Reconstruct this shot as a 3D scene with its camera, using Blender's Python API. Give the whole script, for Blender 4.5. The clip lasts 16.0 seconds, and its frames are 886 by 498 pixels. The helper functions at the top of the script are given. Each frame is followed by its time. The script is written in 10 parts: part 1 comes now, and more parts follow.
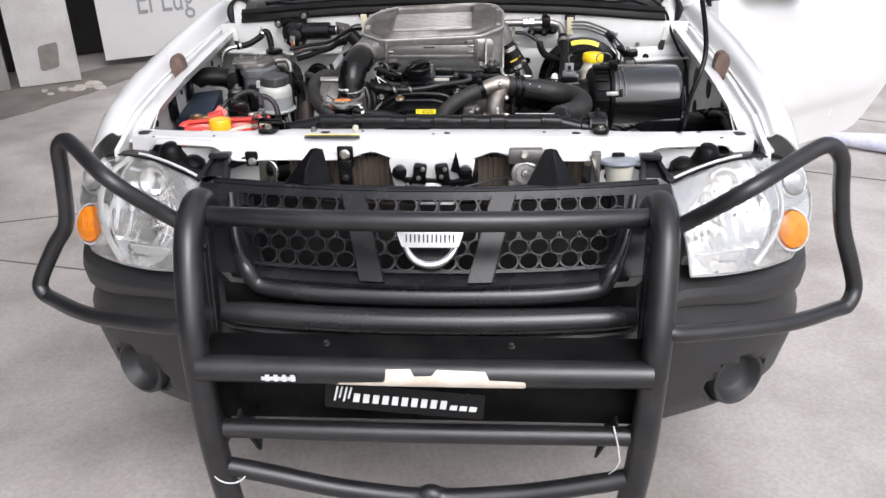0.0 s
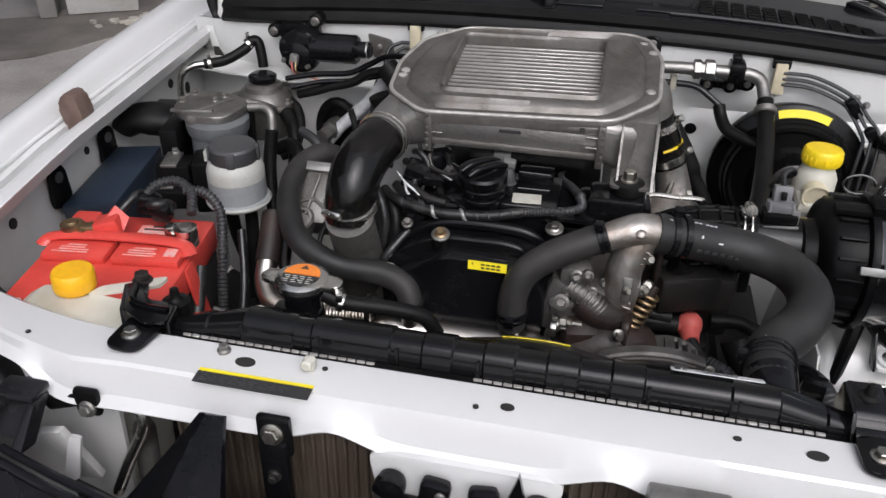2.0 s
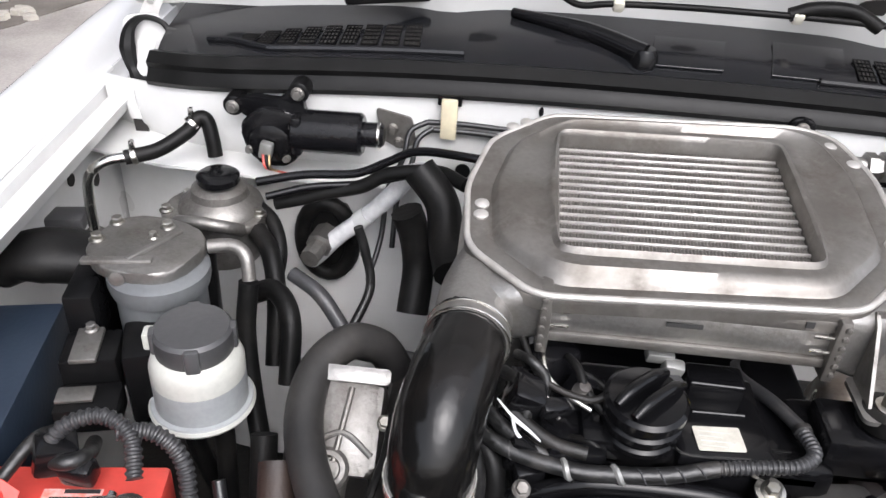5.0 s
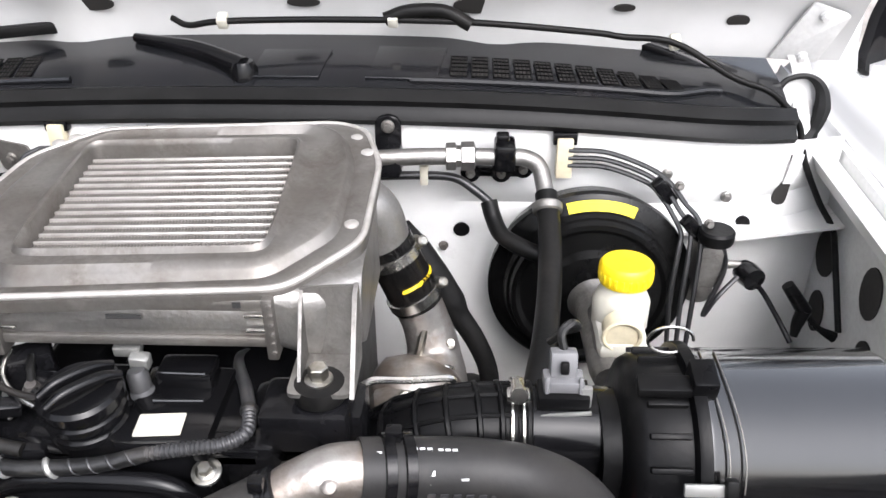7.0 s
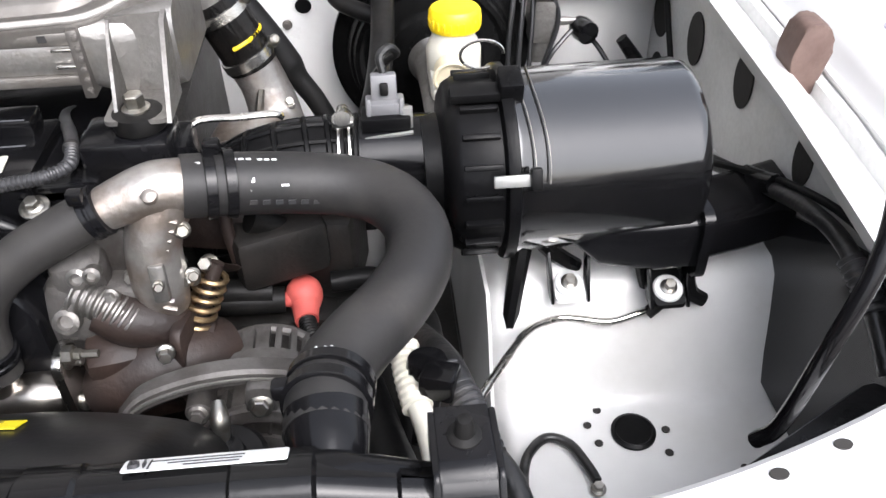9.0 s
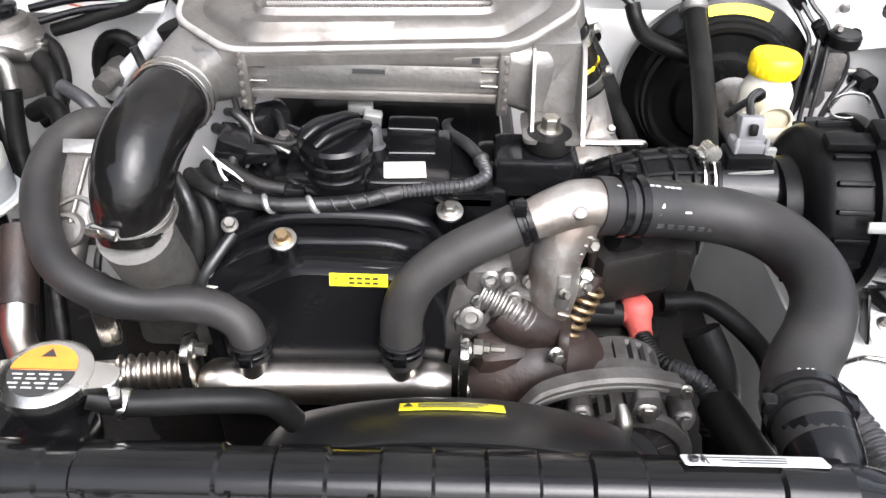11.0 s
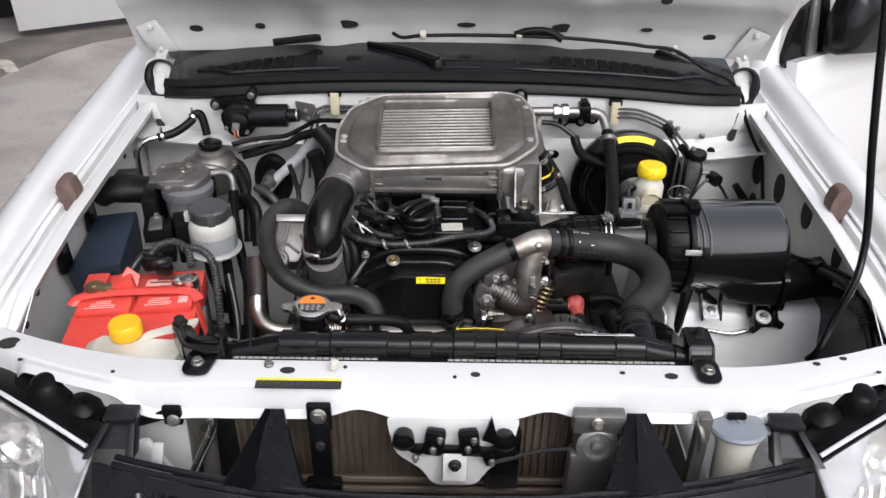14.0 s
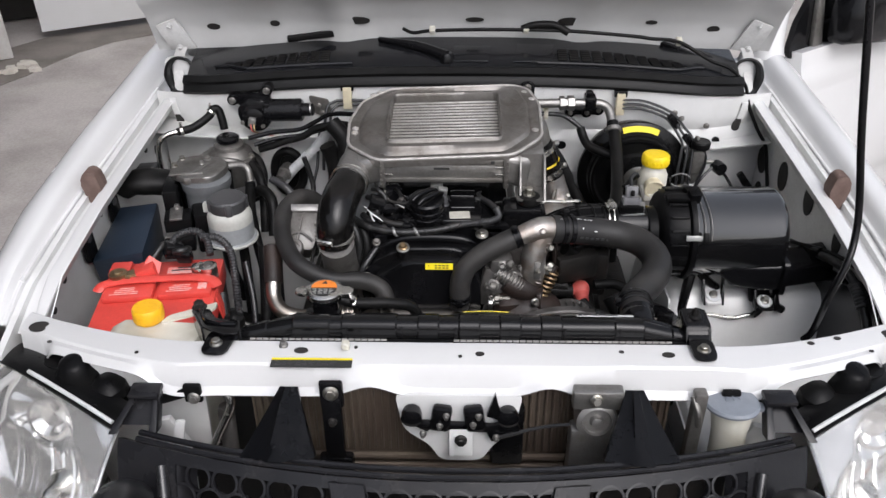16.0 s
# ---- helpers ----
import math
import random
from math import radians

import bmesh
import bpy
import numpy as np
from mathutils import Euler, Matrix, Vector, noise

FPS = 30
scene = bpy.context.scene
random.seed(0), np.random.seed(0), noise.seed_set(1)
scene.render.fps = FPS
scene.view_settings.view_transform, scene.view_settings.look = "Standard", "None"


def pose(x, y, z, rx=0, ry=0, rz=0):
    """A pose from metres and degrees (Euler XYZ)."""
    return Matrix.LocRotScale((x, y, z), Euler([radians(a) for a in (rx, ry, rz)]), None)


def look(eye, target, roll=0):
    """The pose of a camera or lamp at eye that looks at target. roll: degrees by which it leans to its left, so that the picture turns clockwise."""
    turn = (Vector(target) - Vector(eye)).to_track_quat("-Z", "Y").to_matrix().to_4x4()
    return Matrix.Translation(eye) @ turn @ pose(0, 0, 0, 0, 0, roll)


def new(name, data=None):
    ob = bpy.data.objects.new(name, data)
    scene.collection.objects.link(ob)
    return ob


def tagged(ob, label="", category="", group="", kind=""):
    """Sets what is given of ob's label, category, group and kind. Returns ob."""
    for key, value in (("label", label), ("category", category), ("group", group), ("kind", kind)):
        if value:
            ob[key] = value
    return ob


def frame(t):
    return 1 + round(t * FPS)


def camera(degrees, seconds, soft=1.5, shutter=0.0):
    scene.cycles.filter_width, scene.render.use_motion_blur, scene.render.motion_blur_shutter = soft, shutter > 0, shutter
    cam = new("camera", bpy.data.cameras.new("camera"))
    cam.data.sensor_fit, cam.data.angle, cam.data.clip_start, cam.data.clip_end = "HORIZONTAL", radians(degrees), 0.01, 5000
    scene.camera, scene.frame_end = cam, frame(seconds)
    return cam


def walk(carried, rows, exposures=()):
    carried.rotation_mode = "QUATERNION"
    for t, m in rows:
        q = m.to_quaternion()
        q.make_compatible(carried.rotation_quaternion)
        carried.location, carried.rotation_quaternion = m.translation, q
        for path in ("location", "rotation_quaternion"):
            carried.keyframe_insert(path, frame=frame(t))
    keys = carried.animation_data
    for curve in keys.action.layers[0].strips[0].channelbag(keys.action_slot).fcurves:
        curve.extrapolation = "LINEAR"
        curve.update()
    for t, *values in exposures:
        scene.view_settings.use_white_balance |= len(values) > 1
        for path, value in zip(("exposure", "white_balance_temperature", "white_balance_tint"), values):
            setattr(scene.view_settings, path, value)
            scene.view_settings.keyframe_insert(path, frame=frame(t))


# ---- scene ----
cam = camera(57.2, 16.0)
PATH = [
    (0, (0.121, -1.725, 1.537), (0.013, 0.062, 0.646), -1.0),
    (0.5, (0.078, -1.437, 1.553), (0.055, 0.363, 0.682), 0.5),
    (1, (0.071, -1.123, 1.532), (0.053, 0.634, 0.577), -0.0),
    (1.5, (0.116, -0.816, 1.544), (-0.006, 0.938, 0.59), 0.3),
    (2, (0.084, -0.585, 1.51), (-0.258, 1.075, 0.448), 1.2),
    (2.5, (-0.031, -0.432, 1.483), (-0.407, 1.148, 0.316), 2.3),
    (3, (-0.153, -0.279, 1.472), (-0.492, 1.24, 0.215), 2.7),
    (3.2, (-0.181, -0.236, 1.462), (-0.524, 1.265, 0.185), 2.8),
    (5.3, (-0.21, -0.093, 1.466), (-0.273, 1.59, 0.388), 3.1),
    (5.5, (-0.167, -0.105, 1.463), (-0.221, 1.585, 0.396), 2.7),
    (6, (-0.002, -0.125, 1.451), (-0.116, 1.569, 0.393), 0.6),
    (6.5, (0.135, -0.115, 1.451), (0.005, 1.595, 0.422), 0.2),
    (7, (0.254, -0.104, 1.449), (0.185, 1.618, 0.433), -0.4),
    (7.5, (0.306, -0.121, 1.447), (0.316, 1.599, 0.427), -0.4),
    (8, (0.337, -0.165, 1.423), (0.419, 1.518, 0.345), -1.0),
    (8.5, (0.351, -0.194, 1.389), (0.457, 1.427, 0.223), -1.7),
    (9, (0.336, -0.209, 1.352), (0.458, 1.334, 0.086), -1.3),
    (9.5, (0.281, -0.206, 1.348), (0.301, 1.299, 0.031), -0.5),
    (10, (0.161, -0.203, 1.353), (0.144, 1.302, 0.036), 0.9),
    (10.2, (0.1, -0.2, 1.345), (0.124, 1.315, 0.039), 2.4),
    (12.3, (0.005, -0.5, 1.539), (-0.009, 1.16, 0.424), 0.5),
    (12.5, (0.016, -0.563, 1.554), (-0.01, 1.118, 0.472), 0.5),
    (13, (0.006, -0.701, 1.589), (-0.047, 1.056, 0.636), 0.9),
    (13.5, (-0.022, -0.807, 1.662), (-0.033, 0.937, 0.683), 0.2),
    (14, (-0.023, -0.903, 1.739), (-0.017, 0.796, 0.684), 0.9),
    (14.5, (-0.027, -0.949, 1.755), (-0.039, 0.737, 0.679), 0.2),
    (15, (-0.022, -0.949, 1.755), (-0.047, 0.734, 0.675), -0.2),
    (15.5, (-0.008, -0.949, 1.754), (-0.051, 0.736, 0.677), -0.3),
    (16, (-0.002, -0.958, 1.754), (-0.043, 0.736, 0.69), -0.3),
]
EXPOSURE = [(t, s, 6230, 13) for t, s in ((0.0, 0.71), (1.0, 0.44), (2.0, 0.20), (3.2, 0.66), (5.3, 1.21), (6.5, 1.46), (8.0, 1.47), (9.0, 1.56), (10.0, 1.86), (10.2, 1.86), (12.3, 1.63), (13.0, 1.04), (13.5, 0.61), (14.0, 0.54), (14.5, 0.48), (15.0, 0.39), (16.0, 0.35))]
walk(cam, [(t, look(eye, target, roll)) for t, eye, target, roll in PATH], EXPOSURE)

# ---- light ----
world = bpy.data.worlds.new("sky")
scene.world = world
world.use_nodes = True
_n = world.node_tree.nodes
_l = world.node_tree.links
_sky = _n.new("ShaderNodeTexSky")
_sky.sky_type = "NISHITA"
_sky.sun_disc = False
_sky.sun_elevation = radians(49)
_sky.sun_rotation = radians(157)
_sky.air_density, _sky.dust_density, _sky.ozone_density = 1.2, 5.0, 1.0
_hs = _n.new("ShaderNodeHueSaturation")
_hs.inputs["Saturation"].default_value = 0.3
_l.new(_sky.outputs[0], _hs.inputs["Color"])
_l.new(_hs.outputs[0], _n["Background"].inputs["Color"])
_n["Background"].inputs["Strength"].default_value = 0.15
sun = new("sun", bpy.data.lights.new("sun", "SUN"))
sun.data.energy, sun.data.angle, sun.data.color = 0.74, radians(50), (1.0, 0.99, 1.0)
sun.matrix_world = look((0, 0, 0), (-0.26, 0.55, -0.79))


# ---- materials ----
def mat(name, c, rough=0.5, metal=0.0, c2=None, scale=9.0, fine=160.0, bump=0.08, coat=0.0, rvar=0.12, spec=0.5, mixat=(0.42, 0.68), grains=(0.86, 1.12)):
    """A surface with a base colour that drifts to c2 in blotches, fine grain and slight relief."""
    m = bpy.data.materials.new(name)
    m.use_nodes = True
    nt = m.node_tree
    n, l = nt.nodes, nt.links
    p = n["Principled BSDF"]
    tc = n.new("ShaderNodeTexCoord")
    big, small = n.new("ShaderNodeTexNoise"), n.new("ShaderNodeTexNoise")
    for t, s, d in ((big, scale, 5.0), (small, fine, 3.0)):
        t.inputs["Scale"].default_value, t.inputs["Detail"].default_value = s, d
        l.new(tc.outputs["Object"], t.inputs["Vector"])
    ramp = n.new("ShaderNodeMapRange")
    ramp.inputs["From Min"].default_value, ramp.inputs["From Max"].default_value = mixat
    l.new(big.outputs["Fac"], ramp.inputs["Value"])
    mix = n.new("ShaderNodeMix")
    mix.data_type = "RGBA"
    c2 = c2 or [v * 0.82 for v in c]
    mix.inputs["A"].default_value = (*c, 1)
    mix.inputs["B"].default_value = (*c2, 1)
    l.new(ramp.outputs[0], mix.inputs["Factor"])
    grain = n.new("ShaderNodeMapRange")
    grain.inputs["To Min"].default_value, grain.inputs["To Max"].default_value = grains
    l.new(small.outputs["Fac"], grain.inputs["Value"])
    mul = n.new("ShaderNodeMix")
    mul.data_type, mul.blend_type = "RGBA", "MULTIPLY"
    mul.inputs["Factor"].default_value = 1.0
    l.new(mix.outputs["Result"], mul.inputs["A"])
    l.new(grain.outputs[0], mul.inputs["B"])
    l.new(mul.outputs["Result"], p.inputs["Base Color"])
    rr = n.new("ShaderNodeMapRange")
    rr.inputs["To Min"].default_value, rr.inputs["To Max"].default_value = max(0.02, rough - rvar), min(1, rough + rvar)
    l.new(big.outputs["Fac"], rr.inputs["Value"])
    l.new(rr.outputs[0], p.inputs["Roughness"])
    p.inputs["Metallic"].default_value = metal
    p.inputs["Specular IOR Level"].default_value = spec
    p.inputs["Coat Weight"].default_value = coat
    p.inputs["Coat Roughness"].default_value = 0.08
    if bump:
        b = n.new("ShaderNodeBump")
        b.inputs["Strength"].default_value, b.inputs["Distance"].default_value = bump, 0.002
        l.new(small.outputs["Fac"], b.inputs["Height"])
        l.new(b.outputs[0], p.inputs["Normal"])
    return m


WHITE = mat("white_car_paint", (0.63, 0.63, 0.625), 0.22, c2=(0.60, 0.60, 0.59), scale=3, bump=0.0, coat=0.6, grains=(0.985, 1.012))
BAYWHITE = mat("engine_bay_white_paint", (0.68, 0.68, 0.67), 0.32, c2=(0.57, 0.57, 0.555), scale=7, bump=0.02, coat=0.2, grains=(0.985, 1.012))
# Bay white made darker: the hood underside's shade is in this colour.
HOODW = mat("shaded_hood_underside_white", (0.56, 0.56, 0.553), 0.36, c2=(0.48, 0.48, 0.47), scale=6, bump=0.02, coat=0.1, grains=(0.985, 1.012))
GREYPAINT = mat("dusty_grey_white_paint", (0.66, 0.66, 0.645), 0.45, c2=(0.54, 0.54, 0.52), scale=6, bump=0.04)
BLACK = mat("black_plastic", (0.004, 0.004, 0.0044), 0.30, c2=(0.008, 0.008, 0.008), scale=12, bump=0.12, spec=0.10)
GLOSS = mat("glossy_black_plastic", (0.004, 0.004, 0.0045), 0.17, c2=(0.007, 0.007, 0.008), scale=10, bump=0.03, rvar=0.06, coat=0.10, spec=0.2)
DRUM = mat("dusty_black_enamel", (0.005, 0.005, 0.0055), 0.15, c2=(0.009, 0.009, 0.009), scale=7, fine=90, bump=0.04, rvar=0.06, coat=1.0, spec=0.65)
COWL = mat("glossy_cowl_plastic", (0.009, 0.0095, 0.011), 0.14, c2=(0.012, 0.012, 0.014), scale=7, bump=0.04, rvar=0.08, spec=0.32, coat=0.12)
GRILLEM = mat("satin_black_grille_plastic", (0.010, 0.010, 0.0115), 0.26, c2=(0.016, 0.016, 0.018), scale=9, fine=300, bump=0.05, rvar=0.08, spec=0.25)
ROLLM = mat("worn_glossy_charcoal_plastic", (0.014, 0.014, 0.015), 0.27, c2=(0.021, 0.021, 0.022), scale=8, fine=260, bump=0.08, rvar=0.08, spec=0.6)
HOSE = mat("dusty_rubber_hose", (0.017, 0.0165, 0.0165), 0.5, c2=(0.038, 0.036, 0.034), scale=11, fine=150, bump=0.12, spec=0.3)
OUTLET = mat("stained_cast_alloy", (0.42, 0.405, 0.385), 0.42, 0.85, c2=(0.24, 0.20, 0.17), scale=22, fine=180, bump=0.3, mixat=(0.38, 0.62))
DEEP = mat("black_enamel", (0.0035, 0.0035, 0.0035), 0.24, c2=(0.006, 0.006, 0.006), scale=14, bump=0.03, rvar=0.08, spec=0.2)
WETRUB = mat("oily_black_rubber", (0.004, 0.004, 0.004), 0.17, c2=(0.008, 0.007, 0.0065), scale=22, fine=120, bump=0.15, rvar=0.14, spec=0.3)
SATIN = mat("satin_black_paint", (0.011, 0.011, 0.012), 0.33, c2=(0.017, 0.017, 0.018), scale=14, fine=240, bump=0.12, spec=0.58)
BUMPER = mat("grained_charcoal_plastic", (0.019, 0.019, 0.020), 0.45, c2=(0.028, 0.028, 0.029), scale=8, fine=500, bump=0.25, spec=0.5)
RUBBER = mat("black_rubber_hose", (0.0055, 0.0055, 0.0055), 0.42, c2=(0.010, 0.0097, 0.0094), scale=20, bump=0.18, spec=0.14)
HINGEM = mat("dusty_primer_paint", (0.58, 0.58, 0.57), 0.45, c2=(0.48, 0.47, 0.455), scale=14, bump=0.1)
SEALR = mat("rubber_weather_strip", (0.007, 0.007, 0.007), 0.42, c2=(0.011, 0.011, 0.011), scale=20, bump=0.1, spec=0.18)
CORR = mat("grey_corrugated_conduit", (0.034, 0.034, 0.036), 0.42, c2=(0.022, 0.022, 0.023), scale=25, bump=0.1)
TAPE = mat("black_loom_tape", (0.008, 0.008, 0.008), 0.36, c2=(0.020, 0.020, 0.020), scale=60, bump=0.4)
ALU = mat("cast_aluminium", (0.34, 0.332, 0.32), 0.42, 0.9, c2=(0.25, 0.24, 0.228), scale=14, fine=260, bump=0.25)
ALUDULL = mat("dull_cast_aluminium", (0.25, 0.242, 0.23), 0.48, 0.85, c2=(0.19, 0.18, 0.165), scale=16, fine=220, bump=0.35)
PRESSED = mat("brushed_pressed_aluminium", (0.225, 0.215, 0.202), 0.44, 0.8, c2=(0.15, 0.138, 0.124), scale=13, fine=190, bump=0.12, rvar=0.14)
STEEL = mat("bright_zinc_steel", (0.72, 0.71, 0.68), 0.25, 1.0, c2=(0.55, 0.53, 0.48), scale=40, bump=0.05)
STAINLESS = mat("stainless_pipe", (0.50, 0.47, 0.43), 0.32, 1.0, c2=(0.32, 0.27, 0.22), scale=9, bump=0.04)
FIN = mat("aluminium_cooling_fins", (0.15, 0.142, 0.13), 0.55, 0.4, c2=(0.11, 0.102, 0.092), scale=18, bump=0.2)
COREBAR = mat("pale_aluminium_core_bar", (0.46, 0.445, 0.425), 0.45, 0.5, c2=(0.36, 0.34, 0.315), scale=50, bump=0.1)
CORELIGHT = mat("pale_grey_spring_steel", (0.27, 0.27, 0.26), 0.4, 0.4, c2=(0.20, 0.20, 0.19), scale=40, bump=0.1)
PSTANK = mat("grey_translucent_plastic", (0.46, 0.465, 0.43), 0.35, c2=(0.40, 0.40, 0.365), scale=14, bump=0.05)
CONDENSER = mat("dusty_condenser_fins", (0.10, 0.075, 0.058), 0.6, 0.4, c2=(0.15, 0.12, 0.09), scale=12, bump=0.3)
RUST = mat("rusty_iron", (0.014, 0.009, 0.0075), 0.55, 0.0, c2=(0.032, 0.019, 0.014), scale=18, bump=0.4)
BROWNRUBBER = mat("weathered_brown_rubber", (0.13, 0.085, 0.07), 0.7, c2=(0.09, 0.055, 0.045), scale=30, bump=0.3)
RED = mat("red_battery_plastic", (0.66, 0.068, 0.052), 0.36, c2=(0.57, 0.055, 0.042), scale=16, bump=0.05)
REDPALE = mat("faded_red_rubber", (0.62, 0.12, 0.10), 0.5, c2=(0.5, 0.09, 0.075), scale=30, bump=0.1)
MILK = mat("milky_white_plastic", (0.60, 0.585, 0.51), 0.38, c2=(0.50, 0.48, 0.40), scale=14, bump=0.05, grains=(0.985, 1.012))
MILK.node_tree.nodes["Principled BSDF"].inputs["Subsurface Weight"].default_value = 0.2
MILK.node_tree.nodes["Principled BSDF"].inputs["Subsurface Radius"].default_value = (0.02, 0.02, 0.016)
FLUID = mat("fluid_behind_milky_plastic", (0.30, 0.315, 0.32), 0.34, c2=(0.26, 0.275, 0.285), scale=14, bump=0.05)
YELLOW = mat("yellow_plastic", (0.85, 0.62, 0.01), 0.38, c2=(0.80, 0.56, 0.01), scale=18, bump=0.04)
ORANGEY = mat("amber_yellow_plastic", (0.86, 0.46, 0.01), 0.36, c2=(0.80, 0.40, 0.01), scale=18, bump=0.04)
PLUGGREY = mat("pale_grey_connector_plastic", (0.17, 0.17, 0.175), 0.4, c2=(0.13, 0.13, 0.135), scale=20, bump=0.1)
GREYCAP = mat("grey_plastic", (0.050, 0.050, 0.052), 0.42, c2=(0.066, 0.066, 0.068), scale=20, bump=0.12)
NAVY = mat("dark_navy_plastic", (0.012, 0.020, 0.034), 0.5, c2=(0.018, 0.028, 0.044), scale=12, bump=0.15)
BEIGE = mat("beige_plastic", (0.62, 0.56, 0.40), 0.45, c2=(0.55, 0.49, 0.35), scale=30, bump=0.05)
BRASS = mat("tarnished_brass", (0.34, 0.25, 0.14), 0.42, 0.9, c2=(0.18, 0.12, 0.07), scale=50, bump=0.2)
LABELY = mat("yellow_label", (0.86, 0.72, 0.02), 0.35, c2=(0.82, 0.66, 0.02), scale=30, bump=0.0)
LABELW = mat("white_label", (0.60, 0.61, 0.61), 0.4, c2=(0.54, 0.54, 0.53), scale=40, bump=0.0)
LABELO = mat("orange_label", (0.80, 0.24, 0.03), 0.4, c2=(0.74, 0.20, 0.03), scale=30, bump=0.0)
INK = mat("dark_print", (0.03, 0.03, 0.03), 0.5, bump=0.0)
PAPER = mat("torn_white_paper", (0.72, 0.66, 0.58), 0.8, c2=(0.62, 0.52, 0.43), scale=18, bump=0.1)
CHROME = mat("chrome", (0.80, 0.80, 0.81), 0.08, 1.0, c2=(0.74, 0.74, 0.75), scale=20, bump=0.0, rvar=0.04, grains=(0.985, 1.012))
BADGEM = mat("bright_badge_metal", (0.80, 0.80, 0.80), 0.35, 0.6, c2=(0.74, 0.74, 0.74), scale=40, bump=0.0, grains=(0.985, 1.012))
LAMPCHROME = mat("headlamp_reflector", (0.90, 0.895, 0.885), 0.11, 0.75, c2=(0.82, 0.815, 0.805), scale=20, bump=0.0, rvar=0.06, grains=(0.985, 1.012))
LAMPHOUSE = mat("pale_lamp_housing", (0.66, 0.66, 0.655), 0.25, 0.25, c2=(0.58, 0.58, 0.575), scale=12, bump=0.0, grains=(0.985, 1.012))
ZINC = mat("dull_zinc_bolt", (0.42, 0.41, 0.38), 0.36, 1.0, c2=(0.26, 0.245, 0.21), scale=60, bump=0.1)
ALTM = mat("dirty_alternator_casting", (0.125, 0.119, 0.113), 0.55, 0.5, c2=(0.05, 0.044, 0.04), scale=24, fine=200, bump=0.4)
AMBER = mat("amber_lens", (0.90, 0.28, 0.02), 0.2, c2=(0.82, 0.22, 0.015), scale=60, bump=0.0, coat=0.5)
CLEAR = mat("clear_ribbed_lens", (0.48, 0.48, 0.48), 0.15, 0.4, c2=(0.38, 0.38, 0.38), scale=60, bump=0.0, coat=0.5)
TYRE = mat("tyre_rubber", (0.02, 0.02, 0.02), 0.7, bump=0.3)
# For grimy metal, and for dark filler where there is only shade.
DARK = mat("grimy_metal_and_shade_black", (0.007, 0.0066, 0.006), 0.5, 0.1, c2=(0.017, 0.014, 0.012), scale=20, bump=0.4)
WALLW = mat("whitewashed_wall", (0.60, 0.59, 0.57), 0.8, c2=(0.46, 0.44, 0.41), scale=2.5, fine=60, bump=0.4)
# Near-black for shade painted into holes, doorway and cab, and for trim.
SHADOWY = mat("dark_trim_and_painted_shade", (0.02, 0.018, 0.016), 0.8, bump=0.1)


def concrete():
    m = mat("worn_concrete", (0.385, 0.357, 0.335), 0.85, c2=(0.27, 0.247, 0.229), scale=2.4, fine=75, bump=0.6, grains=(0.74, 1.22))
    nt = m.node_tree
    n, l = nt.nodes, nt.links
    p = n["Principled BSDF"]
    src = p.inputs["Base Color"].links[0].from_socket
    tc = n.new("ShaderNodeTexCoord")
    st = n.new("ShaderNodeTexNoise")
    st.inputs["Scale"].default_value, st.inputs["Detail"].default_value, st.inputs["Distortion"].default_value = 0.55, 8, 0.8
    l.new(tc.outputs["Object"], st.inputs["Vector"])
    r = n.new("ShaderNodeMapRange")
    r.inputs["From Min"].default_value, r.inputs["From Max"].default_value = 0.5, 0.7
    r.inputs["To Min"].default_value, r.inputs["To Max"].default_value = 1.05, 0.66
    l.new(st.outputs["Fac"], r.inputs["Value"])
    mx = n.new("ShaderNodeMix")
    mx.data_type, mx.blend_type = "RGBA", "MULTIPLY"
    mx.inputs["Factor"].default_value = 1
    l.new(src, mx.inputs["A"])
    l.new(r.outputs[0], mx.inputs["B"])
    l.new(mx.outputs["Result"], p.inputs["Base Color"])
    return m


CONCRETE = concrete()


def glass(name, tint=(1, 1, 1), rough=0.02):
    m = bpy.data.materials.new(name)
    m.use_nodes = True
    n, l = m.node_tree.nodes, m.node_tree.links
    g, t, x, f = n.new("ShaderNodeBsdfGlossy"), n.new("ShaderNodeBsdfTransparent"), n.new("ShaderNodeMixShader"), n.new("ShaderNodeLayerWeight")
    pw, mr = n.new("ShaderNodeMath"), n.new("ShaderNodeMapRange")
    pw.operation = "POWER"
    pw.inputs[1].default_value = 4.0
    mr.inputs["To Min"].default_value, mr.inputs["To Max"].default_value = 0.03, 0.8
    g.inputs["Roughness"].default_value = rough
    t.inputs["Color"].default_value = (*tint, 1)
    f.inputs["Blend"].default_value = 0.5
    l.new(f.outputs["Facing"], pw.inputs[0])
    l.new(pw.outputs[0], mr.inputs["Value"])
    l.new(mr.outputs[0], x.inputs["Fac"])
    l.new(t.outputs[0], x.inputs[1])
    l.new(g.outputs[0], x.inputs[2])
    l.new(x.outputs[0], n["Material Output"].inputs["Surface"])
    return m


LENS = glass("clear_lamp_glass", (0.94, 0.94, 0.935))
SCREEN = glass("windscreen_glass", (0.25, 0.28, 0.28))


# ---- building blocks ----
def V(*a):
    return Vector(a)


def thing(name, label, category, at=(0, 0, 0), group="", kind=""):
    ob = new(name)
    ob.empty_display_size = 0.05
    ob.location = at
    return tagged(ob, label, category, group, kind)


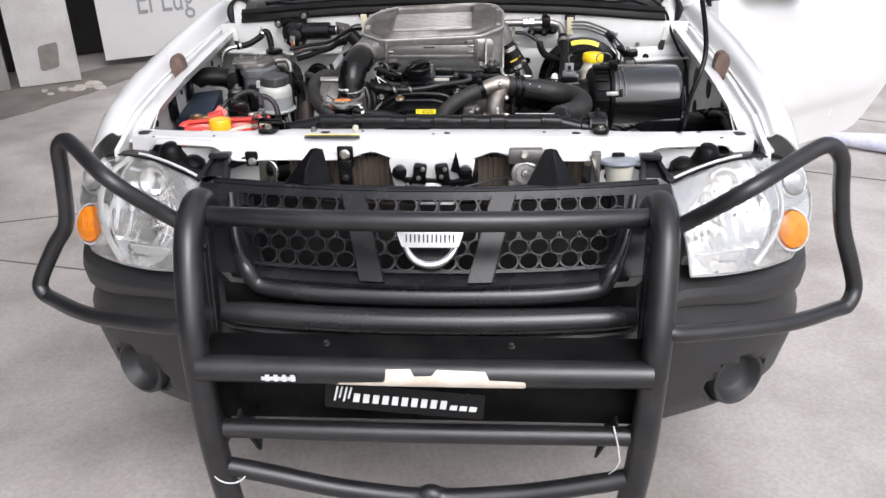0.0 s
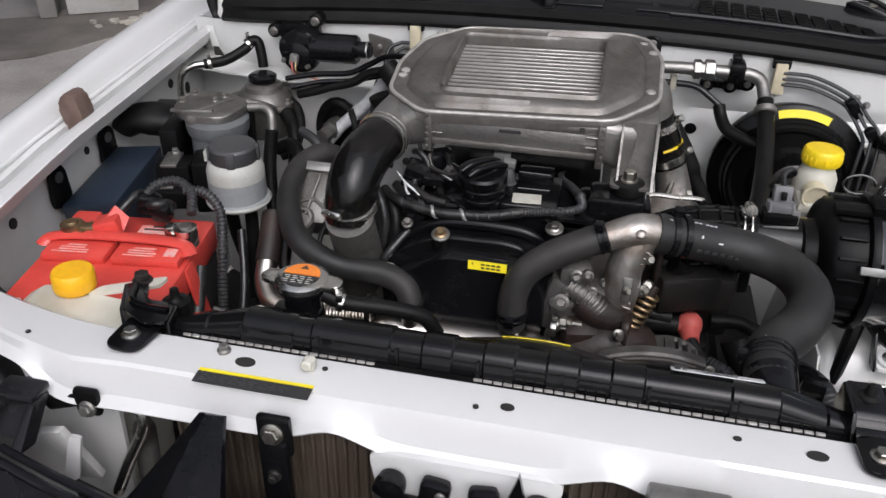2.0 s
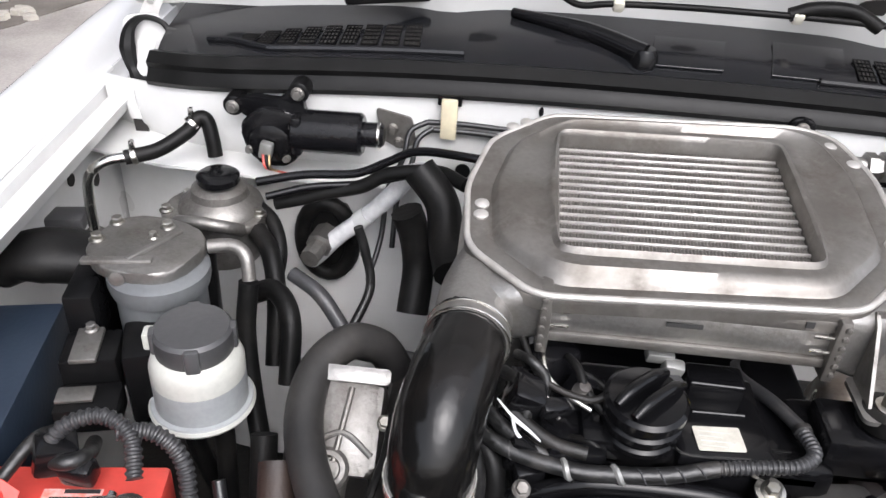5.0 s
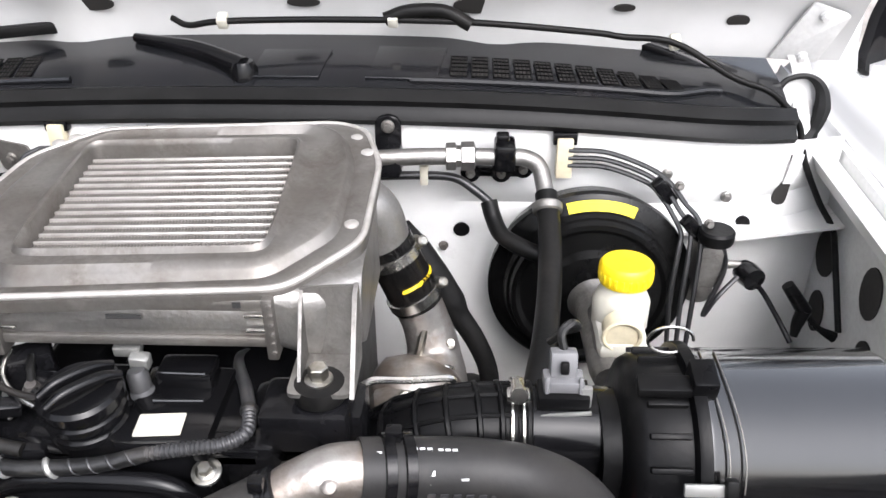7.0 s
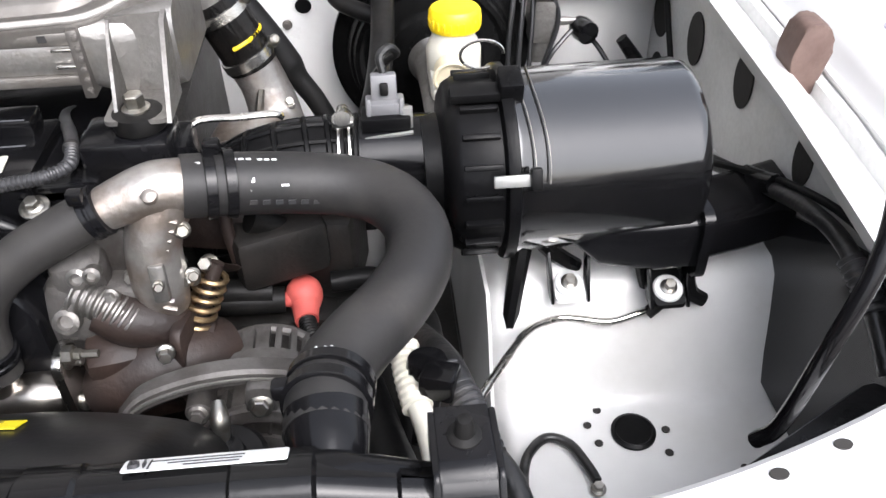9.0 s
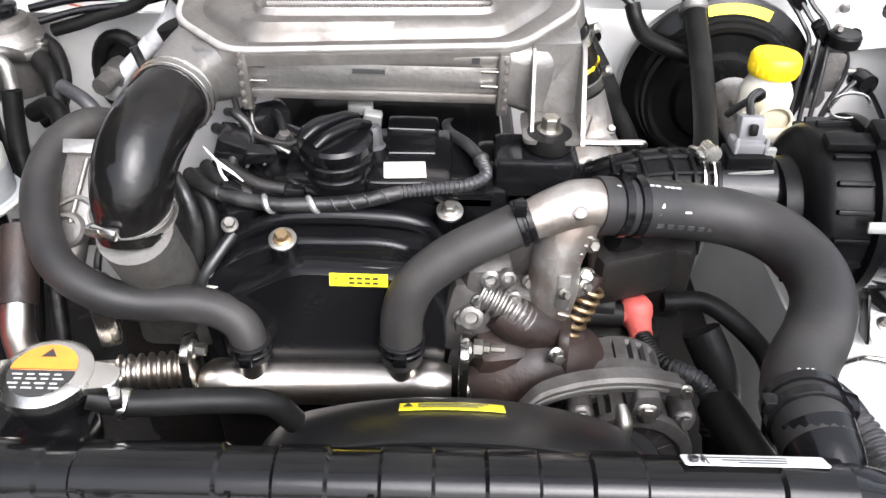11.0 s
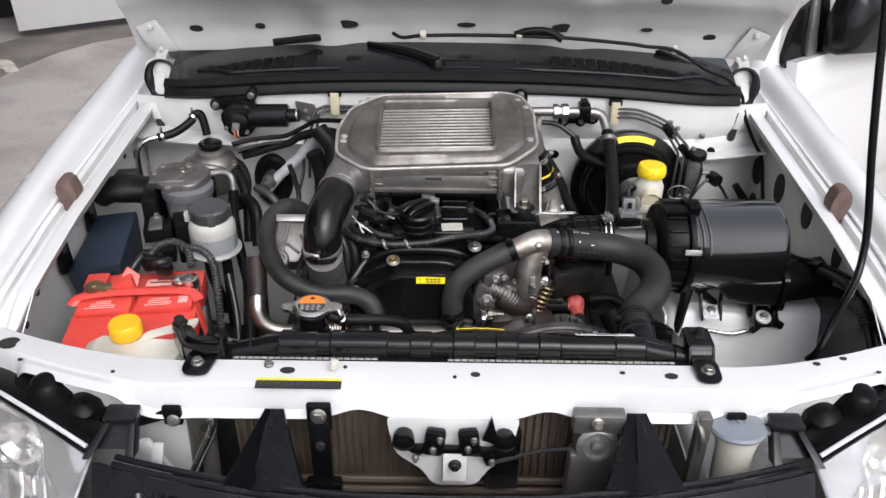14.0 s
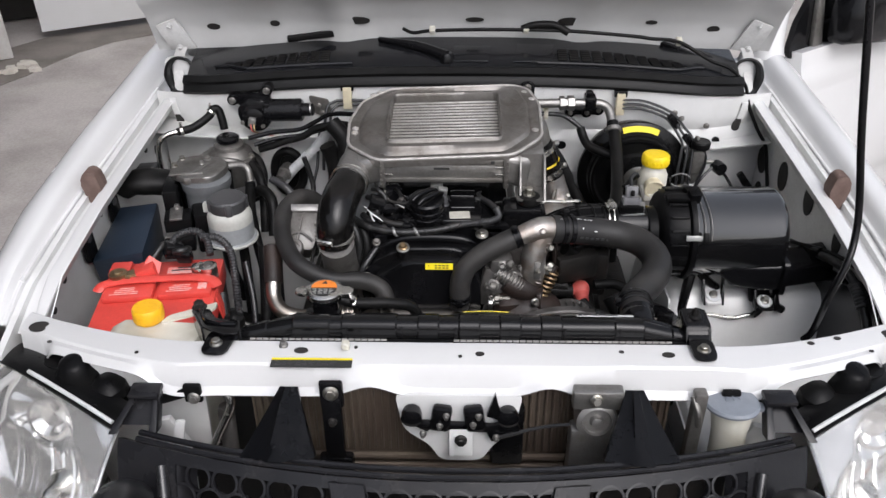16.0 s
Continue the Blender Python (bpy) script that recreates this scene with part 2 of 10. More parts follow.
def part(name, bm, material, parent=None, label="", angle=38):
    bmesh.ops.recalc_face_normals(bm, faces=bm.faces)
    me = bpy.data.meshes.new(name)
    bm.to_mesh(me)
    bm.free()
    me.materials.append(material)
    me.polygons.foreach_set("use_smooth", [True] * len(me.polygons))
    me.set_sharp_from_angle(angle=radians(angle))
    ob = new(name, me)
    if parent is not None:
        ob.parent = parent
        ob.matrix_parent_inverse = Matrix.Translation(-Vector(parent.location))
    if label:
        ob["label"] = label
    return ob


def B():
    return bmesh.new()


def frame_of(axis):
    a = Vector(axis).normalized()
    h = V(0, 0, 1) if abs(a.z) < 0.9 else V(0, 1, 0)
    u = h.cross(a).normalized()
    return u, a.cross(u).normalized(), a


def loft(bm, loops, cap=True, closed=True, ring=False):
    vs = [[bm.verts.new(p) for p in lp] for lp in loops]
    n = len(vs[0])
    pairs = list(zip(vs, vs[1:])) + ([(vs[-1], vs[0])] if ring else [])
    for a, b in pairs:
        for i in range(n if closed else n - 1):
            j = (i + 1) % n
            bm.faces.new((a[i], a[j], b[j], b[i]))
    if cap and closed and not ring:
        bm.faces.new(vs[0][::-1])
        bm.faces.new(vs[-1])
    return bm


def lathe(bm, at, axis, prof, seg=28):
    """prof: (radius, distance along the axis)."""
    u, v, a = frame_of(axis)
    at = Vector(at)
    loops = []
    for r, h in prof:
        r = max(r, 0.0004)
        loops.append([at + a * h + (u * math.cos(k * math.tau / seg) + v * math.sin(k * math.tau / seg)) * r for k in range(seg)])
    return loft(bm, loops)


def cyl(bm, p0, p1, r, seg=20, b=0.0015):
    p0, p1 = Vector(p0), Vector(p1)
    d = (p1 - p0).length
    b = min(b, d * 0.3, r * 0.4)
    return lathe(bm, p0, p1 - p0, [(r - b, 0), (r, b), (r, d - b), (r - b, d)], seg)


def smooth_path(pts, n=8):
    pts = [Vector(p) for p in pts]
    if len(pts) < 3 or n < 2:
        return pts
    ext = [pts[0] * 2 - pts[1]] + pts + [pts[-1] * 2 - pts[-2]]
    out = []
    for i in range(1, len(ext) - 2):
        p0, p1, p2, p3 = ext[i - 1:i + 3]
        for k in range(n):
            t = k / n
            out.append(0.5 * ((2 * p1) + (p2 - p0) * t + (2 * p0 - 5 * p1 + 4 * p2 - p3) * t * t + (3 * p1 - p0 - 3 * p2 + p3) * t ** 3))
    out.append(pts[-1])
    return out


def tube(bm, pts, r, seg=14, n=8, pitch=0.0, depth=0.0):
    """A pipe along a smooth path; pitch and depth make it corrugated. r: one radius, or one for each point given."""
    raw = smooth_path(pts, n)
    if isinstance(r, (list, tuple)):
        m = len(r) - 1
        rad = [r[min(int(i / (len(raw) - 1) * m), m - 1)] * (1 - (i / (len(raw) - 1) * m - min(int(i / (len(raw) - 1) * m), m - 1))) + r[min(int(i / (len(raw) - 1) * m), m - 1) + 1] * (i / (len(raw) - 1) * m - min(int(i / (len(raw) - 1) * m), m - 1)) for i in range(len(raw))]
    else:
        rad = [r] * len(raw)
    if pitch:
        out, rr, acc, step, k = [], [], 0.0, pitch / 4, 0
        pos = 0.0
        lens = [(raw[i + 1] - raw[i]).length for i in range(len(raw) - 1)]
        total = sum(lens)
        m = max(8, int(total / step))
        i, run = 0, 0.0
        for k in range(m + 1):
            d = total * k / m
            while i < len(lens) - 1 and run + lens[i] < d:
                run += lens[i]
                i += 1
            f = (d - run) / max(lens[i], 1e-9)
            out.append(raw[i].lerp(raw[i + 1], f))
            rr.append(rad[i] - (depth if k % 4 in (2, 3) else 0))
        raw, rad = out, rr
    t0 = (raw[1] - raw[0]).normalized()
    u = frame_of(t0)[0]
    loops = []
    for i, p in enumerate(raw):
        t = (raw[min(i + 1, len(raw) - 1)] - raw[max(i - 1, 0)]).normalized()
        u = (u - t * u.dot(t)).normalized()
        v = t.cross(u)
        loops.append([p + (u * math.cos(k * math.tau / seg) + v * math.sin(k * math.tau / seg)) * rad[i] for k in range(seg)])
    return loft(bm, loops)


def box(bm, c, s, rot=(0, 0, 0), b=0.003, seg=2):
    m = pose(*c, *rot) @ Matrix.Diagonal((*s, 1))
    made = bmesh.ops.create_cube(bm, size=1.0, matrix=m)
    b = min(b, min(s) * 0.4)
    if b > 0:
        edges = list({e for v in made["verts"] for e in v.link_edges})
        bmesh.ops.bevel(bm, geom=edges, offset=b, segments=seg, affect="EDGES", profile=0.5)
    return bm


def prism(bm, pts, move, b=0.0):
    """A flat outline of points pushed along a vector."""
    move = Vector(move)
    a = [bm.verts.new(Vector(p)) for p in pts]
    c = [bm.verts.new(Vector(p) + move) for p in pts]
    fs = [bm.faces.new(a), bm.faces.new(c[::-1])]
    for i in range(len(a)):
        j = (i + 1) % len(a)
        fs.append(bm.faces.new((a[j], a[i], c[i], c[j])))
    if b:
        bmesh.ops.bevel(bm, geom=list({e for f in fs[:2] for e in f.edges}), offset=b, segments=2, affect="EDGES", profile=0.5)
    return bm


def patch(bm, f, us, vs, thick=0.002):
    """A sheet over f(u, v), with thickness."""
    tmp = bmesh.new()
    g = [[tmp.verts.new(f(u, v)) for v in vs] for u in us]
    for i in range(len(us) - 1):
        for j in range(len(vs) - 1):
            tmp.faces.new((g[i][j], g[i + 1][j], g[i + 1][j + 1], g[i][j + 1]))
    bmesh.ops.recalc_face_normals(tmp, faces=tmp.faces)
    bmesh.ops.solidify(tmp, geom=list(tmp.faces), thickness=thick)
    me = bpy.data.meshes.new("tmp")
    tmp.to_mesh(me)
    tmp.free()
    bm.from_mesh(me)
    bpy.data.meshes.remove(me)
    return bm


def steps(a, b, n):
    return [a + (b - a) * i / n for i in range(n + 1)]


def rounded(pts, r=0.01, n=4):
    """Rounds the corners of a closed outline."""
    out = []
    k = len(pts)
    for i in range(k):
        p, a, c = Vector(pts[i]), Vector(pts[i - 1]), Vector(pts[(i + 1) % k])
        da, dc = (a - p), (c - p)
        q = min(r, da.length * 0.45, dc.length * 0.45)
        s, e = p + da.normalized() * q, p + dc.normalized() * q
        for j in range(n + 1):
            t = j / n
            out.append(s * (1 - t) ** 2 + p * 2 * t * (1 - t) + e * t * t)
    return out


def bolt(parent, at, axis=(0, 0, 1), r=0.009, material=None, name="bolt", h=0.008):
    material = ZINC if material in (None, STEEL) else material
    r *= 0.86
    bm = B()
    lathe(bm, at, axis, [(r * 1.4, -0.001), (r * 1.4, 0.0015), (r * 1.05, 0.003)], 16)
    lathe(bm, at, axis, [(r, 0.002), (r, h - 0.001), (r * 0.85, h)], 6)
    return part(name, bm, material or STEEL, parent, angle=30)


SHROUDM = mat("dusty_black_shroud_plastic", (0.008, 0.008, 0.0085), 0.34, c2=(0.014, 0.0135, 0.013), scale=9, bump=0.1, spec=0.3)
TANKM = mat("glossy_black_tank_plastic", (0.004, 0.004, 0.0045), 0.14, c2=(0.007, 0.007, 0.007), scale=14, fine=120, bump=0.05, rvar=0.07, spec=0.3)


def soil(m, colour, amount, scale, lo=0.52, hi=0.72):
    """Lays dust or grime in patches over a material, and dulls it there."""
    nt = m.node_tree
    n, l = nt.nodes, nt.links
    p = n["Principled BSDF"]
    tc = n.new("ShaderNodeTexCoord")
    a, b = n.new("ShaderNodeTexNoise"), n.new("ShaderNodeTexNoise")
    for t, sc, dt in ((a, scale, 7.0), (b, scale * 14, 2.0)):
        t.inputs["Scale"].default_value, t.inputs["Detail"].default_value, t.inputs["Roughness"].default_value = sc, dt, 0.65
        l.new(tc.outputs["Object"], t.inputs["Vector"])
    r = n.new("ShaderNodeMapRange")
    r.inputs["From Min"].default_value, r.inputs["From Max"].default_value = lo, hi
    r.inputs["To Max"].default_value = amount
    mul = n.new("ShaderNodeMath")
    mul.operation = "MULTIPLY"
    l.new(a.outputs["Fac"], r.inputs["Value"])
    l.new(r.outputs[0], mul.inputs[0])
    l.new(b.outputs["Fac"], mul.inputs[1])
    mix = n.new("ShaderNodeMix")
    mix.data_type = "RGBA"
    mix.inputs["B"].default_value = (*colour, 1)
    l.new(mul.outputs[0], mix.inputs["Factor"])
    l.new(p.inputs["Base Color"].links[0].from_socket, mix.inputs["A"])
    l.new(mix.outputs["Result"], p.inputs["Base Color"])
    rr = n.new("ShaderNodeMath")
    rr.operation = "MULTIPLY_ADD"
    rr.inputs[1].default_value = 0.35
    l.new(mul.outputs[0], rr.inputs[0])
    l.new(p.inputs["Roughness"].links[0].from_socket, rr.inputs[2])
    l.new(rr.outputs[0], p.inputs["Roughness"])


DUST = (0.16, 0.14, 0.12)
for m, amount, scale in ((BLACK, 0.05, 14), (GLOSS, 0.04, 16), (HOSE, 0.21, 12), (RUBBER, 0.10, 18), (WETRUB, 0.08, 30), (DRUM, 0.05, 9), (SATIN, 0.12, 18), (TANKM, 0.03, 16), (COWL, 0.14, 8), (BUMPER, 0.16, 7), (GRILLEM, 0.14, 12), (CORR, 0.4, 30), (TAPE, 0.3, 30)):
    soil(m, DUST, amount, scale)
soil(BAYWHITE, (0.34, 0.30, 0.25), 0.40, 9, 0.56, 0.80)
soil(MILK, (0.45, 0.39, 0.28), 0.6, 14, 0.50, 0.75)
soil(WHITE, (0.42, 0.39, 0.35), 0.25, 6, 0.58, 0.85)
soil(PRESSED, (0.10, 0.082, 0.064), 0.8, 22, 0.48, 0.70)
soil(PRESSED, (0.40, 0.385, 0.36), 0.6, 34, 0.58, 0.72)
soil(ALU, (0.14, 0.115, 0.09), 0.7, 26, 0.50, 0.75)
soil(ALUDULL, (0.07, 0.055, 0.045), 0.9, 24, 0.48, 0.70)
soil(OUTLET, (0.12, 0.075, 0.05), 0.8, 20, 0.48, 0.7)
soil(RED, (0.22, 0.06, 0.045), 0.5, 20, 0.5, 0.75)

# ---- the yard ----
bm = B()
box(bm, (0, 0, -0.06), (400, 400, 0.1), b=0)
ground = part("ground", bm, CONCRETE)
tagged(ground, "worn grey concrete yard with stains and slab joints", "ground", kind="structure")
wall_dir = V(0.86, 0.5, 0).normalized()
wall_nrm = V(0.5, -0.86, 0).normalized()


def wall_box(name, start, length, z0, z1, thick, material, label, category="wall"):
    bm = B()
    s = Vector(start)
    e = s + wall_dir * length
    back = -wall_nrm * thick
    prism(bm, [s, e, e + back, s + back], (0, 0, z1 - z0), 0.01)
    for v in bm.verts:
        v.co.z += z0
    return tagged(part(name, bm, material), label, category, kind="structure")


wall_box("wall_column", (-3.28, 3.92, 0), 0.42, 0.0, 3.4, 0.45, WALLW, "whitewashed column of the yard wall with a chipped foot", "column")
# Solid near-black walls: the shade inside doorway and gap is their colour.
wall_box("wall_north", (-7.5, 1.62, 0), 4.15, 0.0, 3.4, 0.25, SHADOWY, "near-black wall standing in for the unlit doorway behind the column")
wall_box("wall_back", (-3.7, 4.75, 0), 1.6, 0.0, 3.4, 0.2, SHADOWY, "near-black sheet painted as the shade in the gap beside the white gate")
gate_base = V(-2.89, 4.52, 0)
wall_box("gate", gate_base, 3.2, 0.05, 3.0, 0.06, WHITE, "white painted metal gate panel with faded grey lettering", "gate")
wall_box("wall_shed", (-3.72, 4.3, 0), 0.2, 0.0, 4.0, 0.2, SHADOWY, "near-black strip continuing the doorway's painted shade by the column")
# Out-of-view dark wall, put here to lower the sky light on the left.
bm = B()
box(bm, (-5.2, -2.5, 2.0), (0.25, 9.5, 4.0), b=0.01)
tagged(part("wall_west_light_block", bm, SHADOWY), "unseen near-black wall added to dim the light on the yard's left", "wall", kind="structure")
wall_box("wall_far", gate_base + wall_dir * 3.25, 9.0, 0.0, 3.4, 0.25, WALLW, "whitewashed yard wall", "wall")


def words(name, text, size, m, material, label):
    cu = bpy.data.curves.new(name, "FONT")
    cu.body, cu.size, cu.extrude = text, size, 0.002
    tmp = new("tmp_text", cu)
    dg = bpy.context.evaluated_depsgraph_get()
    me = bpy.data.meshes.new_from_object(tmp.evaluated_get(dg))
    bpy.data.objects.remove(tmp)
    bpy.data.curves.remove(cu)
    me.name = name
    me.transform(m)
    me.materials.clear()
    me.materials.append(material)
    ob = new(name, me)
    if label:
        ob["label"] = label
    return ob


GREYINK = mat("faded_grey_paint", (0.25, 0.26, 0.28), 0.7, bump=0.0)
# chipped plaster at the column's foot
bm = B()
c0 = V(-3.28, 3.92, 0) + wall_dir * 0.22 + wall_nrm * 0.004
prism(bm, rounded([c0 + wall_dir * -0.06 + V(0, 0, 0.10), c0 + wall_dir * 0.07 + V(0, 0, 0.12), c0 + wall_dir * 0.09 + V(0, 0, 0.30), c0 + wall_dir * -0.05 + V(0, 0, 0.28)], 0.03), wall_nrm * 0.004)
tagged(part("plaster_chip", bm, mat("bare_plaster", (0.22, 0.2, 0.18), 0.9, scale=20, bump=0.5)), "bare grey patch where the plaster broke off", "plaster patch", kind="structure")
m = Matrix.Translation(gate_base + wall_dir * 0.29 + wall_nrm * 0.006 + V(0, 0, 0.385)) @ Matrix((( wall_dir.x, 0, wall_nrm.x, 0), (wall_dir.y, 0, wall_nrm.y, 0), (0, 1, 0, 0), (0, 0, 0, 1))) @ Matrix.Diagonal((0.62, 1, 1, 1))
tagged(words("gate_lettering", "El Lug", 0.30, m, GREYINK, ""), "faded grey painted words on the gate", "lettering", kind="structure")

# Unseen roof, added only to keep sky light off the left ground.
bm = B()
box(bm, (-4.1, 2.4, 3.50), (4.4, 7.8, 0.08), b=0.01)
tagged(part("shade_roof", bm, SHADOWY), "unseen near-black roof added to shade the left of the yard", "roof", kind="structure")

wall_box("door_jamb", (-3.395, 3.80, 0), 0.10, 0.0, 3.4, 0.30, mat("grey_painted_jamb", (0.30, 0.285, 0.27), 0.7, scale=5, bump=0.2), "grey painted jamb beside the column", "door jamb")
bm = B()
edge = [V(-3.75, 2.62, 0), V(-3.02, 3.18, 0), V(-2.95, 3.30, 0), V(-2.90, 3.37, 0), V(-2.86, 3.50, 0), V(-2.81, 3.595, 0), V(-2.76, 3.72, 0), V(-2.70, 3.83, 0), V(-2.66, 3.99, 0), V(-2.62, 4.10, 0), V(-2.55, 4.28, 0), V(-2.40, 4.50, 0), V(-2.0, 4.80, 0), V(-1.2, 5.3, 0), V(-1.3, 5.5, 0), V(-2.9, 4.6, 0), V(-3.3, 3.95, 0), V(-4.4, 3.3, 0)]
prism(bm, [q + V(0, 0, -0.012) for q in edge], (0, 0, 0.008))
tagged(part("pavement_strip", bm, mat("old_brown_concrete", (0.20, 0.178, 0.158), 0.9, c2=(0.13, 0.115, 0.10), scale=3.5, fine=60, bump=0.6)), "old cracked brown concrete strip along the wall", "pavement", kind="structure")
PLASTER = mat("crumbled_pale_plaster", (0.55, 0.52, 0.46), 0.9, c2=(0.36, 0.33, 0.29), scale=14, fine=90, bump=0.7)
rng = random.Random(5)
for k in range(16):
    f = rng.random()
    c = V(-3.12, 3.86, 0).lerp(V(-2.76, 4.05, 0), f) + wall_nrm * rng.uniform(0.0, 0.16)
    r = rng.uniform(0.018, 0.06)
    n = rng.randint(5, 7)
    bm = B()
    prism(bm, [c + V(math.cos(j * math.tau / n) * r * rng.uniform(0.6, 1.2), math.sin(j * math.tau / n) * r * rng.uniform(0.5, 1.0), -0.006) for j in range(n)], (0, 0, rng.uniform(0.012, 0.03)))
    tagged(part("plaster_rubble", bm, PLASTER), "crumbled piece of pale plaster on the ground", "rubble", group="rubble by the column")

# slab joints as shallow saw cuts
JOINT = mat("dirt_in_joint", (0.10, 0.095, 0.085), 0.9, scale=14, bump=0.3)
for k, (a, b) in enumerate((((-6, 0.35), (-1.1, 1.95)), ((-2.3, 1.3), (-1.0, 1.05)), ((1.3, 3.7), (6, 1.6)), ((1.0, 2.6), (6.5, 0.6)), ((-3.5, -0.4), (3.5, -1.0)))):
    bm = B()
    d = (V(*b, 0) - V(*a, 0)).normalized()
    s = V(-d.y, d.x, 0) * 0.004
    prism(bm, [V(*a, -0.012) - s, V(*b, -0.012) - s, V(*b, -0.012) + s, V(*a, -0.012) + s], (0, 0, 0.004))
    tagged(part("slab_joint", bm, JOINT), "thin dirt-filled joint in the concrete", "joint", kind="structure")

# ---- the truck ----
truck = thing("pickup_truck", "white pickup truck with its hood propped open and engine bay bare", "pickup truck")


def yg(x):
    return -0.20 + 0.36 * x * x


# fenders: sections from the bay's edge outwards
FENDER = (
    (0.12, ((0.715, 0.905), (0.745, 0.915), (0.785, 0.925), (0.825, 0.905), (0.858, 0.86), (0.872, 0.74), (0.868, 0.60))),
    (0.20, ((0.700, 0.958), (0.735, 0.950), (0.780, 0.970), (0.826, 0.958), (0.866, 0.90), (0.888, 0.77), (0.888, 0.62))),
    (0.40, ((0.700, 0.984), (0.742, 0.972), (0.788, 1.000), (0.836, 0.992), (0.878, 0.94), (0.900, 0.80), (0.900, 0.78))),
    (0.70, ((0.700, 1.002), (0.744, 0.990), (0.795, 1.024), (0.844, 1.016), (0.884, 0.96), (0.904, 0.82), (0.904, 0.80))),
    (1.10, ((0.700, 1.026), (0.746, 1.012), (0.800, 1.050), (0.846, 1.042), (0.882, 0.98), (0.900, 0.82), (0.900, 0.55))),
    (1.24, ((0.700, 1.032), (0.746, 1.018), (0.800, 1.058), (0.842, 1.050), (0.876, 0.98), (0.892, 0.82), (0.890, 0.55))),
)


# the gutter between the bay's flange and the outer skin
FENDER = tuple((y, (p[0], (0.727, p[0][1] - 0.003), (0.734, p[1][1] - 0.014), (0.760, p[1][1] - 0.012), (0.767, p[1][1] + 0.004), (0.776, p[1][1] + 0.003), (p[2][0] + 0.006, p[2][1]), *p[3:])) for y, p in FENDER)


def fender_at(y, side):
    for (y0, a), (y1, b) in zip(FENDER, FENDER[1:]):
        if y <= y1:
            t = (y - y0) / (y1 - y0)
            return [V(side * (p[0] * (1 - t) + q[0] * t), y, p[1] * (1 - t) + q[1] * t) for p, q in zip(a, b)]
    return [V(side * p[0], y, p[1]) for p in FENDER[-1][1]]


for side in (-1, 1):
    bm = B()
    ys = steps(0.12, 1.24, 23)
    secs = []
    for y in ys:
        s = fender_at(y, side)
        fine = smooth_path([V(*p) for p in s], 4)
        secs.append(fine)
    g = [[bm.verts.new(p) for p in s] for s in secs]
    for a, b in zip(g, g[1:]):
        for i in range(len(a) - 1):
            bm.faces.new((a[i], a[i + 1], b[i + 1], b[i]))
    bmesh.ops.recalc_face_normals(bm, faces=bm.faces)
    bmesh.ops.solidify(bm, geom=list(bm.faces), thickness=0.004)
    part("fender", bm, WHITE, truck, "white front fender", 30)
    # rolled groove beside the rail
    bm = B()
    tube(bm, [fender_at(y, side)[4] for y in steps(0.2, 0.98, 10)], 0.0035, 8, 2)
    part("fender_seam", bm, BAYWHITE, truck)
    # inner wall of the bay
    bm = B()
    xw = 0.752
    prism(bm, [V(side * xw, -0.02, 0.42), V(side * xw, 0.95, 0.42), V(side * xw, 0.95, 1.008), V(side * xw, 0.4, 0.972), V(side * xw, 0.2, 0.945), V(side * xw, 0.06, 0.90)], (side * 0.012, 0, 0))
    part("inner_fender", bm, GREYPAINT if side > 0 else BAYWHITE, truck, "dull white inner fender with round holes")
    # folded lip under the ledge
    bm = B()
    patch(bm, lambda u, v: V(side * (0.700 + 0.012 * v), u, fender_at(u, 1)[0].z - 0.026 * v), steps(0.14, 0.96, 12), (0, 1), 0.002)
    part("rail_lip", bm, BAYWHITE, truck)

# round and square holes in the inner fenders: near-black discs, their shade painted on
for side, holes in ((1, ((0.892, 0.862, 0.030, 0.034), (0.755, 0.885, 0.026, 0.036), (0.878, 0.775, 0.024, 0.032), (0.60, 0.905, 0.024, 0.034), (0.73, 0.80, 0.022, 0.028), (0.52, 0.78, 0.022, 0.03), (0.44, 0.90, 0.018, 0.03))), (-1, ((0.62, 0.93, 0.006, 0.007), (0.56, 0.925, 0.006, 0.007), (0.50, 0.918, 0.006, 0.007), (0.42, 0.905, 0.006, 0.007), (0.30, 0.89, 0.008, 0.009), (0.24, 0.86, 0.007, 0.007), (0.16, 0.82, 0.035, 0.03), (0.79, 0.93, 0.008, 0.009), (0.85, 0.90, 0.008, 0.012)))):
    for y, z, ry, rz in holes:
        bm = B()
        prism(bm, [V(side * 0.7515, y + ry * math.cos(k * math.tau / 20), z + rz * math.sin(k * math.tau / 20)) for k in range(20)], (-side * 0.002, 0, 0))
        part("access_hole_shade", bm, SHADOWY, truck)

# weathered hood stops on the rails
for side in (-1, 1):
    y, z = (0.478, 0.99) if side > 0 else (0.486, 0.985)
    bm = B()
    prism(bm, rounded([V(side * 0.726, y - 0.016, z - 0.032), V(side * 0.752, y - 0.016, z - 0.032), V(side * 0.762, y - 0.016, z + 0.022), V(side * 0.750, y - 0.016, z + 0.044), V(side * 0.730, y - 0.016, z + 0.042), V(side * 0.722, y - 0.016, z + 0.012)], 0.006, 3), (0, 0.034, 0), 0.004)
    part("hood_stop", bm, BROWNRUBBER, truck, "brown weathered rubber stop")


# core support, the white tie bar across the nose
def bar_back(x):
    a = max(0.0, abs(x) - 0.40) / 0.32
    return 0.034 + 0.11 * a ** 1.5


def bar_front(x):
    a = max(0.0, abs(x) - 0.42) / 0.30
    return -0.036 + 0.12 * a ** 1.3


def bar_top(x):
    a = max(0.0, abs(x) - 0.36) / 0.36
    return 0.962 - 0.035 * a ** 1.3


